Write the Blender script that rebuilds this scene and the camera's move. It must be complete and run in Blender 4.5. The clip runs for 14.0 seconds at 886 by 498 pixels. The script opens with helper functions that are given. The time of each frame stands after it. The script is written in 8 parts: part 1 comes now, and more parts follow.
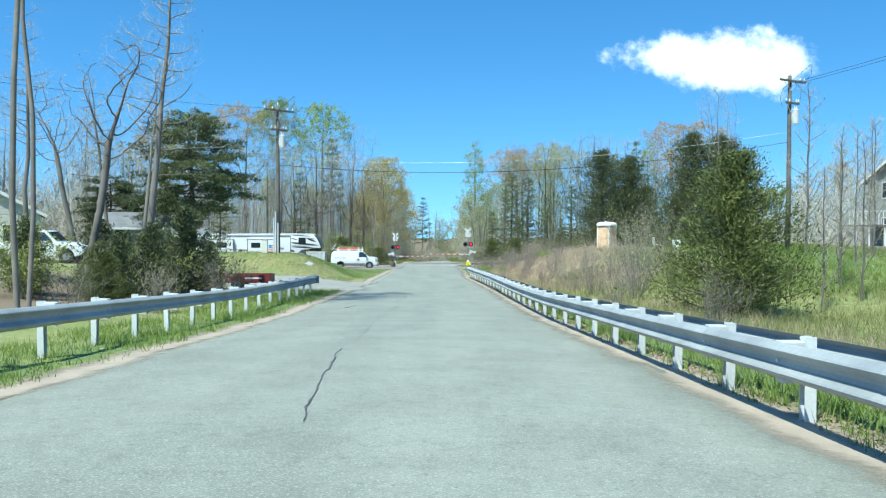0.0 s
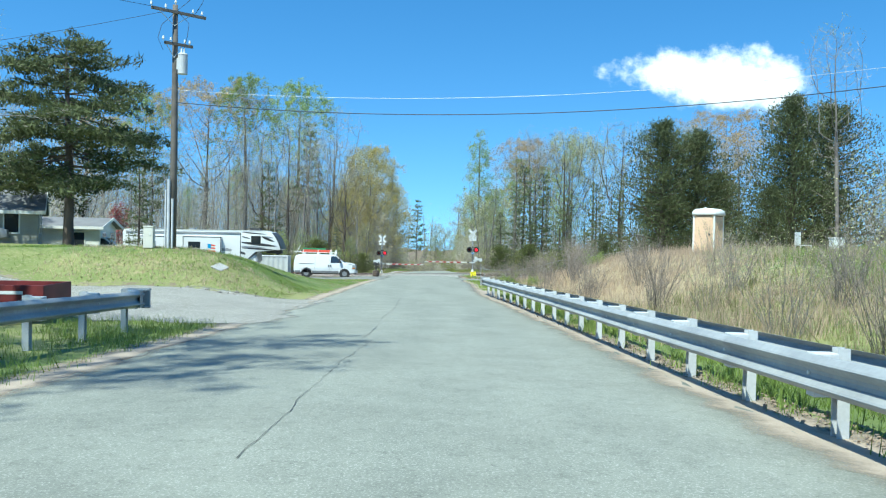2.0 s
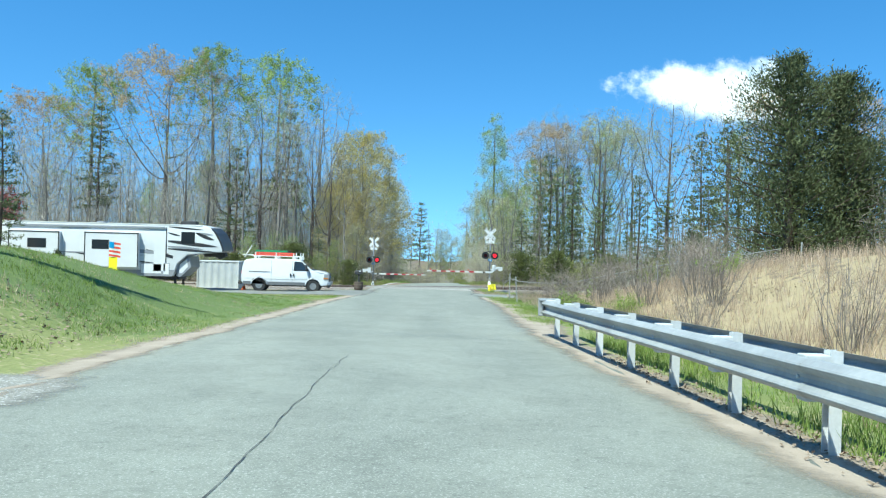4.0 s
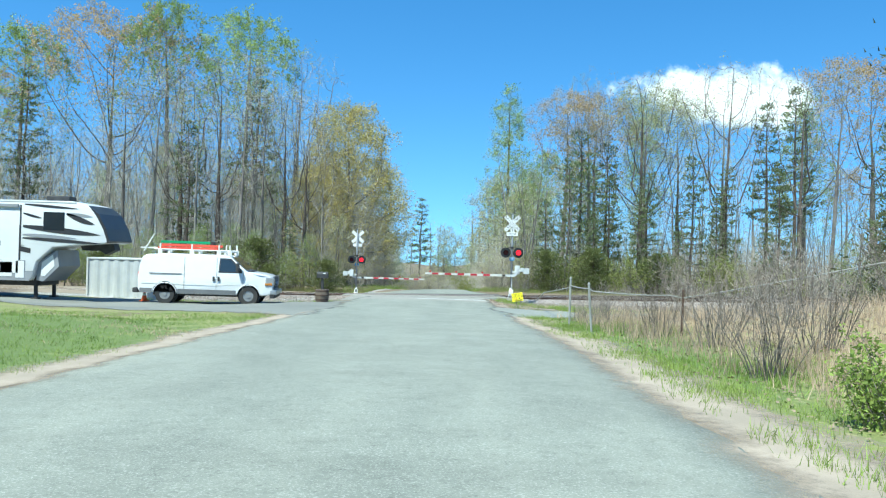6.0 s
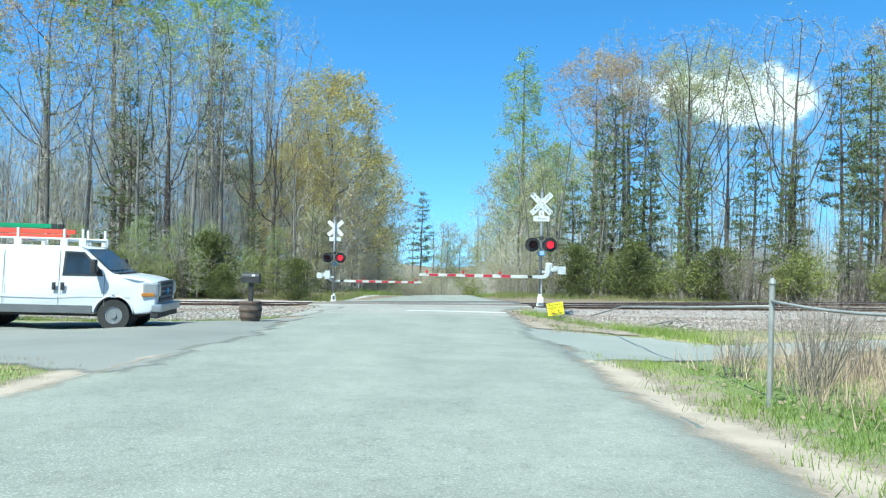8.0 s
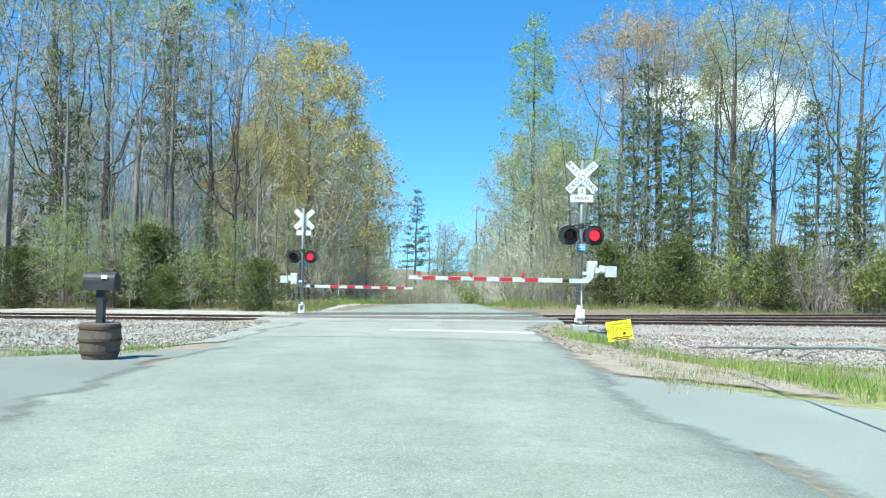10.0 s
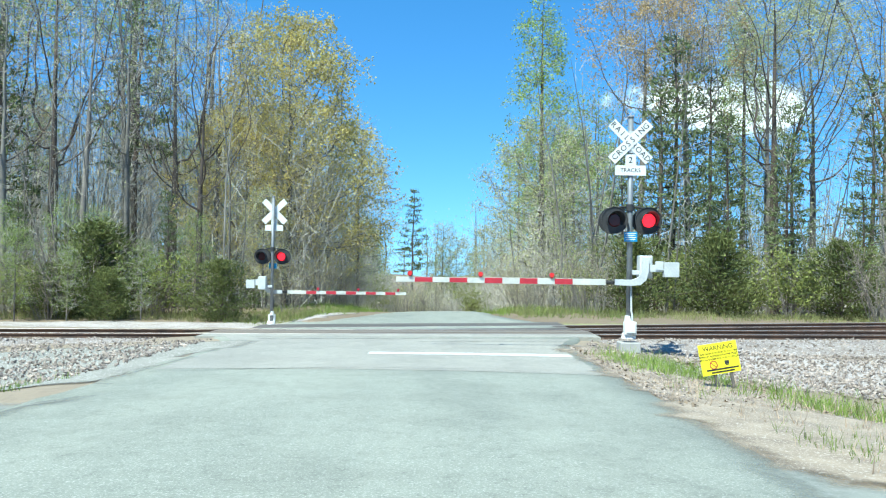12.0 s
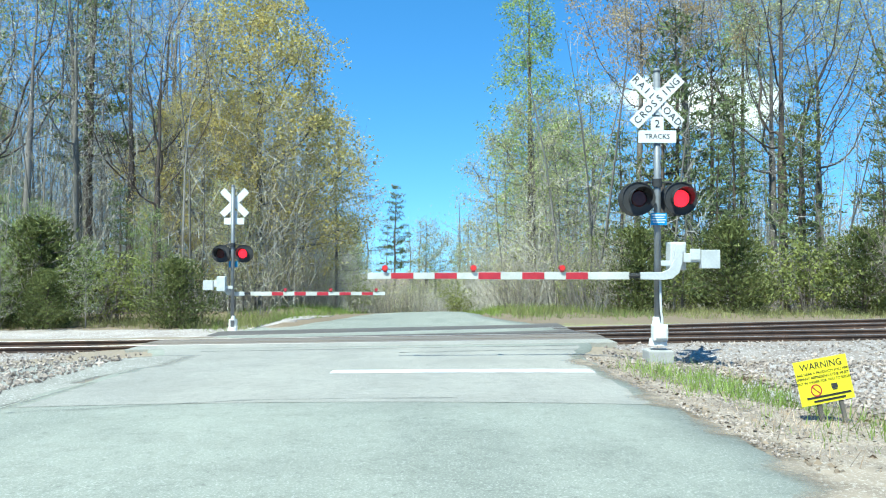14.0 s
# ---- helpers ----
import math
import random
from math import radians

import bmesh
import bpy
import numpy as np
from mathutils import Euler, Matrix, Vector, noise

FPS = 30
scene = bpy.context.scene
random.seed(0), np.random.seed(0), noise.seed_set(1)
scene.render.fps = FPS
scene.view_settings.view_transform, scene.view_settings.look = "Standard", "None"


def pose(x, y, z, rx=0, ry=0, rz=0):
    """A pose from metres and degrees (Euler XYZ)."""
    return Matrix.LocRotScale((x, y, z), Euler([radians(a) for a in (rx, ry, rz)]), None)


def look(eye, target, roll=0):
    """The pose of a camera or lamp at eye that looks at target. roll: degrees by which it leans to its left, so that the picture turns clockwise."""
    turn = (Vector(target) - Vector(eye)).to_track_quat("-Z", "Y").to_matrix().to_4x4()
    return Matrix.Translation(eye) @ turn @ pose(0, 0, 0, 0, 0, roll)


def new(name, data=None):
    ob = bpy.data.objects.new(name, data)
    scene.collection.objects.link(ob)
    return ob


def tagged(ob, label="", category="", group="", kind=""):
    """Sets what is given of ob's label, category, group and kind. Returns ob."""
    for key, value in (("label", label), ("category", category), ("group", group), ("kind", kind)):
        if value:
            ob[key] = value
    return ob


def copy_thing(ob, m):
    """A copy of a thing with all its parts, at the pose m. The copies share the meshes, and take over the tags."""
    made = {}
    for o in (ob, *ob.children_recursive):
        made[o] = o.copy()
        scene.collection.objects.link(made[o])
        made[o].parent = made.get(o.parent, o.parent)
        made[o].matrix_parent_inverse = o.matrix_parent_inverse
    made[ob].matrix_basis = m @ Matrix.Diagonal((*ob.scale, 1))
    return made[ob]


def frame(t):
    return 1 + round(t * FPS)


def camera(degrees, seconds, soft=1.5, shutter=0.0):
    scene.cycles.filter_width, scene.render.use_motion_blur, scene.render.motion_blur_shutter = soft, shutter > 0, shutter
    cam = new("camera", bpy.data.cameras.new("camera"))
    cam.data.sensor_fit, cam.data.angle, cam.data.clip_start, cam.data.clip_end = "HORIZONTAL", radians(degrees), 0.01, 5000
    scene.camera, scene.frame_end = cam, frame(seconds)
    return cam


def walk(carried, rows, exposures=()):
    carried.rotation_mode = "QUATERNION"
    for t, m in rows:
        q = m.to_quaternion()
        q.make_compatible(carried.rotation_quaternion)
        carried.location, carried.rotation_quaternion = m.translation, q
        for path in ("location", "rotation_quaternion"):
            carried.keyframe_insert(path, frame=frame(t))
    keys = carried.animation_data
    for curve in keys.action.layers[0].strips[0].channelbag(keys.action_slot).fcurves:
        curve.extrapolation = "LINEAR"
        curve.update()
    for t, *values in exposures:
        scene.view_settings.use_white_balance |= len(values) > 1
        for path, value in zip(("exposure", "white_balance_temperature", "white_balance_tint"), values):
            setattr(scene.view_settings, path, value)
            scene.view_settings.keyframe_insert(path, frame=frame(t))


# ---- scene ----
cam = camera(58.0, 14.0, soft=1.2)
# seconds, x, y, z, yaw to the left, pitch up, roll
PATH = [
    (0, 0.008, 0.001, 1.385, -0.388, -1.778, 0.195),
    (0.5, -0.098, 6.107, 1.032, -0.524, -1.453, 0.459),
    (1, -0.18, 11.982, 0.673, -0.705, -1.239, 0.69),
    (1.5, -0.207, 17.643, 0.321, -0.768, -1.032, 0.935),
    (2, -0.178, 23.236, 0.013, -0.745, -0.908, 1.159),
    (2.5, -0.131, 28.64, -0.24, -0.606, -0.803, 1.241),
    (3, -0.083, 34.045, -0.468, -0.48, -0.572, 1.506),
    (5.5, -0.076, 58.684, -1.391, -0.102, 0.31, 1.446),
    (6, -0.077, 62.88, -1.519, -0.132, 0.244, 1.608),
    (6.5, -0.068, 66.847, -1.637, -0.145, 0.165, 1.588),
    (7, -0.036, 70.435, -1.729, -0.123, 0.18, 1.544),
    (7.5, 0.018, 73.81, -1.817, 0.003, 0.255, 1.369),
    (8, 0.083, 76.933, -1.919, 0.167, 0.37, 1.181),
    (10.5, -0.082, 89.28, -2.32, -0.215, 0.81, 1.283),
    (11, -0.099, 91.023, -2.384, -0.242, 0.885, 1.342),
    (11.5, -0.081, 92.498, -2.435, -0.254, 0.99, 1.199),
    (12, -0.062, 93.801, -2.478, -0.273, 1.096, 0.862),
    (12.5, -0.037, 94.95, -2.514, -0.274, 1.118, 0.543),
    (13, -0.036, 95.936, -2.546, -0.292, 1.092, 0.304),
    (13.5, -0.027, 96.757, -2.57, -0.535, 1.036, 0.116),
    (14, -0.036, 97.422, -2.595, -1.467, 1.004, 0.008),
]


def eye_pose(x, y, z, yaw, pitch, roll):
    return pose(x, y, z, 90 + pitch, 0, yaw) @ pose(0, 0, 0, 0, 0, roll)


walk(cam, [(t, eye_pose(x, y, z, yaw, pitch, roll)) for t, x, y, z, yaw, pitch, roll in PATH], [(0.0, 0.68, 5950.0, -8.0), (3.0, 0.68, 5950.0, -8.0), (7.0, 0.84, 5950.0, -8.0), (10.5, 0.96, 5950.0, -8.0), (14.0, 0.96, 5950.0, -8.0)])

# ---- sky, sun ----
SUN_TO = Vector((-0.29, -0.455, 0.842)).normalized()
world = bpy.data.worlds.new("sky")
scene.world = world
world.use_nodes = True
wn, wl = world.node_tree.nodes, world.node_tree.links
wn.clear()
w_out = wn.new("ShaderNodeOutputWorld")
w_bg = wn.new("ShaderNodeBackground")
w_bg.inputs["Strength"].default_value = 0.122
sky = wn.new("ShaderNodeTexSky")
sky.sky_type = "NISHITA"
sky.sun_disc = False
sky.sun_elevation = math.asin(SUN_TO.z)
sky.sun_rotation = math.atan2(SUN_TO.x, SUN_TO.y)
sky.altitude = 100
sky.air_density, sky.dust_density, sky.ozone_density = 1.0, 0.0, 1.6


def wmath(op, a, b=None, c=None):
    n = wn.new("ShaderNodeMath")
    n.operation = op
    for k, v in enumerate((a, b, c)):
        if v is None:
            continue
        if isinstance(v, (int, float)):
            n.inputs[k].default_value = v
        else:
            wl.new(v, n.inputs[k])
    return n.outputs[0]


def wdot(vec, axis):
    n = wn.new("ShaderNodeVectorMath")
    n.operation = "DOT_PRODUCT"
    wl.new(vec, n.inputs[0])
    n.inputs[1].default_value = axis
    return n.outputs["Value"]


# one fair-weather cloud, up and to the right of the road's line
way = wn.new("ShaderNodeTexCoord").outputs["Generated"]
c_dir = Vector((0.318, 0.9286, 0.19)).normalized()
c_right = c_dir.cross(Vector((0, 0, 1))).normalized()
c_up = c_right.cross(c_dir)
ca = wmath("DIVIDE", wdot(way, c_right), 0.136)
cb = wmath("DIVIDE", wdot(way, c_up), 0.06)
cb = wmath("ADD", cb, wmath("MULTIPLY", ca, 0.16))
comb = wn.new("ShaderNodeCombineXYZ")
wl.new(ca, comb.inputs[0])
wl.new(wmath("MULTIPLY", cb, 0.5), comb.inputs[1])
puff = wn.new("ShaderNodeTexNoise")
puff.inputs["Scale"].default_value = 2.6
puff.inputs["Detail"].default_value = 8.0
puff.inputs["Roughness"].default_value = 0.62
wl.new(comb.outputs[0], puff.inputs["Vector"])
taper = wmath("ADD", 0.75, wmath("MULTIPLY", ca, 0.28))
dist = wmath("SQRT", wmath("ADD", wmath("POWER", wmath("ABSOLUTE", ca), 2.4), wmath("POWER", wmath("ABSOLUTE", wmath("DIVIDE", cb, taper)), 2.0)))
body = wmath("ADD", wmath("SUBTRACT", 0.85, dist), wmath("MULTIPLY", wmath("SUBTRACT", puff.outputs["Fac"], 0.5), 1.7))
front = wmath("GREATER_THAN", wdot(way, c_dir), 0.0)
ramp = wn.new("ShaderNodeMapRange")
ramp.interpolation_type = "SMOOTHSTEP"
ramp.inputs["From Min"].default_value, ramp.inputs["From Max"].default_value = 0.0, 0.42
wl.new(body, ramp.inputs["Value"])
mask = wmath("MULTIPLY", ramp.outputs["Result"], front)
shade = wn.new("ShaderNodeMix")
shade.data_type = "RGBA"
shade.inputs["A"].default_value = (5.2, 5.9, 6.9, 1)
shade.inputs["B"].default_value = (8.2, 8.3, 8.4, 1)
wl.new(wmath("MULTIPLY", body, 1.1), shade.inputs["Factor"])
blend = wn.new("ShaderNodeMix")
blend.data_type = "RGBA"
wl.new(mask, blend.inputs["Factor"])
# the clear sky keeps its blue down to the tree tops
lift = wn.new("ShaderNodeCombineXYZ")
split = wn.new("ShaderNodeSeparateXYZ")
wl.new(way, split.inputs[0])
wl.new(split.outputs[0], lift.inputs[0])
wl.new(split.outputs[1], lift.inputs[1])
wl.new(wmath("ADD", 0.17, wmath("MULTIPLY", wmath("MAXIMUM", split.outputs[2], 0.0), 1.1)), lift.inputs[2])
wl.new(lift.outputs[0], sky.inputs["Vector"])
deep = wn.new("ShaderNodeHueSaturation")
deep.inputs["Saturation"].default_value = 1.3
deep.inputs["Value"].default_value = 1.22
wl.new(sky.outputs[0], deep.inputs["Color"])
wl.new(deep.outputs[0], blend.inputs["A"])
wl.new(shade.outputs["Result"], blend.inputs["B"])
wl.new(blend.outputs["Result"], w_bg.inputs["Color"])
wl.new(w_bg.outputs[0], w_out.inputs[0])

sun_data = bpy.data.lights.new("sun", "SUN")
sun_data.energy = 5.0
sun_data.angle = radians(0.55)
sun_data.color = (1.0, 0.965, 0.905)
sun = new("sun", sun_data)
sun.matrix_world = look((0, 0, 60), Vector((0, 0, 60)) - SUN_TO)

# ---- materials ----


def surface(name, c1, c2=None, rough=0.75, metal=0.0, grain=35.0, stain=1.2, bump=0.25, dist=0.004, vary=0.0, island=0.0,
            spec=0.4, world_space=False, fleck=None, fleck_at=0.62, translucent=0.0, coat=0.0, stretch=None, ragged=False, mottle=0.18):
    """A procedural surface: two colours mixed by stains, grain on top, fine relief."""
    m = bpy.data.materials.new(name)
    m.use_nodes = True
    n, l = m.node_tree.nodes, m.node_tree.links
    bsdf = n["Principled BSDF"]
    bsdf.inputs["Roughness"].default_value = rough
    bsdf.inputs["Metallic"].default_value = metal
    bsdf.inputs["Specular IOR Level"].default_value = spec
    if coat:
        bsdf.inputs["Coat Weight"].default_value = coat
        bsdf.inputs["Coat Roughness"].default_value = 0.08
    c2 = c2 or tuple(0.8 * c for c in c1)
    if world_space:
        vec = n.new("ShaderNodeNewGeometry").outputs["Position"]
    else:
        vec = n.new("ShaderNodeTexCoord").outputs["Object"]
    big = n.new("ShaderNodeTexNoise")
    big.inputs["Scale"].default_value, big.inputs["Detail"].default_value = stain, 6.0
    fine = n.new("ShaderNodeTexNoise")
    fine.inputs["Scale"].default_value, fine.inputs["Detail"].default_value = grain, 4.0
    if stretch:
        mp = n.new("ShaderNodeMapping")
        mp.inputs["Scale"].default_value = stretch
        l.new(vec, mp.inputs["Vector"])
        l.new(mp.outputs[0], big.inputs["Vector"])
    else:
        l.new(vec, big.inputs["Vector"])
    l.new(vec, fine.inputs["Vector"])
    spread = n.new("ShaderNodeMapRange")
    spread.inputs["From Min"].default_value, spread.inputs["From Max"].default_value = 0.34, 0.66
    l.new(big.outputs["Fac"], spread.inputs["Value"])
    mix = n.new("ShaderNodeMix")
    mix.data_type = "RGBA"
    mix.inputs["A"].default_value, mix.inputs["B"].default_value = (*c1, 1), (*c2, 1)
    l.new(spread.outputs[0], mix.inputs["Factor"])
    out = mix.outputs["Result"]
    if fleck:
        fl = n.new("ShaderNodeMapRange")
        fl.inputs["From Min"].default_value, fl.inputs["From Max"].default_value = fleck_at, fleck_at + 0.06
        l.new(fine.outputs["Fac"], fl.inputs["Value"])
        fm = n.new("ShaderNodeMix")
        fm.data_type = "RGBA"
        fm.inputs["B"].default_value = (*fleck, 1)
        l.new(fl.outputs[0], fm.inputs["Factor"])
        l.new(out, fm.inputs["A"])
        out = fm.outputs["Result"]
    hsv = n.new("ShaderNodeHueSaturation")
    l.new(out, hsv.inputs["Color"])
    val = n.new("ShaderNodeMapRange")
    val.inputs["To Min"].default_value, val.inputs["To Max"].default_value = 1 - mottle, 1 + mottle
    l.new(fine.outputs["Fac"], val.inputs["Value"])
    v_out = val.outputs[0]
    for amount, node, socket in ((vary, "ShaderNodeObjectInfo", "Random"), (island, "ShaderNodeNewGeometry", "Random Per Island")):
        if amount:
            src = n.new(node)
            r = n.new("ShaderNodeMapRange")
            r.inputs["To Min"].default_value, r.inputs["To Max"].default_value = 1 - amount, 1 + amount
            l.new(src.outputs[socket], r.inputs["Value"])
            mul = n.new("ShaderNodeMath")
            mul.operation = "MULTIPLY"
            l.new(v_out, mul.inputs[0])
            l.new(r.outputs[0], mul.inputs[1])
            v_out = mul.outputs[0]
    l.new(v_out, hsv.inputs["Value"])
    l.new(hsv.outputs[0], bsdf.inputs["Base Color"])
    if bump:
        b = n.new("ShaderNodeBump")
        b.inputs["Strength"].default_value, b.inputs["Distance"].default_value = bump, dist
        l.new(fine.outputs["Fac"], b.inputs["Height"])
        l.new(b.outputs[0], bsdf.inputs["Normal"])
    if ragged:
        # frays out towards the edge of a strewn patch, by a mask stored with its vertices
        at = n.new("ShaderNodeAttribute")
        at.attribute_name = "fade"
        edge = n.new("ShaderNodeTexNoise")
        edge.inputs["Scale"].default_value, edge.inputs["Detail"].default_value, edge.inputs["Roughness"].default_value = 4.0, 9.0, 0.85
        l.new(vec, edge.inputs["Vector"])
        add = n.new("ShaderNodeMath")
        add.operation = "ADD"
        l.new(at.outputs["Fac"], add.inputs[0])
        l.new(edge.outputs["Fac"], add.inputs[1])
        cut = n.new("ShaderNodeMapRange")
        cut.inputs["From Min"].default_value, cut.inputs["From Max"].default_value = 0.72, 1.2
        l.new(add.outputs[0], cut.inputs["Value"])
        clear = n.new("ShaderNodeBsdfTransparent")
        ms = n.new("ShaderNodeMixShader")
        l.new(cut.outputs[0], ms.inputs[0])
        l.new(clear.outputs[0], ms.inputs[1])
        l.new(bsdf.outputs[0], ms.inputs[2])
        l.new(ms.outputs[0], n["Material Output"].inputs["Surface"])
    if translucent:
        tr = n.new("ShaderNodeBsdfTranslucent")
        l.new(hsv.outputs[0], tr.inputs["Color"])
        ms = n.new("ShaderNodeMixShader")
        ms.inputs[0].default_value = translucent
        l.new(bsdf.outputs[0], ms.inputs[1])
        l.new(tr.outputs[0], ms.inputs[2])
        l.new(ms.outputs[0], n["Material Output"].inputs["Surface"])
    return m


def leafy(name, c1, c2, translucent=0.35):
    return surface(name, c1, c2, rough=0.6, grain=3.0, stain=0.35, bump=0, island=0.35, vary=0.12, translucent=translucent, spec=0.12)


def glowing(name, colour, strength):
    m = surface(name, colour, colour, rough=0.3, bump=0)
    b = m.node_tree.nodes["Principled BSDF"]
    b.inputs["Emission Color"].default_value = (*colour, 1)
    b.inputs["Emission Strength"].default_value = strength
    return m


def dark_glass(name, tint=(0.02, 0.025, 0.03)):
    return surface(name, tint, tint, rough=0.06, bump=0, spec=0.8)




def worn_asphalt(name, c1, c2, c3):
    """Worn asphalt: long wheel-track streaks, blotches a step across, small pits and pale aggregate."""
    m = surface(name, c1, c2, rough=0.88, grain=60, stain=1.0, stretch=(0.75, 0.1, 1.0), bump=0.7, dist=0.006, world_space=True, fleck=c3, fleck_at=0.56)
    n, l = m.node_tree.nodes, m.node_tree.links
    pos = n.new("ShaderNodeNewGeometry").outputs["Position"]
    bsdf = n["Principled BSDF"]
    colour = bsdf.inputs["Base Color"].links[0].from_socket
    for scale, lo, hi, dark, detail in ((0.9, 0.42, 0.62, 0.9, 7.0), (7.0, 0.5, 0.68, 0.88, 5.0), (26.0, 0.57, 0.7, 0.72, 3.0)):
        t = n.new("ShaderNodeTexNoise")
        t.inputs["Scale"].default_value, t.inputs["Detail"].default_value, t.inputs["Roughness"].default_value = scale, detail, 0.65
        l.new(pos, t.inputs["Vector"])
        r = n.new("ShaderNodeMapRange")
        r.inputs["From Min"].default_value, r.inputs["From Max"].default_value = lo, hi
        r.inputs["To Min"].default_value, r.inputs["To Max"].default_value = 1.04, dark
        l.new(t.outputs["Fac"], r.inputs["Value"])
        h = n.new("ShaderNodeHueSaturation")
        l.new(r.outputs[0], h.inputs["Value"])
        l.new(colour, h.inputs["Color"])
        colour = h.outputs[0]
    l.new(colour, bsdf.inputs["Base Color"])
    return m


ASPHALT = worn_asphalt("asphalt_worn", (0.235, 0.24, 0.197), (0.19, 0.198, 0.164), (0.3, 0.3, 0.26))
ASPHALT_PALE = worn_asphalt("pale_crossing_asphalt", (0.28, 0.265, 0.225), (0.235, 0.225, 0.195), (0.33, 0.315, 0.275))
CROSSING_DARK = surface("oily_crossing_panel", (0.125, 0.112, 0.1), (0.08, 0.072, 0.066), rough=0.85, grain=30, stain=0.7, bump=0.4, dist=0.004, world_space=True, stretch=(0.2, 2.2, 1.0), fleck=(0.2, 0.175, 0.15))
CROSSING_RUST = surface("rust_stained_panel", (0.2, 0.16, 0.125), (0.13, 0.115, 0.1), rough=0.85, grain=30, stain=0.8, bump=0.4, dist=0.004, world_space=True, stretch=(0.25, 2.2, 1.0), fleck=(0.27, 0.25, 0.22))
CRACK = surface("crack_filler", (0.045, 0.045, 0.045), (0.1, 0.1, 0.095), rough=0.8, grain=60, stain=6, world_space=True)
BALLAST = surface("ballast_stone", (0.36, 0.3, 0.255), (0.23, 0.188, 0.156), rough=0.95, grain=14, stain=0.8, bump=0.6, dist=0.02, world_space=True, island=0.4)
BALLAST_BED = surface("ballast_bed", (0.29, 0.25, 0.215), (0.2, 0.165, 0.14), rough=0.95, grain=22, stain=1.0, bump=1.0, dist=0.04, world_space=True, fleck=(0.5, 0.47, 0.45), fleck_at=0.57)
PAINT_WHITE = surface("worn_road_paint", (0.72, 0.72, 0.69), (0.55, 0.56, 0.54), rough=0.7, grain=50, stain=2.5, world_space=True, fleck=(0.36, 0.37, 0.36), fleck_at=0.63)
GALV = surface("galvanised_steel", (0.4, 0.41, 0.4), (0.29, 0.3, 0.3), rough=0.55, metal=0.1, grain=18, stain=1.3, bump=0.1, vary=0.06)
GALV_DULL = surface("dull_galvanised_steel", (0.58, 0.59, 0.58), (0.5, 0.51, 0.5), rough=0.65, metal=0.1, grain=25, stain=2.0, bump=0.15, vary=0.1)
STEEL_RAIL = surface("rail_head_steel", (0.4, 0.37, 0.35), (0.27, 0.24, 0.22), rough=0.45, metal=0.7, grain=15, stain=1.0, bump=0.05)
RUST = surface("rusty_steel", (0.11, 0.065, 0.045), (0.065, 0.045, 0.036), rough=0.9, metal=0.1, grain=25, stain=2.0, bump=0.3)
TIE_WOOD = surface("creosoted_timber", (0.1, 0.08, 0.065), (0.16, 0.13, 0.105), rough=0.9, grain=20, stain=3, bump=0.4, vary=0.25)
SIGN_WHITE = surface("white_sign_sheeting", (0.70, 0.71, 0.69), (0.62, 0.63, 0.61), rough=0.45, bump=0, stain=2)
SIGN_BLACK = surface("black_sign_ink", (0.02, 0.02, 0.02), (0.03, 0.03, 0.03), rough=0.5, bump=0)
SIGN_YELLOW = surface("yellow_sign_sheeting", (0.85, 0.75, 0.03), (0.78, 0.69, 0.03), rough=0.5, bump=0, stain=3)
SIGN_BLUE = surface("blue_sign_sheeting", (0.02, 0.22, 0.5), (0.03, 0.28, 0.55), rough=0.45, bump=0)
RED_REFLECT = surface("red_reflective_tape", (0.42, 0.03, 0.045), (0.34, 0.025, 0.04), rough=0.4, bump=0, stain=6)
ARM_WHITE = surface("weathered_arm_paint", (0.56, 0.56, 0.51), (0.46, 0.46, 0.42), rough=0.55, stain=3, bump=0.05)
ALU = surface("cast_aluminium", (0.6, 0.62, 0.61), (0.48, 0.5, 0.49), rough=0.5, metal=0.2, grain=25, stain=2.5, bump=0.12)
BLACK_PAINT = surface("matt_black_paint", (0.025, 0.025, 0.027), (0.045, 0.045, 0.045), rough=0.6, grain=15, stain=3, bump=0.1)
LAMP_ON = glowing("lit_red_roundel", (1.0, 0.015, 0.035), 1.1)
LAMP_OFF = surface("dark_red_roundel", (0.07, 0.012, 0.012), (0.05, 0.01, 0.01), rough=0.15, bump=0)
AMBER_LAMP = glowing("small_red_arm_lamp", (0.6, 0.03, 0.03), 0.1)
ROCK = surface("grey_field_stone", (0.2, 0.185, 0.165), (0.13, 0.12, 0.105), rough=0.95, grain=20, stain=4, bump=0.6, dist=0.01, vary=0.2)
CONCRETE = surface("concrete", (0.42, 0.41, 0.38), (0.33, 0.32, 0.3), rough=0.9, grain=30, stain=2, bump=0.4, dist=0.006)
POLE_WOOD = surface("weathered_pole_timber", (0.16, 0.14, 0.12), (0.1, 0.088, 0.075), rough=0.9, grain=30, stain=2, bump=0.4, dist=0.01)
PVC = surface("grey_conduit", (0.55, 0.56, 0.56), (0.45, 0.46, 0.47), rough=0.5, bump=0.05, stain=2)
WIRE = surface("dark_cable", (0.03, 0.03, 0.035), (0.05, 0.05, 0.05), rough=0.6, bump=0)
FENCE_GREY = surface("weathered_fence_pipe", (0.34, 0.34, 0.32), (0.25, 0.25, 0.23), rough=0.6, metal=0.2, grain=20, stain=3, bump=0.1)
WIRE_PALE = surface("bare_aluminium_cable", (0.6, 0.61, 0.62), (0.5, 0.5, 0.52), rough=0.45, metal=0.5, bump=0)
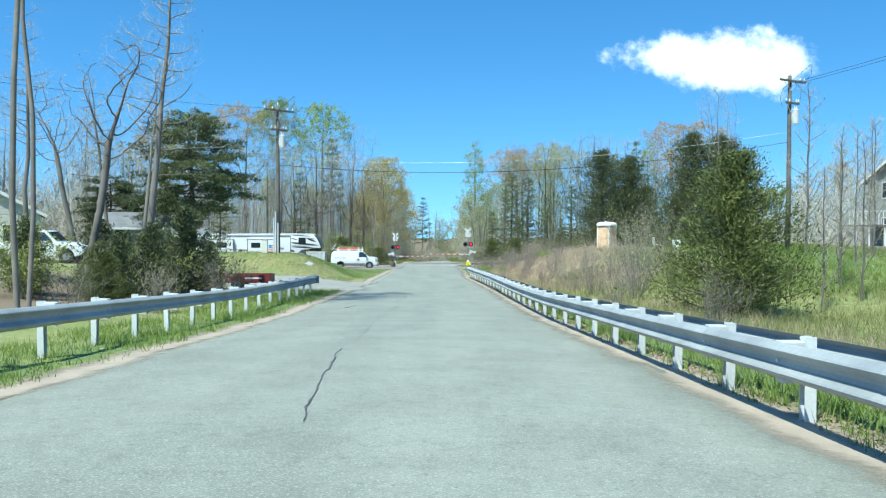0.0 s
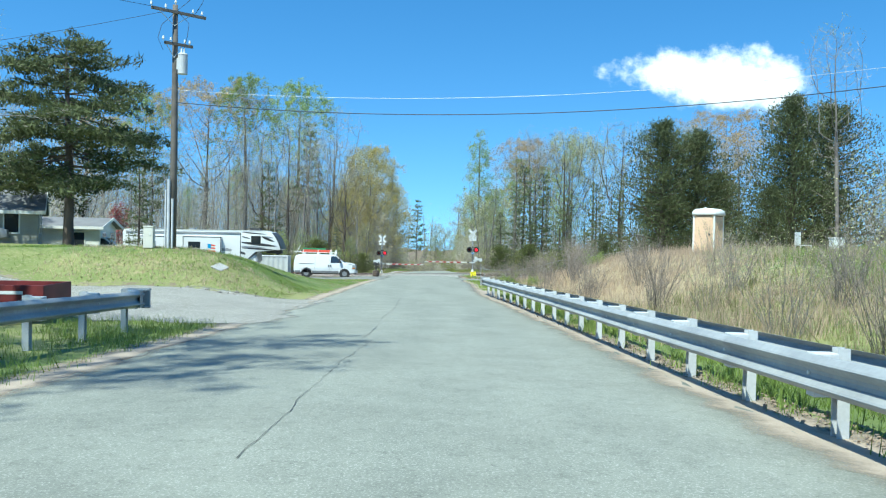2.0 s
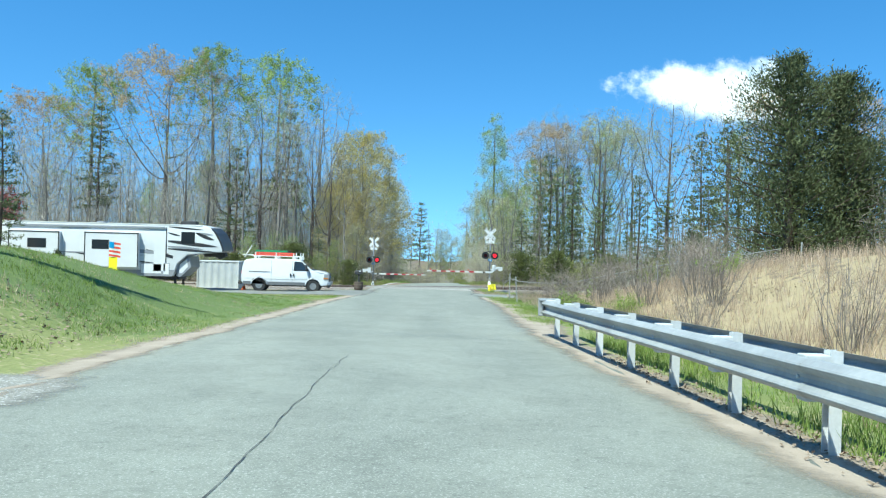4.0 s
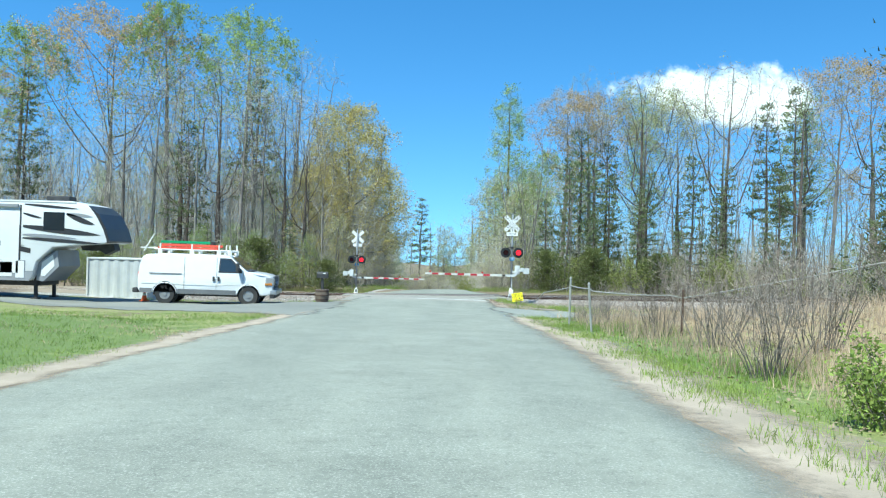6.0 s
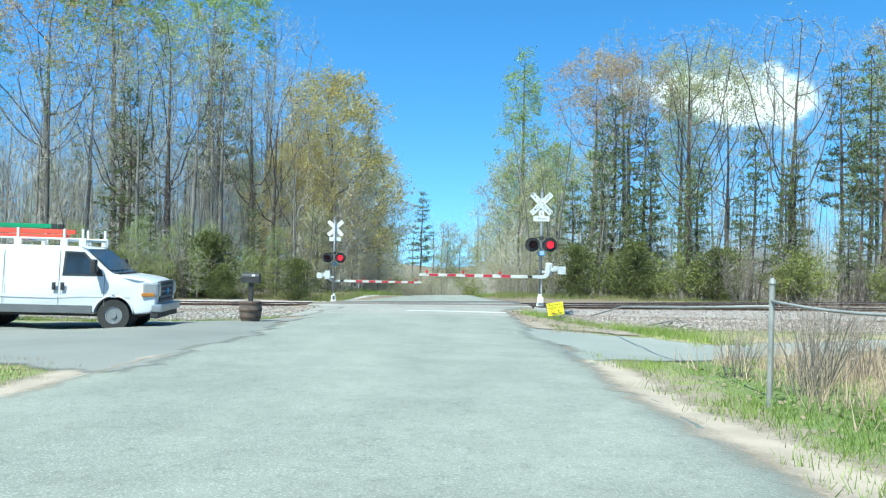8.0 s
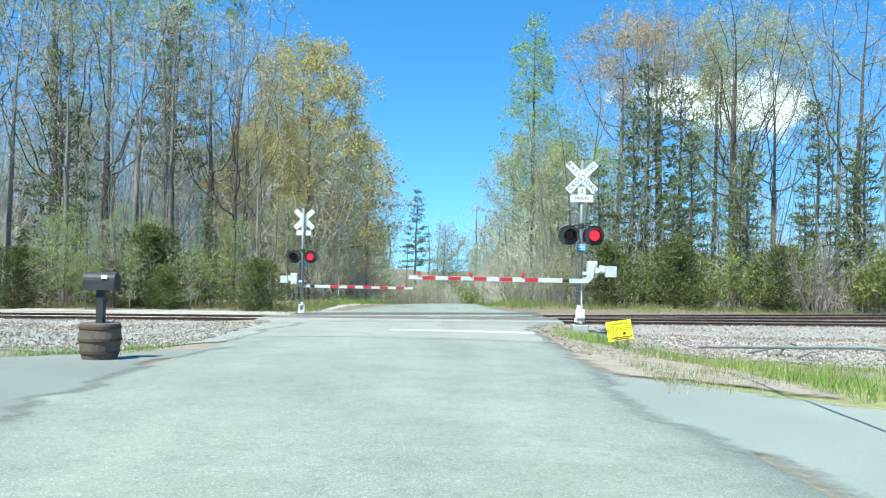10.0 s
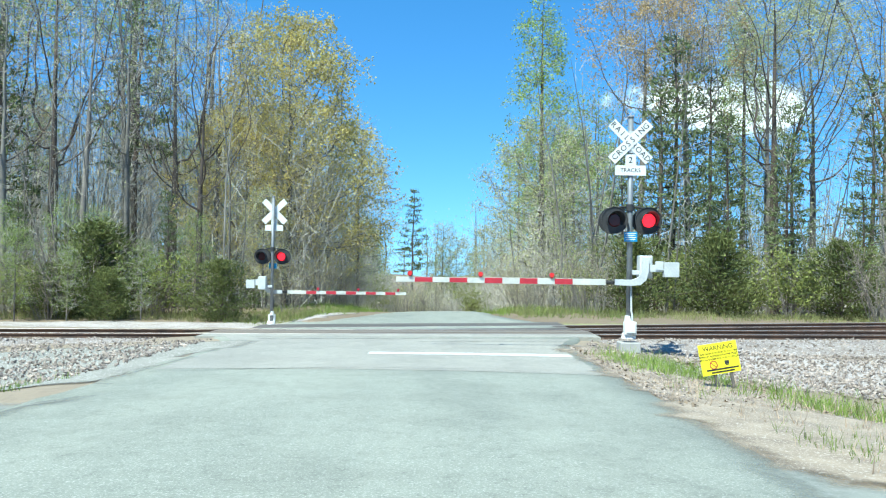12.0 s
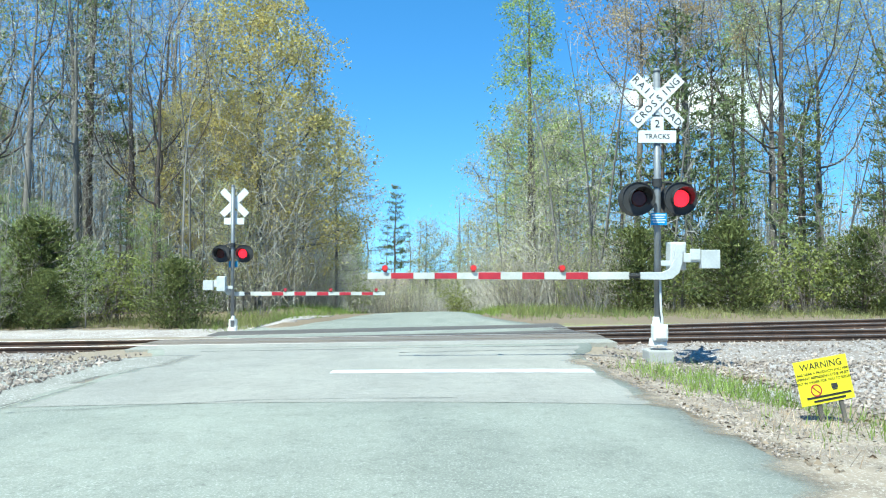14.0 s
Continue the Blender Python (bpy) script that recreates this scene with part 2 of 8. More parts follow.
CAR_WHITE = surface("white_car_paint", (0.66, 0.67, 0.67), (0.62, 0.63, 0.63), rough=0.3, grain=3, stain=0.6, bump=0.0, coat=0.5, mottle=0.03)
CAR_GREY = surface("grey_car_paint", (0.2, 0.21, 0.22), (0.17, 0.18, 0.19), rough=0.3, bump=0, coat=0.5)
TRIM_GREY = surface("grey_plastic_trim", (0.16, 0.165, 0.17), (0.12, 0.125, 0.13), rough=0.6, bump=0.1)
GLASS = dark_glass("dark_vehicle_glass")
TYRE = surface("tyre_rubber", (0.025, 0.025, 0.026), (0.045, 0.043, 0.04), rough=0.85, grain=30, bump=0.2)
RIM = surface("steel_wheel_rim", (0.32, 0.325, 0.33), (0.24, 0.245, 0.25), rough=0.4, metal=0.4, bump=0.05)
CHROME_DULL = surface("dull_bumper_steel", (0.42, 0.43, 0.44), (0.34, 0.35, 0.36), rough=0.35, metal=0.6, bump=0.05)
HEADLAMP = dark_glass("headlamp_lens", (0.3, 0.31, 0.32))
TURN_AMBER = surface("amber_lens", (0.5, 0.2, 0.04), (0.42, 0.16, 0.03), rough=0.2, bump=0)
RED_PLASTIC = surface("red_plastic", (0.7, 0.1, 0.06), (0.6, 0.075, 0.05), rough=0.5, bump=0.05)
GREEN_PLASTIC = surface("green_fibreglass", (0.03, 0.32, 0.14), (0.025, 0.26, 0.11), rough=0.5, bump=0.05)
ORANGE = surface("orange_cone_plastic", (0.75, 0.14, 0.03), (0.65, 0.11, 0.03), rough=0.5, bump=0.05)
RV_WHITE = surface("rv_fibreglass", (0.66, 0.67, 0.67), (0.61, 0.62, 0.63), rough=0.35, grain=3, stain=0.8, bump=0, coat=0.3, mottle=0.03)
RV_GREY = surface("rv_grey_graphic", (0.27, 0.28, 0.3), (0.23, 0.24, 0.26), rough=0.4, bump=0)
RV_BLACK = surface("rv_black_graphic", (0.03, 0.03, 0.035), (0.045, 0.045, 0.05), rough=0.35, bump=0)
TAN_PLASTIC = surface("tan_moulded_plastic", (0.72, 0.5, 0.33), (0.64, 0.44, 0.29), rough=0.55, stain=2, bump=0.05)
WHITE_PLASTIC = surface("white_moulded_plastic", (0.72, 0.72, 0.68), (0.62, 0.62, 0.58), rough=0.5, stain=2, bump=0.05)
SIDING = surface("pale_vinyl_siding", (0.6, 0.58, 0.5), (0.54, 0.52, 0.45), rough=0.6, stain=0.8, bump=0.05)
SIDING_GREY = surface("weathered_grey_siding", (0.36, 0.35, 0.30), (0.28, 0.27, 0.235), rough=0.7, stain=0.9, bump=0.08)
SHINGLE = surface("grey_roof_shingle", (0.2, 0.2, 0.2), (0.15, 0.15, 0.155), rough=0.9, grain=14, stain=1.0, bump=0.5, dist=0.01)
DARK_RED = surface("dark_red_paint", (0.16, 0.025, 0.025), (0.1, 0.02, 0.02), rough=0.55, stain=2, bump=0.1)
CORRUGATED = surface("grey_painted_sheet", (0.56, 0.58, 0.58), (0.48, 0.5, 0.5), rough=0.55, metal=0.2, stain=1.5, bump=0.1)
OAK_BARREL = surface("weathered_barrel_oak", (0.16, 0.12, 0.09), (0.1, 0.08, 0.065), rough=0.85, stain=4, bump=0.3)
TWIG = surface("grey_twig_bark", (0.5, 0.455, 0.41), (0.35, 0.315, 0.28), rough=0.9, grain=10, stain=0.5, bump=0, vary=0.15)
TWIG_WOOD = surface("pale_thicket_twig", (0.57, 0.53, 0.45), (0.41, 0.38, 0.32), rough=0.9, grain=10, stain=0.5, bump=0, vary=0.2)
TWIG_BROWN = surface("brown_shrub_twig", (0.32, 0.265, 0.215), (0.22, 0.18, 0.15), rough=0.9, grain=10, stain=0.5, bump=0, vary=0.2)
BARK = surface("grey_brown_bark", (0.2, 0.178, 0.155), (0.115, 0.1, 0.088), rough=0.95, grain=16, stain=0.7, bump=0.6, dist=0.02, vary=0.3)
BARK_NEAR = surface("grey_hardwood_bark", (0.20, 0.175, 0.15), (0.125, 0.11, 0.095), rough=0.95, grain=18, stain=0.9, bump=0.6, dist=0.02, vary=0.2)
BARK_PALE = surface("pale_grey_bark", (0.24, 0.22, 0.19), (0.155, 0.14, 0.12), rough=0.95, grain=14, stain=0.6, bump=0.5, dist=0.015, vary=0.25)
BARK_DARK = surface("dark_conifer_bark", (0.12, 0.09, 0.07), (0.075, 0.06, 0.05), rough=0.95, grain=16, stain=0.8, bump=0.6, dist=0.02, vary=0.2)
LEAF_GREEN = leafy("fresh_green_leaf", (0.37, 0.44, 0.14), (0.27, 0.34, 0.11), 0.5)
LEAF_YELLOW = leafy("yellow_green_leaf", (0.53, 0.52, 0.26), (0.42, 0.42, 0.2), 0.5)
LEAF_GOLD = leafy("golden_maple_leaf", (0.62, 0.51, 0.19), (0.45, 0.39, 0.14), 0.5)
LEAF_RUST = leafy("rusty_spring_bud", (0.56, 0.39, 0.19), (0.44, 0.33, 0.17), 0.5)
LEAF_RED = leafy("redbud_blossom", (0.42, 0.14, 0.12), (0.32, 0.11, 0.1))
NEEDLE = leafy("dark_conifer_needle", (0.13, 0.145, 0.065), (0.08, 0.095, 0.047), 0.2)
NEEDLE_PINE = leafy("grey_green_pine_needle", (0.17, 0.2, 0.085), (0.105, 0.13, 0.06), 0.22)
CEDAR = leafy("olive_cedar_foliage", (0.15, 0.165, 0.055), (0.085, 0.105, 0.04), 0.22)
SHRUB_LEAF = leafy("olive_shrub_leaf", (0.31, 0.33, 0.1), (0.19, 0.215, 0.07))
GRASS_GREEN = leafy("spring_grass", (0.27, 0.34, 0.085), (0.18, 0.25, 0.06), 0.32)
GRASS_OLIVE = leafy("olive_bank_grass", (0.28, 0.275, 0.115), (0.19, 0.205, 0.08), 0.3)
GRASS_DRY = leafy("dry_straw_grass", (0.56, 0.43, 0.31), (0.42, 0.32, 0.23), 0.25)
LITTER = surface("leaf_litter", (0.29, 0.22, 0.155), (0.19, 0.145, 0.1), rough=0.95, grain=10, stain=0.5, bump=0.8, dist=0.03, world_space=True)
SAND_STREWN = surface("strewn_sand", (0.4, 0.325, 0.25), (0.31, 0.255, 0.195), rough=0.95, grain=45, stain=1.5, bump=0.6, dist=0.01, world_space=True, fleck=(0.28, 0.22, 0.16), ragged=True)
DIRT_STREWN = surface("strewn_dirt", (0.33, 0.265, 0.195), (0.22, 0.175, 0.13), rough=0.95, grain=40, stain=2.5, bump=0.8, dist=0.015, world_space=True, fleck=(0.42, 0.37, 0.31), fleck_at=0.57, ragged=True)
GRAVEL_STREWN = surface("strewn_gravel", (0.29, 0.275, 0.235), (0.215, 0.205, 0.175), rough=0.95, grain=28, stain=0.6, bump=0.9, dist=0.03, world_space=True, fleck=(0.54, 0.52, 0.48), fleck_at=0.58, ragged=True)
DRIVE_DARK = surface("dark_driveway_asphalt", (0.165, 0.165, 0.145), (0.215, 0.214, 0.185), rough=0.85, grain=80, stain=0.35, bump=0.5, dist=0.004, world_space=True, fleck=(0.24, 0.24, 0.23), ragged=True)
ASPHALT_DRIVE = surface("driveway_asphalt", (0.22, 0.226, 0.195), (0.255, 0.26, 0.225), rough=0.85, grain=80, stain=0.5, bump=0.5, dist=0.004, world_space=True, fleck=(0.34, 0.34, 0.32), ragged=True)
BALLAST_STREWN = surface("strewn_ballast", (0.38, 0.335, 0.3), (0.28, 0.24, 0.21), rough=0.95, grain=20, stain=1.0, bump=1.0, dist=0.04, world_space=True, fleck=(0.54, 0.5, 0.47), fleck_at=0.57, ragged=True)

# ---- geometry helpers ----


class Geo:
    """Collects vertices and faces of one mesh."""

    def __init__(self):
        self.v, self.f, self.n = [], [], 0

    def add(self, verts, faces):
        self.v.extend(map(tuple, verts))
        self.f.extend(tuple(i + self.n for i in f) for f in faces)
        self.n += len(verts)
        return self

    def box(self, c, s, m=None, bevel=0.0):
        bm = bmesh.new()
        bmesh.ops.create_cube(bm, size=1.0, matrix=Matrix.Translation(c) @ Matrix.Diagonal((*s, 1)))
        if bevel:
            bmesh.ops.bevel(bm, geom=list(bm.edges), offset=bevel, segments=2, affect="EDGES", profile=0.6)
        return self.take(bm, m)

    def take(self, bm, m=None):
        if m is not None:
            bm.transform(m)
        bm.verts.ensure_lookup_table()
        bm.verts.index_update()
        self.add([v.co[:] for v in bm.verts], [[v.index for v in f.verts] for f in bm.faces])
        bm.free()
        return self

    def cyl(self, a, b, r1, r2=None, sides=12, caps=True):
        return self.tube([a, b], [r1, r1 if r2 is None else r2], sides, caps)

    def tube(self, path, radii, sides=8, caps=True, squash=1.0):
        p = np.array([tuple(q) for q in path], float)
        k = len(p)
        d = np.gradient(p, axis=0)
        d /= np.linalg.norm(d, axis=1)[:, None] + 1e-12
        ref = np.array([0, 0, 1.0]) if abs(d[0][2]) < 0.9 else np.array([1.0, 0, 0])
        u = np.cross(d, ref)
        u /= np.linalg.norm(u, axis=1)[:, None] + 1e-12
        w = np.cross(u, d)
        a = np.arange(sides) * 2 * np.pi / sides
        r = np.asarray(radii, float)[:, None, None]
        ring = p[:, None] + r * (np.cos(a)[None, :, None] * u[:, None] + squash * np.sin(a)[None, :, None] * w[:, None])
        faces = []
        for i in range(k - 1):
            o = i * sides
            faces += [(o + j, o + (j + 1) % sides, o + sides + (j + 1) % sides, o + sides + j) for j in range(sides)]
        if caps:
            faces += [tuple(range(sides))[::-1], tuple(range((k - 1) * sides, k * sides))]
        return self.add(ring.reshape(-1, 3).tolist(), faces)

    def extrude(self, profile, a, b):
        """A closed profile of (u, w) points, u along the horizontal normal of a-b, w up, from a to b."""
        a, b = Vector(a), Vector(b)
        d = (b - a).normalized()
        side = Vector((d.y, -d.x, 0)).normalized()
        up = Vector((0, 0, 1))
        k = len(profile)
        verts = [tuple(p + side * u + up * w) for p in (a, b) for u, w in profile]
        faces = [(i, (i + 1) % k, k + (i + 1) % k, k + i) for i in range(k)]
        faces += [tuple(range(k))[::-1], tuple(range(k, 2 * k))]
        return self.add(verts, faces)

    def slab(self, outline, y0, y1, bevel=0.0, segs=2):
        """An outline of (x, z) points made solid between y0 and y1."""
        bm = bmesh.new()
        vs = [bm.verts.new((x, y0, z)) for x, z in outline]
        f = bm.faces.new(vs)
        r = bmesh.ops.extrude_face_region(bm, geom=[f])
        for v in r["geom"]:
            if isinstance(v, bmesh.types.BMVert):
                v.co.y = y1
        bmesh.ops.recalc_face_normals(bm, faces=bm.faces)
        if bevel:
            bmesh.ops.bevel(bm, geom=list(bm.edges), offset=bevel, segments=segs, affect="EDGES", profile=0.6)
        return self.take(bm)

    def disc(self, c, axis, r, depth, sides=20):
        c, axis = Vector(c), Vector(axis).normalized()
        return self.cyl(c, c + axis * depth, r, r, sides)

    def ring_of(self, c, axis, r_out, r_in, depth, sides=20):
        c, axis = Vector(c), Vector(axis).normalized()
        u = axis.orthogonal().normalized()
        w = axis.cross(u)
        verts, faces = [], []
        for j in range(sides):
            t = 2 * math.pi * j / sides
            e = u * math.cos(t) + w * math.sin(t)
            verts += [tuple(c + e * r_out), tuple(c + e * r_in), tuple(c + e * r_in + axis * depth), tuple(c + e * r_out + axis * depth)]
        for j in range(sides):
            a, b = 4 * j, 4 * ((j + 1) % sides)
            faces += [(a + k, a + (k + 1) % 4, b + (k + 1) % 4, b + k) for k in range(4)]
        return self.add(verts, faces)

    def mesh(self, name, material, smooth=False):
        me = bpy.data.meshes.new(name)
        me.from_pydata(self.v, [], self.f)
        me.materials.append(material)
        if smooth:
            me.polygons.foreach_set("use_smooth", [True] * len(me.polygons))
        me.update()
        return me


def part(name, geo, material, parent, label="", smooth=False):
    me = geo.mesh(name, material, smooth) if isinstance(geo, Geo) else geo
    ob = new(name, me)
    ob.parent = parent
    if label:
        ob["label"] = label
    return ob


def thing(name, at, label, category, group="", turn=0.0, kind=""):
    ob = new(name)
    ob.empty_display_size = 0.3
    ob.matrix_basis = pose(*at, 0, 0, turn)
    return tagged(ob, label, category, group, kind)


def single(name, geo, material, label, category, kind="", smooth=False, group=""):
    return tagged(new(name, geo.mesh(name, material, smooth)), label, category, group, kind)


def lettering(name, text, size, material, parent, m, label=""):
    """Raised letters on a sign, made with the built-in font; m places the middle of the line, letters in its x-y plane."""
    cu = bpy.data.curves.new(name, "FONT")
    cu.body, cu.size, cu.align_x, cu.align_y = text, size, "CENTER", "CENTER"
    cu.extrude, cu.resolution_u = 0.002, 2
    tmp = new(name, cu)
    bpy.context.view_layer.update()
    me = bpy.data.meshes.new_from_object(tmp)
    bpy.data.objects.remove(tmp)
    me.materials.clear()
    me.materials.append(material)
    ob = new(name, me)
    ob.parent = parent
    ob.matrix_basis = m
    if label:
        ob["label"] = label
    return ob


def smoothstep(a, b, x):
    t = np.clip((np.asarray(x, float) - a) / (b - a), 0, 1)
    return t * t * (3 - 2 * t)


# ---- the lie of the land ----
_y = np.arange(-80.0, 420.0, 0.5)
_z = np.interp(_y, [-80, 0, 12, 23, 34, 46, 58.7, 70.4, 77, 89, 97.4, 109.4, 115, 122.5, 127, 141, 180, 262, 420],
               [4.6, 0.085, -0.63, -1.29, -1.77, -2.25, -2.69, -3.03, -3.22, -3.62, -3.9, -4.29, -4.41, -4.63, -4.53, -5.3, -9.4, -14.5, -16])
_k = np.exp(-0.5 * (np.arange(-12, 13) / 4.0) ** 2)
_zs = np.convolve(np.pad(_z, 12, mode="edge"), _k / _k.sum(), "valid")
_w = smoothstep(113, 116, _y) * (1 - smoothstep(122, 125, _y))
_zs = _zs * (1 - _w) + np.interp(_y, [117.3, 120], [-4.415, -4.635]) * _w


def road_z(y):
    return np.interp(y, _y, _zs)


def road_left(y):
    return np.interp(y, [-80, 30, 60, 100, 112, 116, 122.5, 124, 126.5, 129, 145, 200, 420], [-4.3, -4.4, -4.6, -4.5, -4.9, -6.3, -6.0, -5.2, -3.6, -3.0, -2.9, -3.2, -3.0])


def road_right(y):
    return np.interp(y, [-80, 40, 52, 66, 78, 100, 112, 116, 122.5, 124.2, 126, 130, 145, 200, 420], [3.0, 2.95, 2.7, 2.25, 2.45, 2.6, 2.9, 3.9, 3.9, 2.7, 2.1, 1.75, 1.9, 3.2, 4.0])


def wave(x, y, s, seed=0.0):
    """A cheap smooth unevenness between about -1 and 1."""
    return (np.sin(x / s + seed) * np.cos(y / s * 0.9 + 1.7 * seed) + 0.5 * np.sin(x / s * 2.3 + y / s * 1.9 + seed * 3) + 0.35 * np.cos(x / s * 4.1 - y / s * 3.7 + seed)) / 1.6


def land_z(x, y):
    x, y = np.asarray(x, float), np.asarray(y, float)
    r = road_z(y)
    left = np.interp(y, [-80, 0, 20, 34, 40, 54, 58.5, 66, 76, 86, 95, 105, 420], [4.2, -0.3, -1.2, -1.7, -1.95, -2.1, -0.72, -1.25, -2.7, -3.6, -3.97, -4.2, -4.2])
    upper = np.interp(y, [-80, 0, 30, 70, 80, 90, 97, 420], [4.5, 0.2, -0.8, -0.9, -1.9, -3.3, -3.9, -4.2])
    w2 = smoothstep(-14, -21, x)
    left = left * (1 - w2) + upper * w2
    right = np.interp(y, [-80, 0, 14, 28, 38, 48, 61, 70, 80, 90, 105, 420], [4.6, 0.1, -1.3, -1.9, -1.2, -0.5, -0.5, -0.9, -2.0, -3.5, -4.2, -4.2])
    right = right + 0.03 * np.clip(x - 12, 0, 14) * (1 - smoothstep(62, 85, y))
    wl = smoothstep(-5.4, -11.0, x)
    wr = smoothstep(4.4, 12.5, x)
    z = r * (1 - wl - wr) + left * wl + right * wr
    wt = smoothstep(99, 108, y) * smoothstep(3.5, 8.0, np.abs(x + 0.8))
    z = z * (1 - wt) + -4.62 * wt
    wood = -4.85 - 0.028 * np.clip(y - 126, 0, 300)
    near = 1 - smoothstep(7.0, 34.0, np.abs(x + 0.8))
    wood = wood * (1 - near) + (r + 0.15) * near
    ww = smoothstep(123, 131, y) * smoothstep(3.2, 9.0, np.abs(x + 0.8))
    z = z * (1 - ww) + wood * ww
    on_road = (x > road_left(y) + 0.4) & (x < road_right(y) - 0.4)
    rough = 0.07 * wave(x, y, 3.1, 0.4) + 0.035 * wave(x, y, 0.9, 2.0)
    off = smoothstep(0.3, 2.0, np.maximum(road_left(y) - x, x - road_right(y)))
    dip = 0.5 * smoothstep(-4.6, -7.0, x) * smoothstep(119, 123, y) * (1 - smoothstep(128, 142, y))
    return z + rough * off * 0.8 - 0.06 * on_road - 0.02 - dip


def grid_mesh(name, xs, ys, zfun, material):
    X, Y = np.meshgrid(xs, ys)
    Z = zfun(X, Y)
    nx, ny = len(xs), len(ys)
    idx = np.arange(nx * ny).reshape(ny, nx)
    faces = np.stack([idx[:-1, :-1], idx[:-1, 1:], idx[1:, 1:], idx[1:, :-1]], -1).reshape(-1, 4)
    me = bpy.data.meshes.new(name)
    me.from_pydata(np.stack([X, Y, Z], -1).reshape(-1, 3).tolist(), [], faces.tolist())
    me.polygons.foreach_set("use_smooth", [True] * len(me.polygons))
    me.materials.append(material)
    return me


def ground_material():
    """Turf, straw, bare soil and leaf litter, blended by masks that are stored with the ground's vertices."""
    m = surface("ground_cover", (0.17, 0.2, 0.06), (0.24, 0.24, 0.09), rough=0.95, grain=9, stain=0.5, bump=0.8, dist=0.05, world_space=True, fleck=(0.33, 0.28, 0.16), fleck_at=0.6)
    n, l = m.node_tree.nodes, m.node_tree.links
    hsv = next(x for x in n if x.type == "HUE_SAT")
    base = hsv.inputs["Color"].links[0].from_socket
    geo = n.new("ShaderNodeNewGeometry")
    jit = n.new("ShaderNodeTexNoise")
    jit.inputs["Scale"].default_value, jit.inputs["Detail"].default_value, jit.inputs["Roughness"].default_value = 2.0, 9, 0.75
    l.new(geo.outputs["Position"], jit.inputs["Vector"])
    for key, colour, colour2 in (("straw", (0.40, 0.32, 0.18), (0.30, 0.23, 0.13)), ("lush", (0.105, 0.155, 0.04), (0.15, 0.185, 0.06)), ("soil", (0.3, 0.245, 0.175), (0.21, 0.165, 0.12)), ("litter", (0.22, 0.165, 0.11), (0.15, 0.115, 0.075))):
        at = n.new("ShaderNodeAttribute")
        at.attribute_name = key
        add = n.new("ShaderNodeMath")
        add.operation = "ADD"
        l.new(at.outputs["Fac"], add.inputs[0])
        sub = n.new("ShaderNodeMapRange")
        sub.inputs["From Min"].default_value, sub.inputs["From Max"].default_value = 0.3, 0.7
        sub.inputs["To Min"].default_value, sub.inputs["To Max"].default_value = -0.5, 0.5
        l.new(jit.outputs["Fac"], sub.inputs["Value"])
        l.new(sub.outputs[0], add.inputs[1])
        rng = n.new("ShaderNodeMapRange")
        rng.inputs["From Min"].default_value, rng.inputs["From Max"].default_value = 0.4, 0.6
        l.new(add.outputs[0], rng.inputs["Value"])
        two = n.new("ShaderNodeMix")
        two.data_type = "RGBA"
        two.inputs["A"].default_value, two.inputs["B"].default_value = (*colour, 1), (*colour2, 1)
        l.new(jit.outputs["Fac"], two.inputs["Factor"])
        mix = n.new("ShaderNodeMix")
        mix.data_type = "RGBA"
        l.new(rng.outputs[0], mix.inputs["Factor"])
        l.new(base, mix.inputs["A"])
        l.new(two.outputs["Result"], mix.inputs["B"])
        base = mix.outputs["Result"]
    l.new(base, hsv.inputs["Color"])
    return m


def blob(x, y, cx, cy, rx, ry):
    return np.clip(1.4 - np.sqrt(((x - cx) / rx) ** 2 + ((y - cy) / ry) ** 2), 0, 1)


gx = np.unique(np.r_[np.linspace(-600, -60, 28), np.linspace(-60, -18, 24), np.linspace(-18, 20, 70), np.linspace(20, 60, 22), np.linspace(60, 600, 28)])
gy = np.unique(np.r_[np.linspace(-300, -12, 25), np.linspace(-12, 132, 220), np.linspace(132, 200, 69), np.linspace(200, 900, 50)])
ground_me = grid_mesh("ground", gx, gy, land_z, ground_material())
GX, GY = (a.ravel() for a in np.meshgrid(gx, gy))
road_gap = np.maximum(road_left(GY) - GX, GX - road_right(GY))
road_edge = np.clip(1.35 - np.maximum(road_gap, 0) / (0.7 + 0.6 * smoothstep(63, 67, GY) * (1 - smoothstep(80, 86, GY)) * (GX > 0)), 0, 1) * (GY < 165)
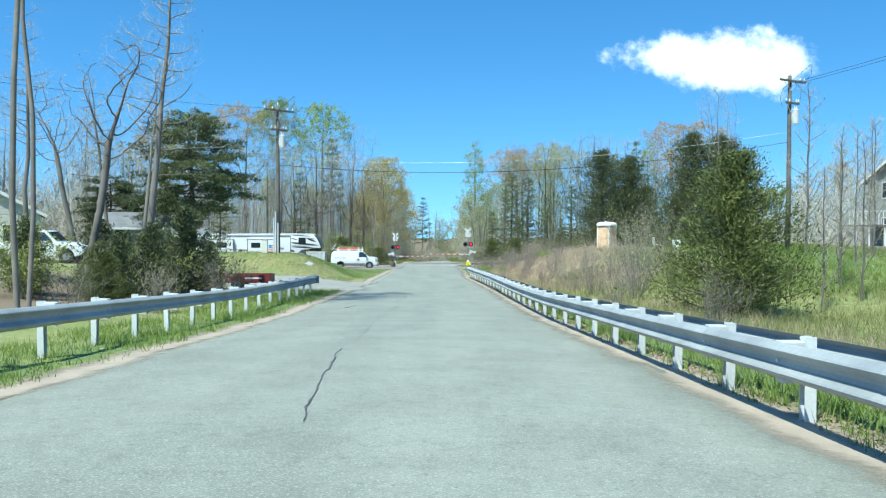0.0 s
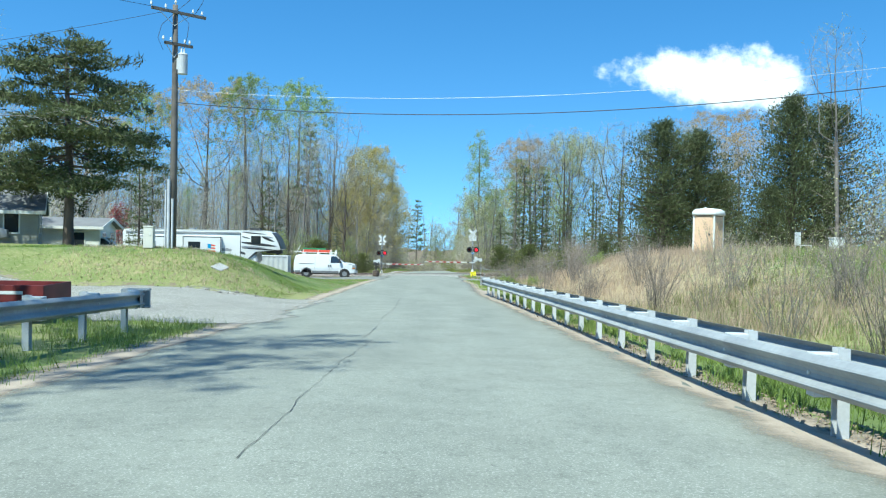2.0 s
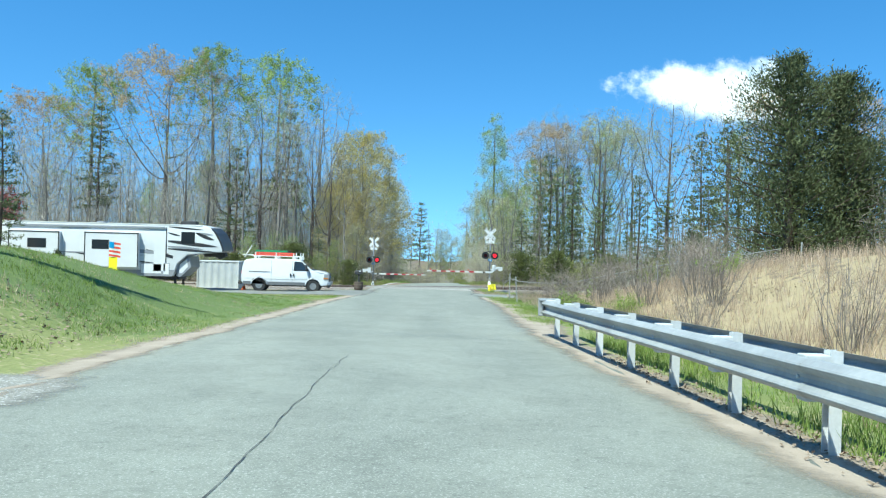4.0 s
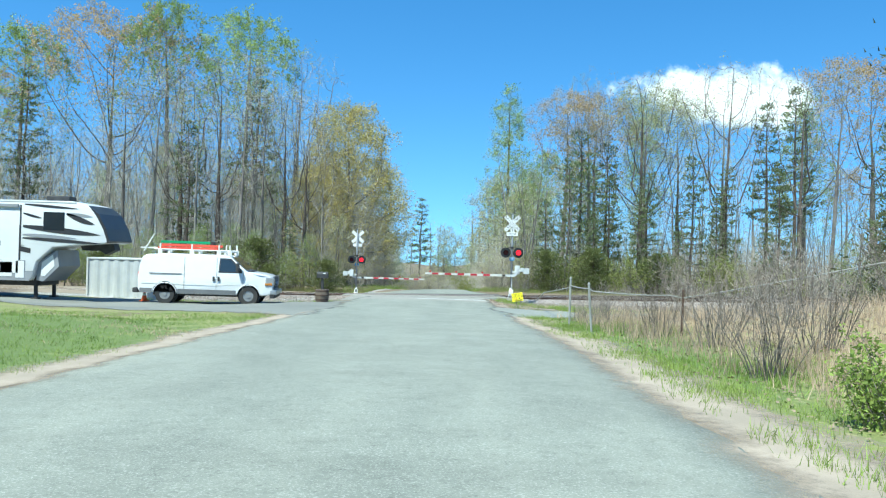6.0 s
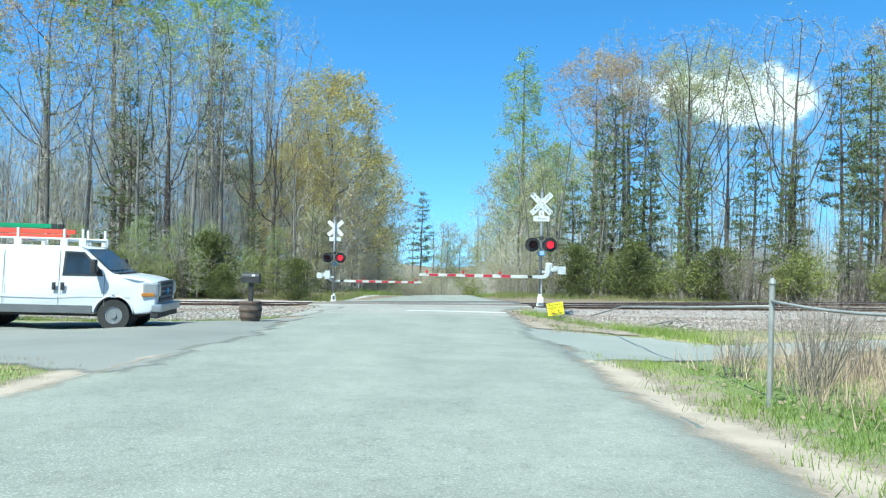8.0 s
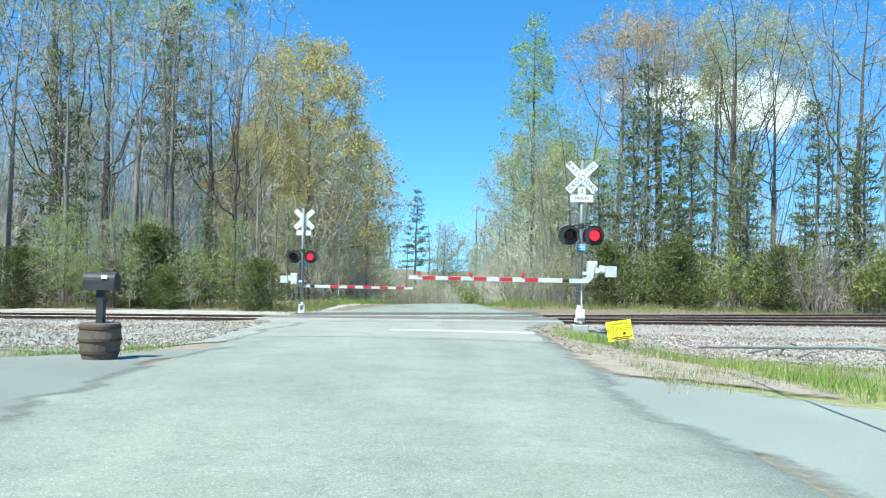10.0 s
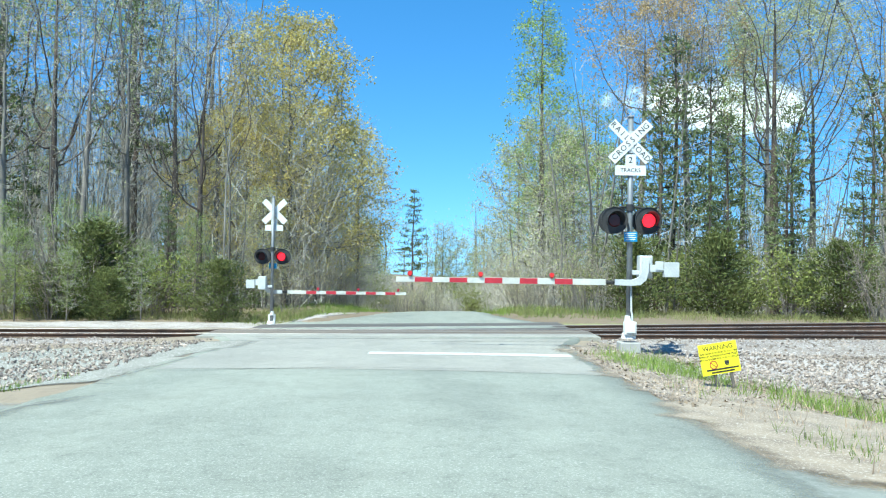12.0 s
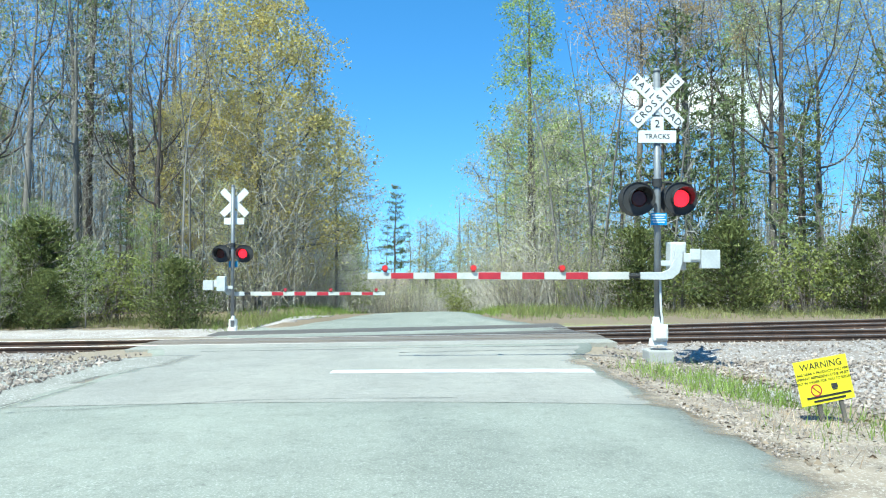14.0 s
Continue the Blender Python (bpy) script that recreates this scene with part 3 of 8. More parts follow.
masks = {
    "straw": np.maximum(blob(GX, GY, 9, 62, 6.5, 22) * smoothstep(3.5, 5.0, GX), 0.62 * smoothstep(3.6, 6, GX) * (1 - smoothstep(96, 103, GY)) * (0.45 + 0.55 * smoothstep(38, 50, GY))) + blob(GX, GY, -12.0, 56.6, 3.6, 1.6) * 0.4,
    "lush": np.maximum.reduce([blob(GX, GY, -9.5, 72, 6, 13), blob(GX, GY, -14, 62, 10, 4.5), 0.9 * blob(GX, GY, 18, 48, 9, 13), 0.7 * blob(GX, GY, 4.3, 82, 1.6, 14), 0.7 * blob(GX, GY, -5.4, 22, 1.5, 25), 0.75 * blob(GX, GY, 4.2, 20, 1.2, 40), 0.8 * blob(GX, GY, -10, 103, 7, 3)]),
    "soil": np.maximum.reduce([road_edge, blob(GX, GY, -14, 49, 12, 5), 0.8 * blob(GX, GY, 2.8, 88, 1.0, 9), smoothstep(99, 104, GY) * (1 - smoothstep(122.5, 124.5, GY))]),
    "litter": smoothstep(122.5, 125, GY) + smoothstep(-20, -36, GX + 7 * wave(GX, GY, 8.0, 1.0)) * (1 - blob(GX, GY, -24, 60, 12, 30)) + smoothstep(22, 38, GX + 7 * wave(GX, GY, 8.0, 2.0)) + 0.5 * smoothstep(0.2, 0.9, wave(GX, GY, 6.0, 3.0)) * (np.abs(GX) > 9) + blob(GX, GY, -15, 31, 7.5, 12),
}
for key, values in masks.items():
    ground_me.attributes.new(key, "FLOAT", "POINT").data.foreach_set("value", np.clip(values, 0, 1).astype(np.float32))
tagged(new("ground", ground_me), "uneven roadside ground with spring turf, straw and leaf litter", "ground", kind="structure")

# ---- road, shoulders, drives ----


def ribbon(name, ys, left, right, zfun, material, across=8, ragged=0.0, seed=0, drop=0.0):
    """A strip of surface between two edges, with ragged sides and a skirt that goes into the ground."""
    rng = np.random.RandomState(seed)
    ys = np.asarray(ys, float)
    el = left(ys) + ragged * (rng.rand(len(ys)) - 0.5) * 2
    er = right(ys) + ragged * (rng.rand(len(ys)) - 0.5) * 2
    t = np.linspace(0, 1, across + 1)
    X = el[:, None] * (1 - t) + er[:, None] * t
    Y = np.repeat(ys[:, None], across + 1, 1)
    Z = zfun(X, Y)
    if drop:
        X = np.concatenate([X[:, :1] - 0.05, X, X[:, -1:] + 0.05], 1)
        Y = np.concatenate([Y[:, :1], Y, Y[:, -1:]], 1)
        Z = np.concatenate([Z[:, :1] - drop, Z, Z[:, -1:] - drop], 1)
    ny, nx = X.shape
    idx = np.arange(nx * ny).reshape(ny, nx)
    faces = np.stack([idx[:-1, :-1], idx[:-1, 1:], idx[1:, 1:], idx[1:, :-1]], -1).reshape(-1, 4)
    me = bpy.data.meshes.new(name)
    me.from_pydata(np.stack([X, Y, Z], -1).reshape(-1, 3).tolist(), [], faces.tolist())
    me.materials.append(material)
    me.polygons.foreach_set("use_smooth", [True] * len(me.polygons))
    fade = np.repeat(np.minimum(1.0, 1.8 * np.minimum(np.linspace(0, 1, nx), np.linspace(1, 0, nx)))[None, :], ny, 0)
    me.attributes.new("fade", "FLOAT", "POINT").data.foreach_set("value", fade.ravel().astype(np.float32))
    return new(name, me)


def pavement_z(x, y):
    mid, half = (road_left(y) + road_right(y)) / 2, (road_right(y) - road_left(y)) / 2
    crown = 0.05 * (1 - ((x - mid) / half) ** 2) * (1 - smoothstep(108, 113, y) * (1 - smoothstep(124, 128, y)))
    return road_z(y) + crown + np.interp(y, [108, 115, 118, 120, 123, 127, 134, 150], [0, 0.008, 0.01, 0.02, 0.02, 0.035, 0.035, 0]) * (x + 0.8)


road = ribbon("road", np.r_[np.arange(-60, 150, 0.5), np.arange(150, 300, 3.0)], road_left, road_right, pavement_z, ASPHALT, 12, 0.07, 1, 0.12)
tagged(road, "worn pale grey two-lane asphalt road without centre line", "road", kind="structure")

apron_dirt = ribbon("shoulder", np.arange(104.5, 113, 0.35), lambda y: road_right(y) - 0.35 - 0.1 * wave(y, y, 1.4, 0.5), lambda y: road_right(y) + 1.0 + 0.3 * wave(y, y, 3.0, 3.0), lambda x, y: np.maximum(np.where(x < road_right(y), pavement_z(x, y) + 0.007, -99), land_z(x, y) + 0.03), DIRT_STREWN, 8, 0.1, 7)
tagged(apron_dirt, "brown dirt and leaf litter beside the asphalt edge", "shoulder", kind="structure")
for name, seed, lf, rf in (
    ("shoulder", 2, lambda y: road_left(y) - 0.85 - 0.2 * wave(y, y, 5.0, 1.0), lambda y: road_left(y) + 0.32 + 0.08 * wave(y, y, 2.2, 2.0)),
    ("shoulder", 3, lambda y: road_right(y) - 0.5 - 0.1 * wave(y, y, 2.0, 0.5), lambda y: road_right(y) + 0.8 + 0.15 * wave(y, y, 4.0, 3.0) + 0.7 * smoothstep(63, 67, y) * (1 - smoothstep(80, 86, y))),
):
    ob = ribbon(name, np.arange(-30, 91, 0.4), lf, rf, lambda x, y: np.maximum(np.where((x > road_left(y)) & (x < road_right(y)), pavement_z(x, y) + 0.006, -99), np.maximum(land_z(x, y) + 0.012, np.where((x > road_left(y) - 0.3) & (x < road_right(y) + 0.3), road_z(y) - 0.005, -99))), SAND_STREWN, 6, 0.12, seed)
    tagged(ob, "sandy dirt shoulder strewn along the asphalt edge", "shoulder", kind="structure")


def patch(name, outline, material, lift, label, seed=0, step=0.5, over_road=False, kind="structure"):
    """A ground patch inside an outline of (x, y) points, with a wavering edge, laid over the land."""
    pts = np.array(outline, float)
    x0, y0 = pts.min(0) - 0.6
    x1, y1 = pts.max(0) + 0.6
    xs, ys = np.arange(x0, x1 + step, step), np.arange(y0, y1 + step, step)
    X, Y = np.meshgrid(xs, ys)
    JX, JY = X + 0.35 * wave(X, Y, 1.3, seed), Y + 0.35 * wave(Y, X, 1.1, seed + 1)
    inside = np.zeros(X.shape, bool)
    for (ax, ay), (bx, by) in zip(pts, np.roll(pts, -1, 0)):
        cross = (ay > JY) != (by > JY)
        inside ^= cross & (JX < (bx - ax) * (JY - ay) / (by - ay + 1e-9) + ax)
    Z = land_z(X, Y) + lift
    if over_road:
        on = (X > road_left(Y)) & (X < road_right(Y))
        Z = np.where(on, pavement_z(X, Y) + 0.006, Z)
    ny, nx = X.shape
    idx = np.arange(nx * ny).reshape(ny, nx)
    keep = inside[:-1, :-1] & inside[:-1, 1:] & inside[1:, 1:] & inside[1:, :-1]
    faces = np.stack([idx[:-1, :-1], idx[:-1, 1:], idx[1:, 1:], idx[1:, :-1]], -1)[keep]
    depth = inside.astype(float)
    core = inside.copy()
    rounds = max(2, int(0.9 / step))
    for _ in range(rounds):
        core = core & np.roll(core, 1, 0) & np.roll(core, -1, 0) & np.roll(core, 1, 1) & np.roll(core, -1, 1)
        depth += core
    fade = np.clip((depth - 1) / rounds, 0, 1)
    used, inverse = np.unique(faces, return_inverse=True)
    me = bpy.data.meshes.new(name)
    me.from_pydata(np.stack([X, Y, Z], -1).reshape(-1, 3)[used].tolist(), [], inverse.reshape(-1, 4).tolist())
    me.materials.append(material)
    me.attributes.new("fade", "FLOAT", "POINT").data.foreach_set("value", fade.ravel()[used].astype(np.float32))
    me.polygons.foreach_set("use_smooth", [True] * len(me.polygons))
    return tagged(new(name, me), label, name.replace("_", " "), kind=kind)


patch("driveway", [(-3.6, 41.5), (-3.8, 54.5), (-7, 54.6), (-12, 54.2), (-20, 53.5), (-27, 51), (-27, 46), (-18, 45), (-12, 43), (-8, 41)], GRAVEL_STREWN, 0.018, "pale gravel driveway mouth beside the guardrail", 1, 0.25, True)
patch("driveway", [(-3.6, 86.5), (-4.0, 103.5), (-7, 102.6), (-12, 100.4), (-19, 100), (-26, 101), (-26, 92.5), (-14, 91.5), (-8, 89)], DRIVE_DARK, 0.018, "grey asphalt driveway where the van is parked", 2, 0.25, True)
patch("gravel_yard", [(1.9, 89.8), (3.0, 90.2), (4.8, 90.8), (9, 92.3), (16, 95), (34, 97), (34, 100.4), (16, 98.4), (9, 96.4), (6.2, 95.4), (5.2, 96.6), (4.2, 98.4), (3.0, 99.8), (1.9, 100.4)], ASPHALT_DRIVE, 0.02, "grey service track turning off beside the railway", 3, 0.25, True)
patch("dirt_verge", [(2.1, 99.0), (3.2, 98.6), (4.6, 96.8), (5.6, 96.4), (5.6, 100.6), (5.2, 104.2), (4.2, 107.0), (3.6, 110.5), (3.2, 113), (2.4, 113), (2.3, 107)], DIRT_STREWN, 0.03, "pale sandy dirt worn bare beside the crossing", 8, 0.25, True)
patch("gravel_verge", [(-4.2, 104), (-4.2, 113.5), (-8, 113), (-20, 112), (-34, 110.5), (-34, 106), (-18, 106.5), (-9, 104.8)], GRAVEL_STREWN, 0.018, "pale gravel bed beside the railway crossing", 4, 0.25, True)
patch("gravel_verge", [(2.6, 106.5), (2.8, 113.5), (6, 113.5), (30, 114), (30, 105), (12, 105), (6, 107.2)], BALLAST_STREWN, 0.018, "stony ballast slope beside the signal mast", 5, 0.25, True)
patch("gravel_verge", [(-4.9, 123.3), (-3.2, 126.0), (-2.9, 129.5), (-5.5, 130), (-9, 128), (-14, 127.5), (-30, 126.5), (-30, 123)], BALLAST_STREWN, 0.018, "pale gravel bed behind the far signal mast", 6, 0.45, True)

# cracks and seams in the asphalt


def crack(points, width, seed, sub=0.18, jitter=0.05):
    rng = np.random.RandomState(seed)
    p = np.array(points, float)
    s = np.r_[0, np.cumsum(np.hypot(*np.diff(p, axis=0).T))]
    t = np.arange(0, s[-1], sub)
    x, y = np.interp(t, s, p[:, 0]), np.interp(t, s, p[:, 1])
    walk_off = np.cumsum(rng.randn(len(t))) * jitter * 0.25
    d = np.stack([np.gradient(x), np.gradient(y)], -1)
    d /= np.linalg.norm(d, axis=1)[:, None]
    nrm = np.stack([-d[:, 1], d[:, 0]], -1)
    x, y = x + nrm[:, 0] * walk_off, y + nrm[:, 1] * walk_off
    w = width * (0.35 + rng.rand(len(t)))
    L, R = np.stack([x, y], -1) + nrm * w[:, None] / 2, np.stack([x, y], -1) - nrm * w[:, None] / 2
    P = np.concatenate([L, R])
    Z = pavement_z(P[:, 0], P[:, 1]) + 0.008
    k = len(t)
    g = Geo()
    g.add(np.c_[P, Z].tolist(), [(i, i + 1, k + i + 1, k + i) for i in range(k - 1)])
    return g


CRACKS = [
    ([(-1.08, 6.6), (-1.2, 9.2), (-1.43, 13.2)], 0.022), ([(-1.45, 14.4), (-1.6, 20.0), (-1.54, 24.0)], 0.006), ([(-1.53, 24.4), (-1.4, 27.3)], 0.02), ([(-1.42, 28.5), (-1.45, 32.0), (-1.4, 37.6)], 0.007), ([(-1.41, 37.6), (-1.38, 41.0)], 0.013), ([(-1.42, 43), (-1.33, 50.3), (-1.35, 57.0)], 0.008),
    ([(-4.4, 105.9), (-2.0, 106.5), (0.4, 106.6)], 0.018), ([(-4.6, 114.0), (-0.7, 114.45), (3.3, 114.75)], 0.06), ([(-0.5, 113.3), (1.0, 113.55), (3.3, 113.75)], 0.05), 
    ([(-3.3, 45), (-1.2, 45.6), (0.4, 45.3)], 0.014), ([(-3.8, 66), (-2.4, 66.5)], 0.018),
]
for n, (pts, wdt) in enumerate(CRACKS):
    tagged(new("road_crack", crack(pts, wdt, n).mesh("road_crack", CRACK)), "dark crack running through the worn asphalt", "crack", kind="structure")

# stop line
g = Geo()
for k in range(24):
    x0, x1 = -1.42 + k * 0.168, -1.42 + (k + 1) * 0.168
    yy = lambda x: 109.45 + 0.06 * x
    e = [0.02 * math.sin(k * 1.7), 0.02 * math.sin((k + 1) * 1.7)]
    q = [(x0, yy(x0) + e[0]), (x1, yy(x1) + e[1]), (x1, yy(x1) + 0.5 + e[1]), (x0, yy(x0) + 0.5 + e[0])]
    g.add([(a, b, float(pavement_z(a, b)) + 0.007) for a, b in q], [(0, 1, 2, 3)])
single("stop_line", g, PAINT_WHITE, "worn white stop line painted before the crossing", "road marking", "structure")

# ---- railway ----
RAIL_Y = (115.9, 117.335, 119.95, 121.385)
SKEW = 0.045
RAIL_TOP = -4.385


def rail_y(x, y0):
    return y0 + SKEW * x


def track_dz(x, y):
    w, x = smoothstep(117.4, 119.9, y), np.clip(x, -25, 25)
    return (1 - w) * (-0.015 + 0.008 * x) + w * (-0.235 + 0.02 * x)


PROFILE = [(-0.07, -0.17), (0.07, -0.17), (0.07, -0.155), (0.012, -0.135), (0.01, -0.05), (0.035, -0.04), (0.036, -0.006), (0.026, 0.0), (-0.026, 0.0), (-0.036, -0.006), (-0.035, -0.04), (-0.01, -0.05), (-0.012, -0.135), (-0.07, -0.155)]
HEAD = [(-0.034, -0.004), (0.034, -0.004), (0.026, 0.004), (-0.026, 0.004)]
tie_me = Geo().box((0, 0, 0), (0.22, 2.6, 0.17), bevel=0.012).mesh("tie", TIE_WOOD)
for a, b, lab in ((0, 1, "near"), (2, 3, "far")):
    track = thing("railway_track", (0, (RAIL_Y[a] + RAIL_Y[b]) / 2, RAIL_TOP), "straight railway track with shiny rail heads on stone ballast", "railway track", "tracks of the crossing")
    off = Vector((0, (RAIL_Y[a] + RAIL_Y[b]) / 2, RAIL_TOP))
    for k in (a, b):
        g = Geo()
        h = Geo()
        for x0, x1 in ((-220, -25), (-25, 25), (25, 220)):
            pa, pb = (Vector((x, rail_y(x, RAIL_Y[k]), RAIL_TOP + float(track_dz(x, RAIL_Y[k])))) - off for x in (x0, x1))
            g.extrude(PROFILE, pa, pb)
            h.extrude(HEAD, pa, pb)
        r = part("rail", g, RUST, track, "rusty steel rail")
        part("rail_head", h, STEEL_RAIL, r, "polished rail head")
    for j in range(-62, 74):
        x = j * 0.53
        if -6.0 < x < 4.0:
            continue
        t = new("tie", tie_me)
        t.parent = track
        t.matrix_basis = pose(x, SKEW * x, -0.25 + float(track_dz(x, off.y)), 0, 0, math.degrees(math.atan(SKEW)))

# ballast bed and its stones
bed_x = np.r_[np.linspace(-220, -40, 10), np.arange(-39, 45, 1.0), np.linspace(46, 220, 10)]
prof = [(112.9, -4.72), (113.9, -4.56), (114.9, -4.49), (117, -4.55), (118.6, -4.56), (120.5, -4.55), (122.6, -4.56), (123.7, -4.66), (124.6, -4.85)]
g = Geo()
rows_v = []
for x in bed_x:
    near_road = float(smoothstep(-7.5, -5.5, x) * (1 - smoothstep(3.2, 5.0, x)))
    rows_v += [(x, rail_y(x, y) + 0.06 * math.sin(x * 1.3 + y), z - 0.05 * near_road + float(track_dz(x, y))) for y, z in prof]
k = len(prof)
g.add(rows_v, [(i * k + j, (i + 1) * k + j, (i + 1) * k + j + 1, i * k + j + 1) for i in range(len(bed_x) - 1) for j in range(k - 1)])
single("ballast_bed", g, BALLAST_BED, "long bank of grey-brown crushed stone under the tracks", "ballast", "structure")


def stones(name, n, seed, place, size, material, label):
    """Loose angular stones, joined into one mesh."""
    rng = np.random.RandomState(seed)
    base = np.array([(1, 0, -0.1), (-0.6, 0.8, 0.1), (-0.5, -0.85, 0.0), (0.1, 0.1, 0.7), (0.0, -0.1, -0.65)], float)
    tri = [(0, 1, 3), (1, 2, 3), (2, 0, 3), (1, 0, 4), (2, 1, 4), (0, 2, 4)]
    P = place(rng, n)
    verts, faces = [], []
    for i, p in enumerate(P):
        s = size * (0.5 + rng.rand()) * (0.7 + 0.6 * rng.rand(3))
        a = rng.rand() * 6.28
        q = base * s * (0.75 + 0.5 * rng.rand(5, 1))
        q = np.c_[q[:, 0] * math.cos(a) - q[:, 1] * math.sin(a), q[:, 0] * math.sin(a) + q[:, 1] * math.cos(a), q[:, 2]]
        b = rng.rand() * 6.28
        q = np.c_[q[:, 0], q[:, 1] * math.cos(b) - q[:, 2] * math.sin(b), q[:, 1] * math.sin(b) + q[:, 2] * math.cos(b)]
        verts.append(q + p)
        faces += [(f[0] + 5 * i, f[1] + 5 * i, f[2] + 5 * i) for f in tri]
    me = bpy.data.meshes.new(name)
    me.from_pydata(np.concatenate(verts).tolist(), [], faces)
    me.materials.append(material)
    return tagged(new(name, me), label, "stones", kind="stuff")


def bed_place(rng, n):
    x = rng.uniform(-1, 1, n) ** 3 * 0 + rng.uniform(-26, 30, n)
    y = rng.uniform(112.9, 124.0, n)
    z = np.interp(y, [p[0] for p in prof], [p[1] for p in prof]) + 0.01 + track_dz(x, y)
    keep = ~((x > road_left(y) - 0.2) & (x < road_right(y) + 0.2))
    return np.c_[x, rail_y(x, y), z][keep]


stones("ballast_stones", 14000, 3, bed_place, 0.042, BALLAST, "crushed stone ballast heaped around the rails")


def slope_place(rng, n):
    x = np.r_[rng.uniform(3.6, 26, n * 2 // 3), rng.uniform(-20, -5.6, n // 3)]
    y = np.where(x > 0, rng.uniform(106.6, 113.6, len(x)), rng.uniform(106, 113.5, len(x)))
    keep = ~((x > 2.5) & (x < 5.2) & (y < 110))
    return np.c_[x, y, land_z(x, y) + 0.05][keep]


stones("ballast_stones", 16000, 4, slope_place, 0.038, BALLAST, "loose pale stones spread beside the crossing")


def edge_place(rng, n):
    y = rng.uniform(103.5, 112.5, n)
    x = road_right(y) + 0.05 + 1.7 * rng.rand(n) ** 1.6
    return np.c_[x, y, land_z(x, y) + 0.03]


stones("verge_pebbles", 2600, 6, edge_place, 0.017, BALLAST, "small loose pebbles in the dirt beside the road")
apron = ribbon("road_apron", np.arange(106.35, 115.0, 0.35), lambda y: road_left(y) + 0.25, lambda y: road_right(y) - 0.22, lambda x, y: pavement_z(x, y) + 0.004, ASPHALT_PALE, 12, 0.05, 9)
tagged(apron, "paler relaid asphalt strip before the railway crossing", "road patch", kind="structure")

# crossing surface: rubber and asphalt panels between the rails
for y0, y1, boards, mat in ((115.0, 115.83, 1, ASPHALT_PALE), (115.99, 117.25, 4, CROSSING_RUST), (117.42, 119.87, 3, CROSSING_DARK), (120.03, 121.30, 4, CROSSING_DARK), (121.47, 122.9, 2, CROSSING_DARK)):
    for c in range(boards):
        ya, yb = y0 + (y1 - y0) * c / boards, y0 + (y1 - y0) * (c + 1) / boards - (0.03 if c < boards - 1 else 0)
        drop = 0.012 * math.sin(5.0 * c + y0)
        v = [(x, rail_y(x, y), RAIL_TOP + drop * (boards > 1) + float(track_dz(x, y))) for x, y in ((-6.4, ya), (4.3, ya), (4.3, yb), (-6.4, yb))]
        v += [(px, py, pz - 0.16) for px, py, pz in v]
        g = Geo().add(v, [(0, 1, 2, 3), (0, 4, 5, 1), (1, 5, 6, 2), (2, 6, 7, 3), (3, 7, 4, 0)])
        single("crossing_panel", g, mat, "weathered brownish-grey crossing panel laid beside the rails", "crossing panel", "structure", group="panels of the crossing")

# ---- guardrails ----
W_PROFILE = [(0.0, 0.156), (0.02, 0.15), (0.07, 0.114), (0.083, 0.099), (0.074, 0.083), (0.012, 0.032), (0.003, 0.0), (0.012, -0.032), (0.07, -0.078), (0.083, -0.094), (0.074, -0.112), (0.02, -0.15), (0.0, -0.156)]
W_LOOP = W_PROFILE + [(u - 0.007, w) for u, w in W_PROFILE[::-1]]


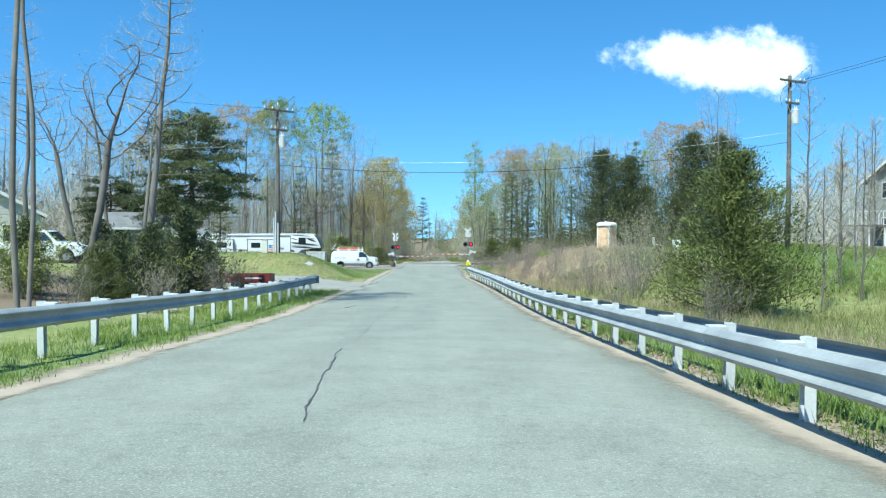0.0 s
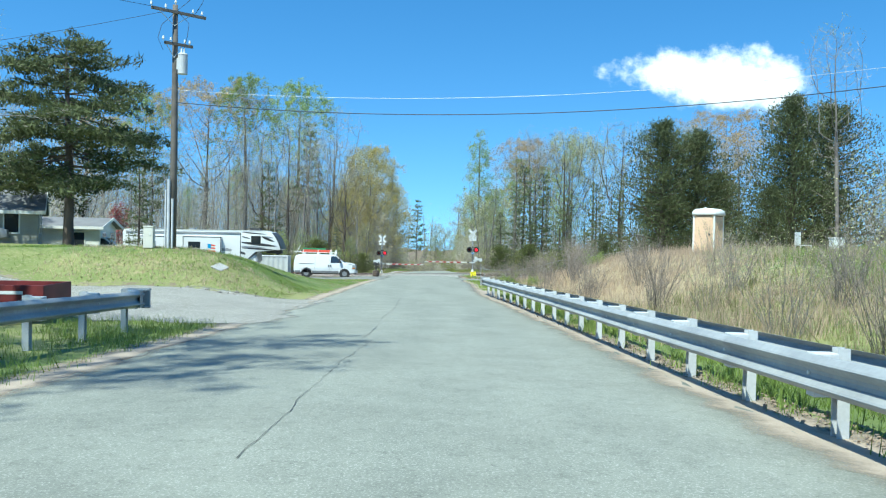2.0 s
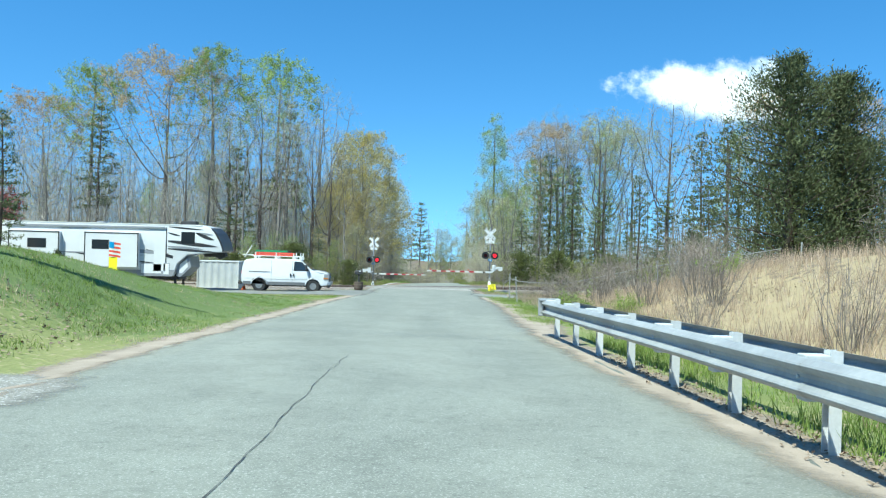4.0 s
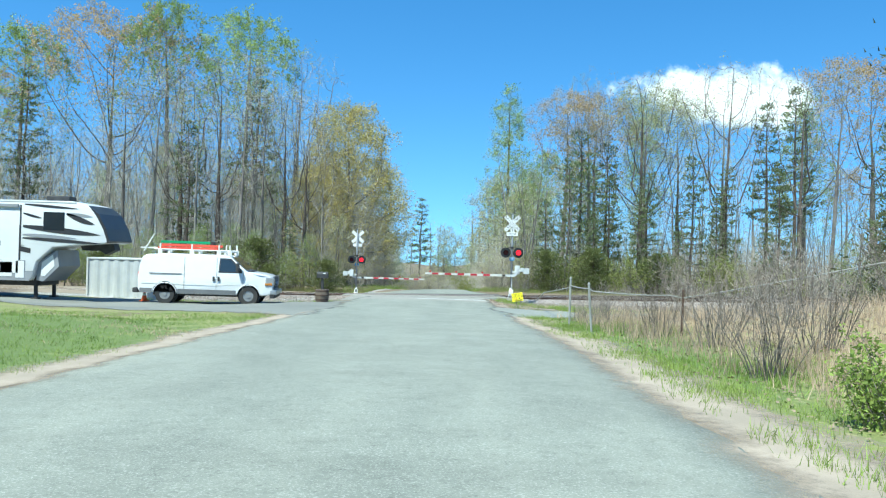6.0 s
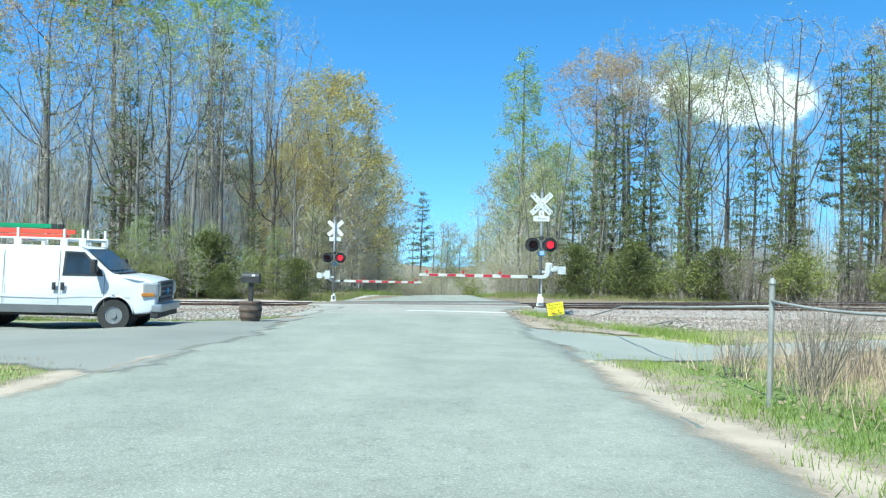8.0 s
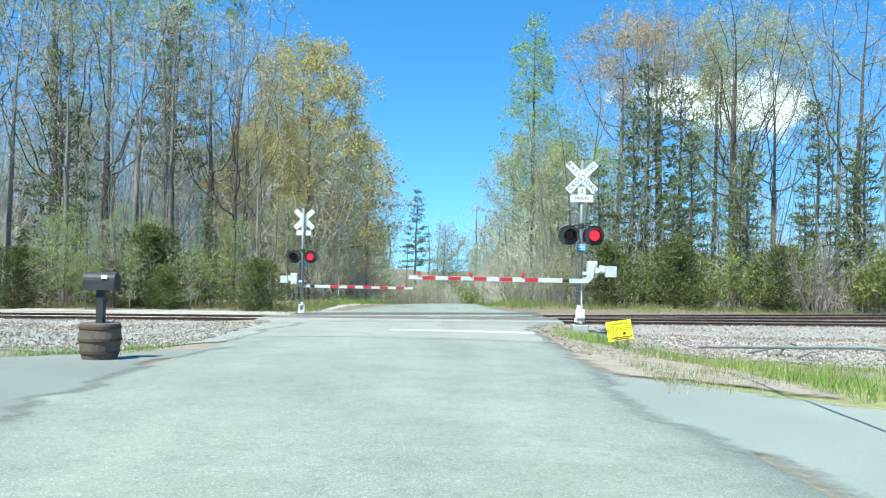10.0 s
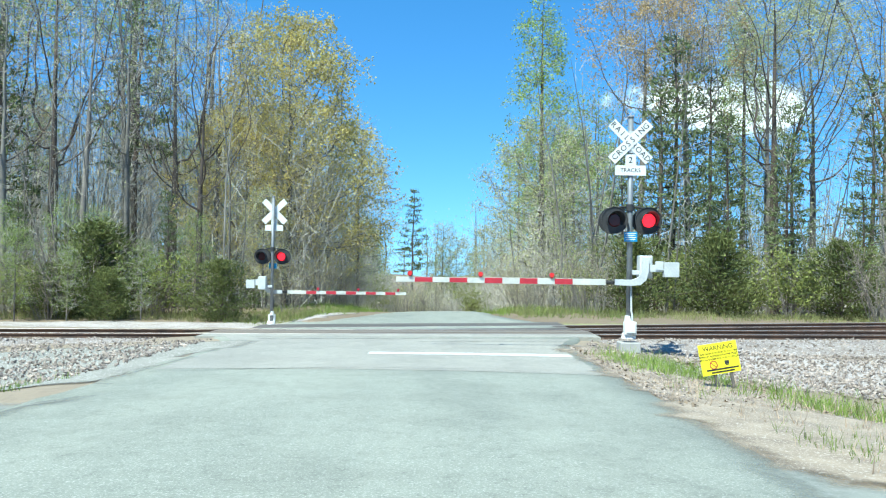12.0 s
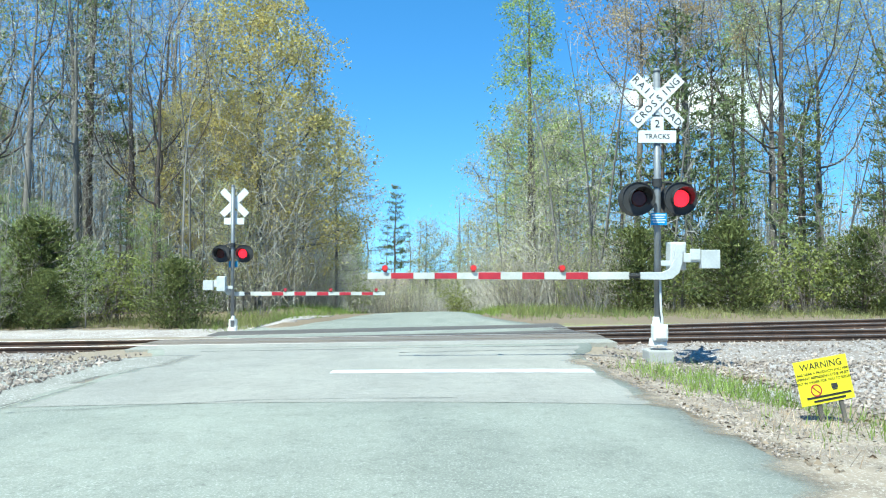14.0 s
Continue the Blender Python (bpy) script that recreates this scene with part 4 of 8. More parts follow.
def guardrail(xfun, y_end, y_start, side, label):
    """side: +1 where the beam faces +x (the rail to the left of the road), -1 where it faces -x."""
    rail = thing("guardrail", (0, 0, 0), label, "guardrail", "guardrails along the road")
    top = lambda y: float(road_z(y)) + (0.78 if side > 0 else float(np.interp(y, [30, 62], [0.69, 0.79])))
    ys = np.arange(y_end, y_start - 0.01, -1.905)
    dense = np.linspace(y_end - 0.1, ys[-1], int((y_end - ys[-1]) / 0.95) + 1)
    k = len(W_LOOP)
    g = Geo()
    verts = [(float(xfun(y)) + side * u, y, top(y) - 0.156 + w) for y in dense for u, w in W_LOOP]
    faces = [(i * k + j, i * k + (j + 1) % k, (i + 1) * k + (j + 1) % k, (i + 1) * k + j) for i in range(len(dense) - 1) for j in range(k)]
    g.add(verts, faces)
    beam = part("beam", g, GALV, rail, "corrugated galvanised beam")
    if side < 0:
        back = Geo()
        back.add([(float(xfun(y)) - side * (0.52 + u), y, top(y) - 0.146 + w) for y in dense for u, w in W_LOOP], [f[::-1] for f in faces])
        part("back_beam", back, GALV, rail, "second beam behind the posts")
    # bolts at each post and overlapping splice plates at every second one
    bolt = Geo().disc((0, 0, 0), (side, 0, 0), 0.016, 0.014, 8).mesh("bolt", GALV_DULL)
    post_me = Geo()
    for z0, wx, wy in ((0, 0.15, 0.012),):
        post_me.box((0, -0.05, 0.03), (0.1, 0.012, 1.56)).box((0, 0.05, 0.03), (0.1, 0.012, 1.56)).box((0, 0, 0.03), (0.008, 0.09, 1.56))
    post_me = post_me.mesh("post", GALV_DULL)
    block_me = Geo().box((0, 0, 0), (0.2, 0.15, 0.36), bevel=0.008).mesh("spacer_block", GALV_DULL)
    for i, y in enumerate(ys):
        x, z = float(xfun(y)), top(y)
        p = new("post", post_me)
        p.parent = rail
        p.matrix_basis = pose(x - side * 0.26, y, z - 0.76, 0, 0.6 * math.sin(i * 2.1), 2.0 * math.sin(i * 1.3))
        b = new("spacer_block", block_me)
        b.parent = p
        b.matrix_basis = pose(side * 0.155, 0, 0.60 + 0.01 * math.sin(i))
        o = new("bolt", bolt)
        o.parent = beam
        o.matrix_basis = pose(x + side * 0.012, y, z - 0.156)
        if i % 2 == 0:
            s = Geo()
            s.add([(float(xfun(yy)) + side * (u + 0.005), yy, top(yy) - 0.156 + w) for yy in (y - 0.16, y + 0.16) for u, w in W_PROFILE], [(j, j + 1, 13 + j + 1, 13 + j) for j in range(12)])
            part("splice_plate", s, GALV, beam)
    # bull-nosed terminal
    e = Geo()
    x, z = float(xfun(y_end)), top(y_end) - 0.156
    pts = [(x + side * (0.08 - 0.34 * t * t), y_end - 0.1 + 0.62 * math.sin(t * math.pi / 2) * 0.8) for t in np.linspace(0, 1, 7)]
    e.add([(px, py, z + w) for px, py in pts for w in (-0.165, 0.165)], [(2 * i, 2 * i + 2, 2 * i + 3, 2 * i + 1) for i in range(6)])
    e.box((x - side * 0.1, y_end + 0.32, z), (0.46, 0.05, 0.40), bevel=0.01)
    e.box((x - side * 0.1, y_end + 0.28, z + 0.165), (0.42, 0.34, 0.02)).box((x - side * 0.1, y_end + 0.28, z - 0.165), (0.42, 0.34, 0.02))
    part("end_terminal", e, GALV, rail, "boxy galvanised end terminal")
    return rail


right_rail_x = lambda y: np.interp(y, [-20, 20, 44, 54, 62.5], [3.02, 3.0, 2.95, 2.7, 2.32])
left_rail_x = lambda y: np.interp(y, [-20, 20, 39.2], [-5.75, -5.85, -5.95])
guardrail(right_rail_x, 62.2, -8, -1, "long galvanised steel guardrail on posts beside the bank")
guardrail(left_rail_x, 39.0, -8, 1, "galvanised steel guardrail on posts before the driveway")

# ---- crossing signals ----


def ground_at(x, y):
    return float(land_z(x, y))


MAST_GREY = surface("grey_mast_paint", (0.22, 0.23, 0.24), (0.17, 0.18, 0.185), rough=0.5, metal=0.3, grain=20, stain=2, bump=0.08)


def crossing_signal():
    """A gate signal that faces -y, its arm down across the lane to its left; the foot is at the origin."""
    s = thing("crossing_signal", (4.28, 112.0, -4.10), "railroad crossing signal mast with crossbuck, red lamps and lowered gate arm", "crossing signal", "signals of the crossing")
    foot = Geo().box((0, 0, -0.2), (0.46, 0.46, 0.24), bevel=0.03)
    part("foundation", foot, CONCRETE, s, "weathered concrete foundation")
    part("mast", Geo().cyl((0, 0, 0.05), (0, 0, 5.05), 0.066, 0.062, 16).cyl((0, 0, 5.03), (0, 0, 5.09), 0.075, 0.05, 16), MAST_GREY, s, "grey steel mast", True)
    g = Geo().box((0, -0.10, 0.24), (0.27, 0.2, 0.30), bevel=0.03).box((0, -0.215, 0.25), (0.2, 0.02, 0.22), bevel=0.008)
    g.cyl((0, 0, 0.0), (0, 0, 0.12), 0.17, 0.15, 16).cyl((-0.02, 0, 0.36), (-0.02, 0, 0.52), 0.085, 0.07, 14)
    part("junction_base", g, WHITE_PLASTIC, s, "white painted junction box")
    part("conduit", Geo().tube([(0.05, -0.1, 0.38), (0.05, -0.11, 0.5), (0.03, -0.1, 0.62), (0.02, -0.08, 1.3)], [0.022] * 4, 8), PVC, s)
    # crossbuck
    buck = part("crossbuck", Geo().box((0, -0.075, 4.47), (0.1, 0.03, 0.5)), ALU, s)
    for turn, word, dy in ((45.0, "CROSSING", -0.115), (-45.0, "RAILROAD", -0.1)):
        blade = part("blade", Geo().box((0, 0, 0), (1.22, 0.006, 0.229), bevel=0.002), SIGN_WHITE, buck, "white reflective sign blade")
        blade.matrix_basis = pose(-0.03, dy, 4.47, 0, -turn, 0)
        halves = ((word[:4], -0.33), (word[4:], 0.33)) if word == "RAILROAD" else ((word, 0.0),)
        for text, at in halves:
            if word == "CROSSING":
                for i, ch in enumerate(text):
                    o = lettering("letter", ch, 0.185, SIGN_BLACK, buck, pose(-0.03, dy, 4.47, 0, -turn, 0) @ pose(-0.5 + i * 0.142, -0.006, 0, 90, 0, 0))
            else:
                for i, ch in enumerate(text):
                    o = lettering("letter", ch, 0.185, SIGN_BLACK, buck, pose(-0.03, dy, 4.47, 0, -turn, 0) @ pose(at + (i - 1.5) * 0.142, -0.006, 0, 90, 0, 0))
    plate = part("track_count_plate", Geo().box((-0.02, -0.085, 3.82), (0.70, 0.006, 0.228), bevel=0.002).box((-0.02, -0.088, 4.055), (0.235, 0.006, 0.26), bevel=0.002), SIGN_WHITE, s, "white plate reading 2 TRACKS")
    lettering("digit", "2", 0.2, SIGN_BLACK, plate, pose(-0.02, -0.094, 4.05, 90, 0, 0))
    lettering("word", "TRACKS", 0.125, SIGN_BLACK, plate, pose(-0.02, -0.091, 3.82, 90, 0, 0))
    # lamps, back to back
    bar = Geo().tube([(-0.42, 0, 2.72), (-0.38, 0, 2.93), (-0.2, -0.0, 2.99), (0.2, 0, 2.99), (0.38, 0, 2.93), (0.42, 0, 2.72)], [0.028] * 6, 10)
    bar.cyl((0, 0, 2.9), (0, 0, 3.05), 0.09, 0.09, 14)
    part("lamp_bracket", bar, BLACK_PAINT, s)
    for sx in (-1, 1):
        for sy in (-1, 1):
            c = Vector((0.385 * sx, 0.14 * sy, 2.68))
            lit = (sx == 1) == (sy == -1) if sy == -1 else sx == -1
            unit = part("signal_lamp", Geo().disc(c, (0, sy, 0), 0.305, 0.012, 28).ring_of(c, (0, sy, 0), 0.305, 0.293, 0.03, 28).cyl(c + Vector((0, -0.16 * sy, 0)), c, 0.11, 0.19, 20), BLACK_PAINT, s, "black lamp unit with round backplate")
            lens = part("roundel", Geo().cyl(c + Vector((0, 0.014 * sy, 0)), c + Vector((0, 0.045 * sy, 0)), 0.155, 0.13, 24), LAMP_ON if lit else LAMP_OFF, unit, "glowing red roundel" if lit else "unlit dark red roundel")
            hood = Geo()
            k = 15
            angs = [radians(-35 + 250 * j / (k - 1)) for j in range(k)]
            v = []
            for a in angs:
                reach = 0.36 - 0.2 * (1 - (math.sin(a) + 0.58) / 1.58)
                for r, d in ((0.188, 0.012), (0.2, reach), (0.192, reach), (0.18, 0.012)):
                    v.append(tuple(c + Vector((math.cos(a) * r, sy * d, math.sin(a) * r))))
            f = [(4 * j + q, 4 * j + (q + 1) % 4, 4 * j + 4 + (q + 1) % 4, 4 * j + 4 + q) for j in range(k - 1) for q in range(4)]
            part("hood", hood.add(v, f), BLACK_PAINT, unit, "black visor hood")
    blue = part("notice_plate", Geo().box((0.0, -0.085, 2.31), (0.30, 0.006, 0.22), bevel=0.002), SIGN_BLUE, s, "small blue notice plate")
    for i in range(4):
        part("text_bar", Geo().box((0.0, -0.0905, 2.385 - 0.045 * i), (0.25 - 0.04 * (i % 2), 0.003, 0.02)), SIGN_WHITE, blue)
    # gate mechanism
    mech = part("gate_mechanism", Geo().box((0.36, 0.06, 1.63), (0.30, 0.30, 0.52), bevel=0.03).box((0.36, -0.10, 1.66), (0.24, 0.03, 0.4), bevel=0.01).box((0.1, 0.02, 1.5), (0.24, 0.12, 0.1), bevel=0.01), ALU, s, "cast aluminium gate mechanism")
    for i, (bx, bz) in enumerate(((0.28, 1.72), (0.4, 1.78), (0.34, 1.6), (0.44, 1.68), (0.36, 1.68))):
        part("bolt", Geo().disc((bx, -0.112, bz), (0, -1, 0), 0.022, 0.014, 8), GALV_DULL, mech)
    bracket = [(-0.38, 1.21), (0.02, 1.20), (0.2, 1.22), (0.33, 1.33), (0.38, 1.5), (0.40, 1.84), (0.28, 1.84), (0.24, 1.56), (0.16, 1.40), (0.02, 1.34), (-0.38, 1.34)]
    part("arm_bracket", Geo().slab(bracket, -0.24, -0.17, 0.008), ALU, s, "curved aluminium arm bracket")
    part("counterweight_arm", Geo().box((0.72, -0.2, 1.60), (0.62, 0.05, 0.16), bevel=0.01).box((0.62, -0.23, 1.66), (0.18, 0.05, 0.2), bevel=0.01), ALU, s)
    part("counterweight", Geo().box((0.89, -0.2, 1.575), (0.34, 0.16, 0.335), bevel=0.012), ALU, s, "grey counterweight box")
    spring = Geo()
    spring.tube([(-0.38 - 0.2 * t, -0.2 + 0.045 * math.cos(t * 40), 1.275 + 0.045 * math.sin(t * 40)) for t in np.linspace(0, 1, 70)], [0.009] * 70, 5)
    spring.cyl((-0.36, -0.2, 1.275), (-0.6, -0.2, 1.275), 0.022, 0.022, 8)
    part("spring_joint", spring, BLACK_PAINT, s)
    arm = part("gate_arm", Geo().box((-1.95, -0.2, 1.275), (2.74, 0.04, 0.135), bevel=0.005).box((-4.29, -0.2, 1.275), (2.02, 0.03, 0.115), bevel=0.005), ARM_WHITE, s, "white gate arm with red bands")
    for i, x in enumerate((-4.68, -3.9, -3.11, -2.32, -1.53)):
        w = 0.125 if x > -3.28 else 0.105
        part("red_band", Geo().box((x, -0.2, 1.275), (0.40, 0.046, w)), RED_REFLECT, arm, "red reflective band")
    for i, x in enumerate((-4.99, -3.4, -1.8)):
        lamp = part("arm_lamp", Geo().box((x, -0.2, 1.37), (0.06, 0.1, 0.06), bevel=0.01).cyl((x, -0.26, 1.415), (x, -0.14, 1.415), 0.055, 0.055, 14), RED_REFLECT, arm, "small red lamp on the arm")
        part("lamp_lens", Geo().disc((x, -0.262, 1.415), (0, -1, 0), 0.045, 0.01, 14), AMBER_LAMP, lamp)
    return s


signal = crossing_signal()
far_signal = copy_thing(signal, pose(-6.66, 125.5, -4.95, 0, 0, 180))
far_signal["label"] = "railroad crossing signal mast seen from behind with lowered gate arm"

# pipeline warning sign, tilted, on the grass
warn = thing("warning_sign", (4.06, 105.5, -3.79), "tilted yellow pipeline warning sign stuck in the grass", "warning sign", turn=6)
warn.matrix_basis = pose(4.06, 105.5, -3.79, -8, -8.5, 8)
panel = part("sign_panel", Geo().box((0, 0, 0), (0.60, 0.006, 0.45), bevel=0.002), SIGN_YELLOW, warn, "bright yellow plastic panel")
lettering("heading", "WARNING", 0.098, SIGN_BLACK, panel, pose(0, -0.005, 0.155, 90, 0, 0))
for i, text in enumerate(("YOU ARE NEAR A PRODUCTS (OIL) PIPE LINE", "COMPANY REPRESENTATIVE MUST BE", "PRESENT IN ORDER FOR YOU TO EXCAVATE")):
    lettering("text_line", text, 0.0375 if i != 1 else 0.041, SIGN_BLACK, panel, pose(0.0, -0.005, 0.085 - 0.043 * i, 90, 0, 0))
part("prohibition_ring", Geo().ring_of((-0.11, -0.004, -0.085), (0, -1, 0), 0.062, 0.05, 0.004, 24), RED_REFLECT, panel, "red prohibition ring")
part("prohibition_bar", Geo().box((0, 0, 0), (0.1, 0.004, 0.01), m=pose(-0.11, -0.006, -0.085, 0, 45, 0)), RED_REFLECT, panel)
part("emblem", Geo().box((0.1, -0.005, -0.07), (0.07, 0.003, 0.05)).box((0.1, -0.005, -0.105), (0.05, 0.003, 0.012)), BLACK_PAINT, panel)
for z, w in ((-0.155, 0.5), (-0.195, 0.36)):
    part("text_bar", Geo().box((0.02, -0.005, z), (w, 0.003, 0.022)), SIGN_BLACK, panel)
part("stake", Geo().box((-0.1, 0.02, -0.3), (0.04, 0.025, 0.7)).box((0.15, 0.02, -0.3), (0.04, 0.025, 0.7)), POLE_WOOD, warn)

# ---- vehicles ----


def arc(cx, cz, r, a0, a1, n=9):
    return [(cx + r * math.cos(radians(a0 + (a1 - a0) * i / (n - 1))), cz + r * math.sin(radians(a0 + (a1 - a0) * i / (n - 1)))) for i in range(n)]


def narrowed(geo, z0, amount):
    """Draws the sides of a body in above z0."""
    geo.v = [(x, y * (1 - amount * max(0.0, z - z0)), z) for x, y, z in geo.v]
    return geo


def wheel(parent, x, y, r, w, side):
    tyre = Geo().ring_of((x, y - w / 2, r), (0, 1, 0), r, r * 0.56, w, 28)
    t = part("wheel", tyre, TYRE, parent, "black tyre")
    c = y + side * w * 0.32
    part("rim", Geo().ring_of((x, c - 0.03, r), (0, 1, 0), r * 0.57, r * 0.46, 0.06, 24).disc((x, c - 0.02, r), (0, 1, 0), r * 0.48, 0.03, 24).disc((x, c + side * 0.02, r), (0, side, 0), r * 0.2, 0.03, 14), RIM, t, "grey steel rim")
    for k in range(8):
        a = k * math.pi / 4
        part("rim_hole", Geo().disc((x + math.cos(a) * r * 0.37, c + side * 0.011, r + math.sin(a) * r * 0.37), (0, side, 0), r * 0.065, 0.006, 8), TYRE, t)


def nosed(geo, x0, amount):
    """Draws a body in towards its front and a little towards its tail, seen from above."""
    geo.v = [(x, y * (1 - amount * max(0.0, (x - x0) / 0.55) ** 2 - 0.035 * max(0.0, (-2.5 - x) / 0.4) ** 2), z) for x, y, z in geo.v]
    return geo


def cargo_van():
    v = thing("cargo_van", (-10.0, 97.25, -3.985), "white cargo van with roof rack and ladders on the driveway", "van", turn=4)
    v.matrix_basis = pose(-10.1, 98.0, -4.02, 0, 0.4, 4)
    R = 0.395
    low = [(-2.84, 0.5), (-2.9, 0.62), (-2.91, 1.0), (-2.86, 1.6), (-2.76, 1.93), (-2.58, 2.06), (-1.8, 2.12), (0.55, 2.12), (0.86, 2.09), (1.02, 2.0), (1.6, 1.5), (1.7, 1.44), (1.9, 1.41), (2.3, 1.36), (2.56, 1.3), (2.68, 1.24), (2.74, 1.14), (2.76, 0.9), (2.76, 0.62), (2.64, 0.46)]
    low += [(2.27, 0.42)] + arc(1.753, R, 0.49, 6, 174, 13) + [(1.24, 0.42), (-1.25, 0.42)] + arc(-1.753, R, 0.49, 6, 174, 13) + [(-2.27, 0.44)]
    body = part("body", nosed(narrowed(Geo().slab(low, -1.0, 1.0, 0.05, 3), 1.0, 0.085), 2.1, 0.1), CAR_WHITE, v, "white painted steel body", True)
    for sy in (-1, 1):
        y = 1.003 * sy
        lean = lambda z: y * (1 - 0.085 * max(0, z - 1.0))
        for x, ln in ((0.0, 2.44), (-2.55, 0.5)):
            part("sill_trim", Geo().box((x, y * 0.999, 0.53), (ln, 0.03, 0.2), bevel=0.008), TRIM_GREY, body, "grey lower trim")
        for x in (-1.753, 1.753):
            part("arch_lip", Geo().tube([(px, y * 0.998, pz) for px, pz in arc(x, R, 0.495, 6, 174, 15)], [0.022] * 15, 6), CAR_WHITE, body, "", True)
        frame_pts = [(0.46, 1.37), (1.47, 1.37), (1.42, 1.53), (0.98, 1.98), (0.5, 1.99)]
        part("window_frame", narrowed(Geo().slab(frame_pts, 0.984 * sy, 1.0035 * sy), 1.0, 0.085), BLACK_PAINT, body)
        win = [(0.51, 1.42), (1.36, 1.42), (1.31, 1.54), (0.95, 1.94), (0.55, 1.95)]
        part("door_window", narrowed(Geo().slab(win, 0.985 * sy, 1.008 * sy), 1.0, 0.085), GLASS, body, "dark door window")
        for x, z0, z1 in ((0.38, 0.5, 2.0), (1.5, 0.62, 1.45), (-0.98, 0.5, 1.98)):
            zs = (z0, 1.0, z1)
            part("panel_seam", Geo().add([(x, lean(z) + 0.004 * sy, z) for z in zs] + [(x + 0.014, lean(z) + 0.004 * sy, z) for z in zs], [(0, 3, 4, 1), (1, 4, 5, 2)]), TRIM_GREY, body)
        part("slide_rail", Geo().box((-1.75, lean(1.27) * 1.004, 1.27), (1.35, 0.012, 0.035), bevel=0.004), TRIM_GREY, body, "door track groove")
        part("shoulder_crease", Geo().box((-0.3, lean(0.86) * 1.002, 0.86), (4.9, 0.01, 0.022), bevel=0.003), CAR_WHITE, body)
        for x in (0.27, 0.48):
            cup = part("handle_recess", Geo().box((x, lean(1.1) * 1.001, 1.10), (0.1, 0.012, 0.2), bevel=0.004), TRIM_GREY, body)
            part("door_handle", Geo().box((x, lean(1.1) * 1.014, 1.11), (0.06, 0.03, 0.15), bevel=0.01), BLACK_PAINT, cup, "black door handle")
        part("wing_mirror", Geo().box((1.3, 1.17 * sy, 1.62), (0.14, 0.2, 0.36), bevel=0.04).box((1.32, 1.03 * sy, 1.5), (0.05, 0.2, 0.05)), BLACK_PAINT, v, "large black wing mirror")
        lamp = part("headlamp", nosed(Geo().box((2.63, 0.845 * sy, 1.05), (0.36, 0.36, 0.36), bevel=0.05), 2.1, 0.1), HEADLAMP, v, "clear stacked headlamp")
        part("turn_lamp", nosed(Geo().box((2.58, 0.955 * sy, 0.93), (0.3, 0.16, 0.1), bevel=0.02), 2.1, 0.1), TURN_AMBER, lamp, "amber turn lamp")
        part("tail_lamp", Geo().box((-2.88, 0.86 * sy, 1.1), (0.06, 0.12, 0.4), bevel=0.01), RED_PLASTIC, v, "red tail lamp")
        part("wiper", Geo().cyl((1.64, 0.15 * sy - 0.2, 1.47), (1.42, 0.15 * sy + 0.42, 1.66), 0.012, 0.008, 6), BLACK_PAINT, body)
    screen = Geo().add([(0.99, -0.8, 2.02), (0.99, 0.8, 2.02), (1.6, 0.9, 1.5), (1.6, -0.9, 1.5)], [(0, 1, 2, 3)])
    screen.v = [(x + 0.03, y, z + 0.03) for x, y, z in screen.v]
    part("windscreen", screen, GLASS, body, "dark raked windscreen")
    part("cowl", Geo().box((1.72, 0, 1.455), (0.2, 1.7, 0.03), bevel=0.01), BLACK_PAINT, body)
    grille = part("grille", Geo().box((2.75, 0, 1.0), (0.08, 1.22, 0.52), bevel=0.02), BLACK_PAINT, v, "dark grille")
    part("grille_surround", Geo().box((2.785, 0, 1.255), (0.05, 1.26, 0.05), bevel=0.01).box((2.785, 0, 0.745), (0.05, 1.26, 0.05), bevel=0.01), TRIM_GREY, grille)
    for i in range(3):
        part("grille_bar", Geo().box((2.8, 0, 0.87 + 0.13 * i), (0.03, 1.2, 0.055), bevel=0.008), TRIM_GREY, grille)
    part("badge", Geo().tube([(2.81, 0, 1.0), (2.825, 0, 1.0)], [0.08, 0.075], 16), SIGN_BLUE, grille, "plain dark blue oval badge")
    part("front_bumper", nosed(Geo().box((2.8, 0, 0.585), (0.26, 2.0, 0.2), bevel=0.05), 2.2, 0.05), CHROME_DULL, v, "dull grey steel front bumper")
    part("lower_valance", Geo().box((2.74, 0, 0.42), (0.2, 1.84, 0.18), bevel=0.03), BLACK_PAINT, v)
    part("rear_bumper", Geo().box((-3.0, 0, 0.52), (0.22, 1.94, 0.2), bevel=0.03), BLACK_PAINT, v)
    for x in (-1.753, 1.753):
        for sy in (-1, 1):
            wheel(v, x, 0.87 * sy, R, 0.26, sy)
            part("wheel_well", Geo().disc((x, 0.5 * sy, 0.43), (0, sy, 0), 0.48, 0.28, 20), BLACK_PAINT, body)
    part("underbody", Geo().box((0, 0, 0.42), (4.6, 1.5, 0.16)), BLACK_PAINT, v)
    rack = part("roof_rack", Geo().cyl((-2.3, -0.78, 2.3), (0.95, -0.78, 2.3), 0.022, 0.022, 8).cyl((-2.3, 0.78, 2.3), (0.95, 0.78, 2.3), 0.022, 0.022, 8), WHITE_PLASTIC, v, "white steel roof rack")
    for x in (-2.05, -0.72, 0.42, 0.88):
        part("rack_bar", Geo().box((x, 0, 2.25), (0.06, 1.66, 0.05)).box((x, -0.8, 2.2), (0.18, 0.05, 0.2), bevel=0.015).box((x, 0.8, 2.2), (0.18, 0.05, 0.2), bevel=0.015).box((x, -0.8, 2.42), (0.06, 0.05, 0.26), bevel=0.01).box((x, 0.8, 2.42), (0.06, 0.05, 0.26), bevel=0.01), WHITE_PLASTIC, rack)
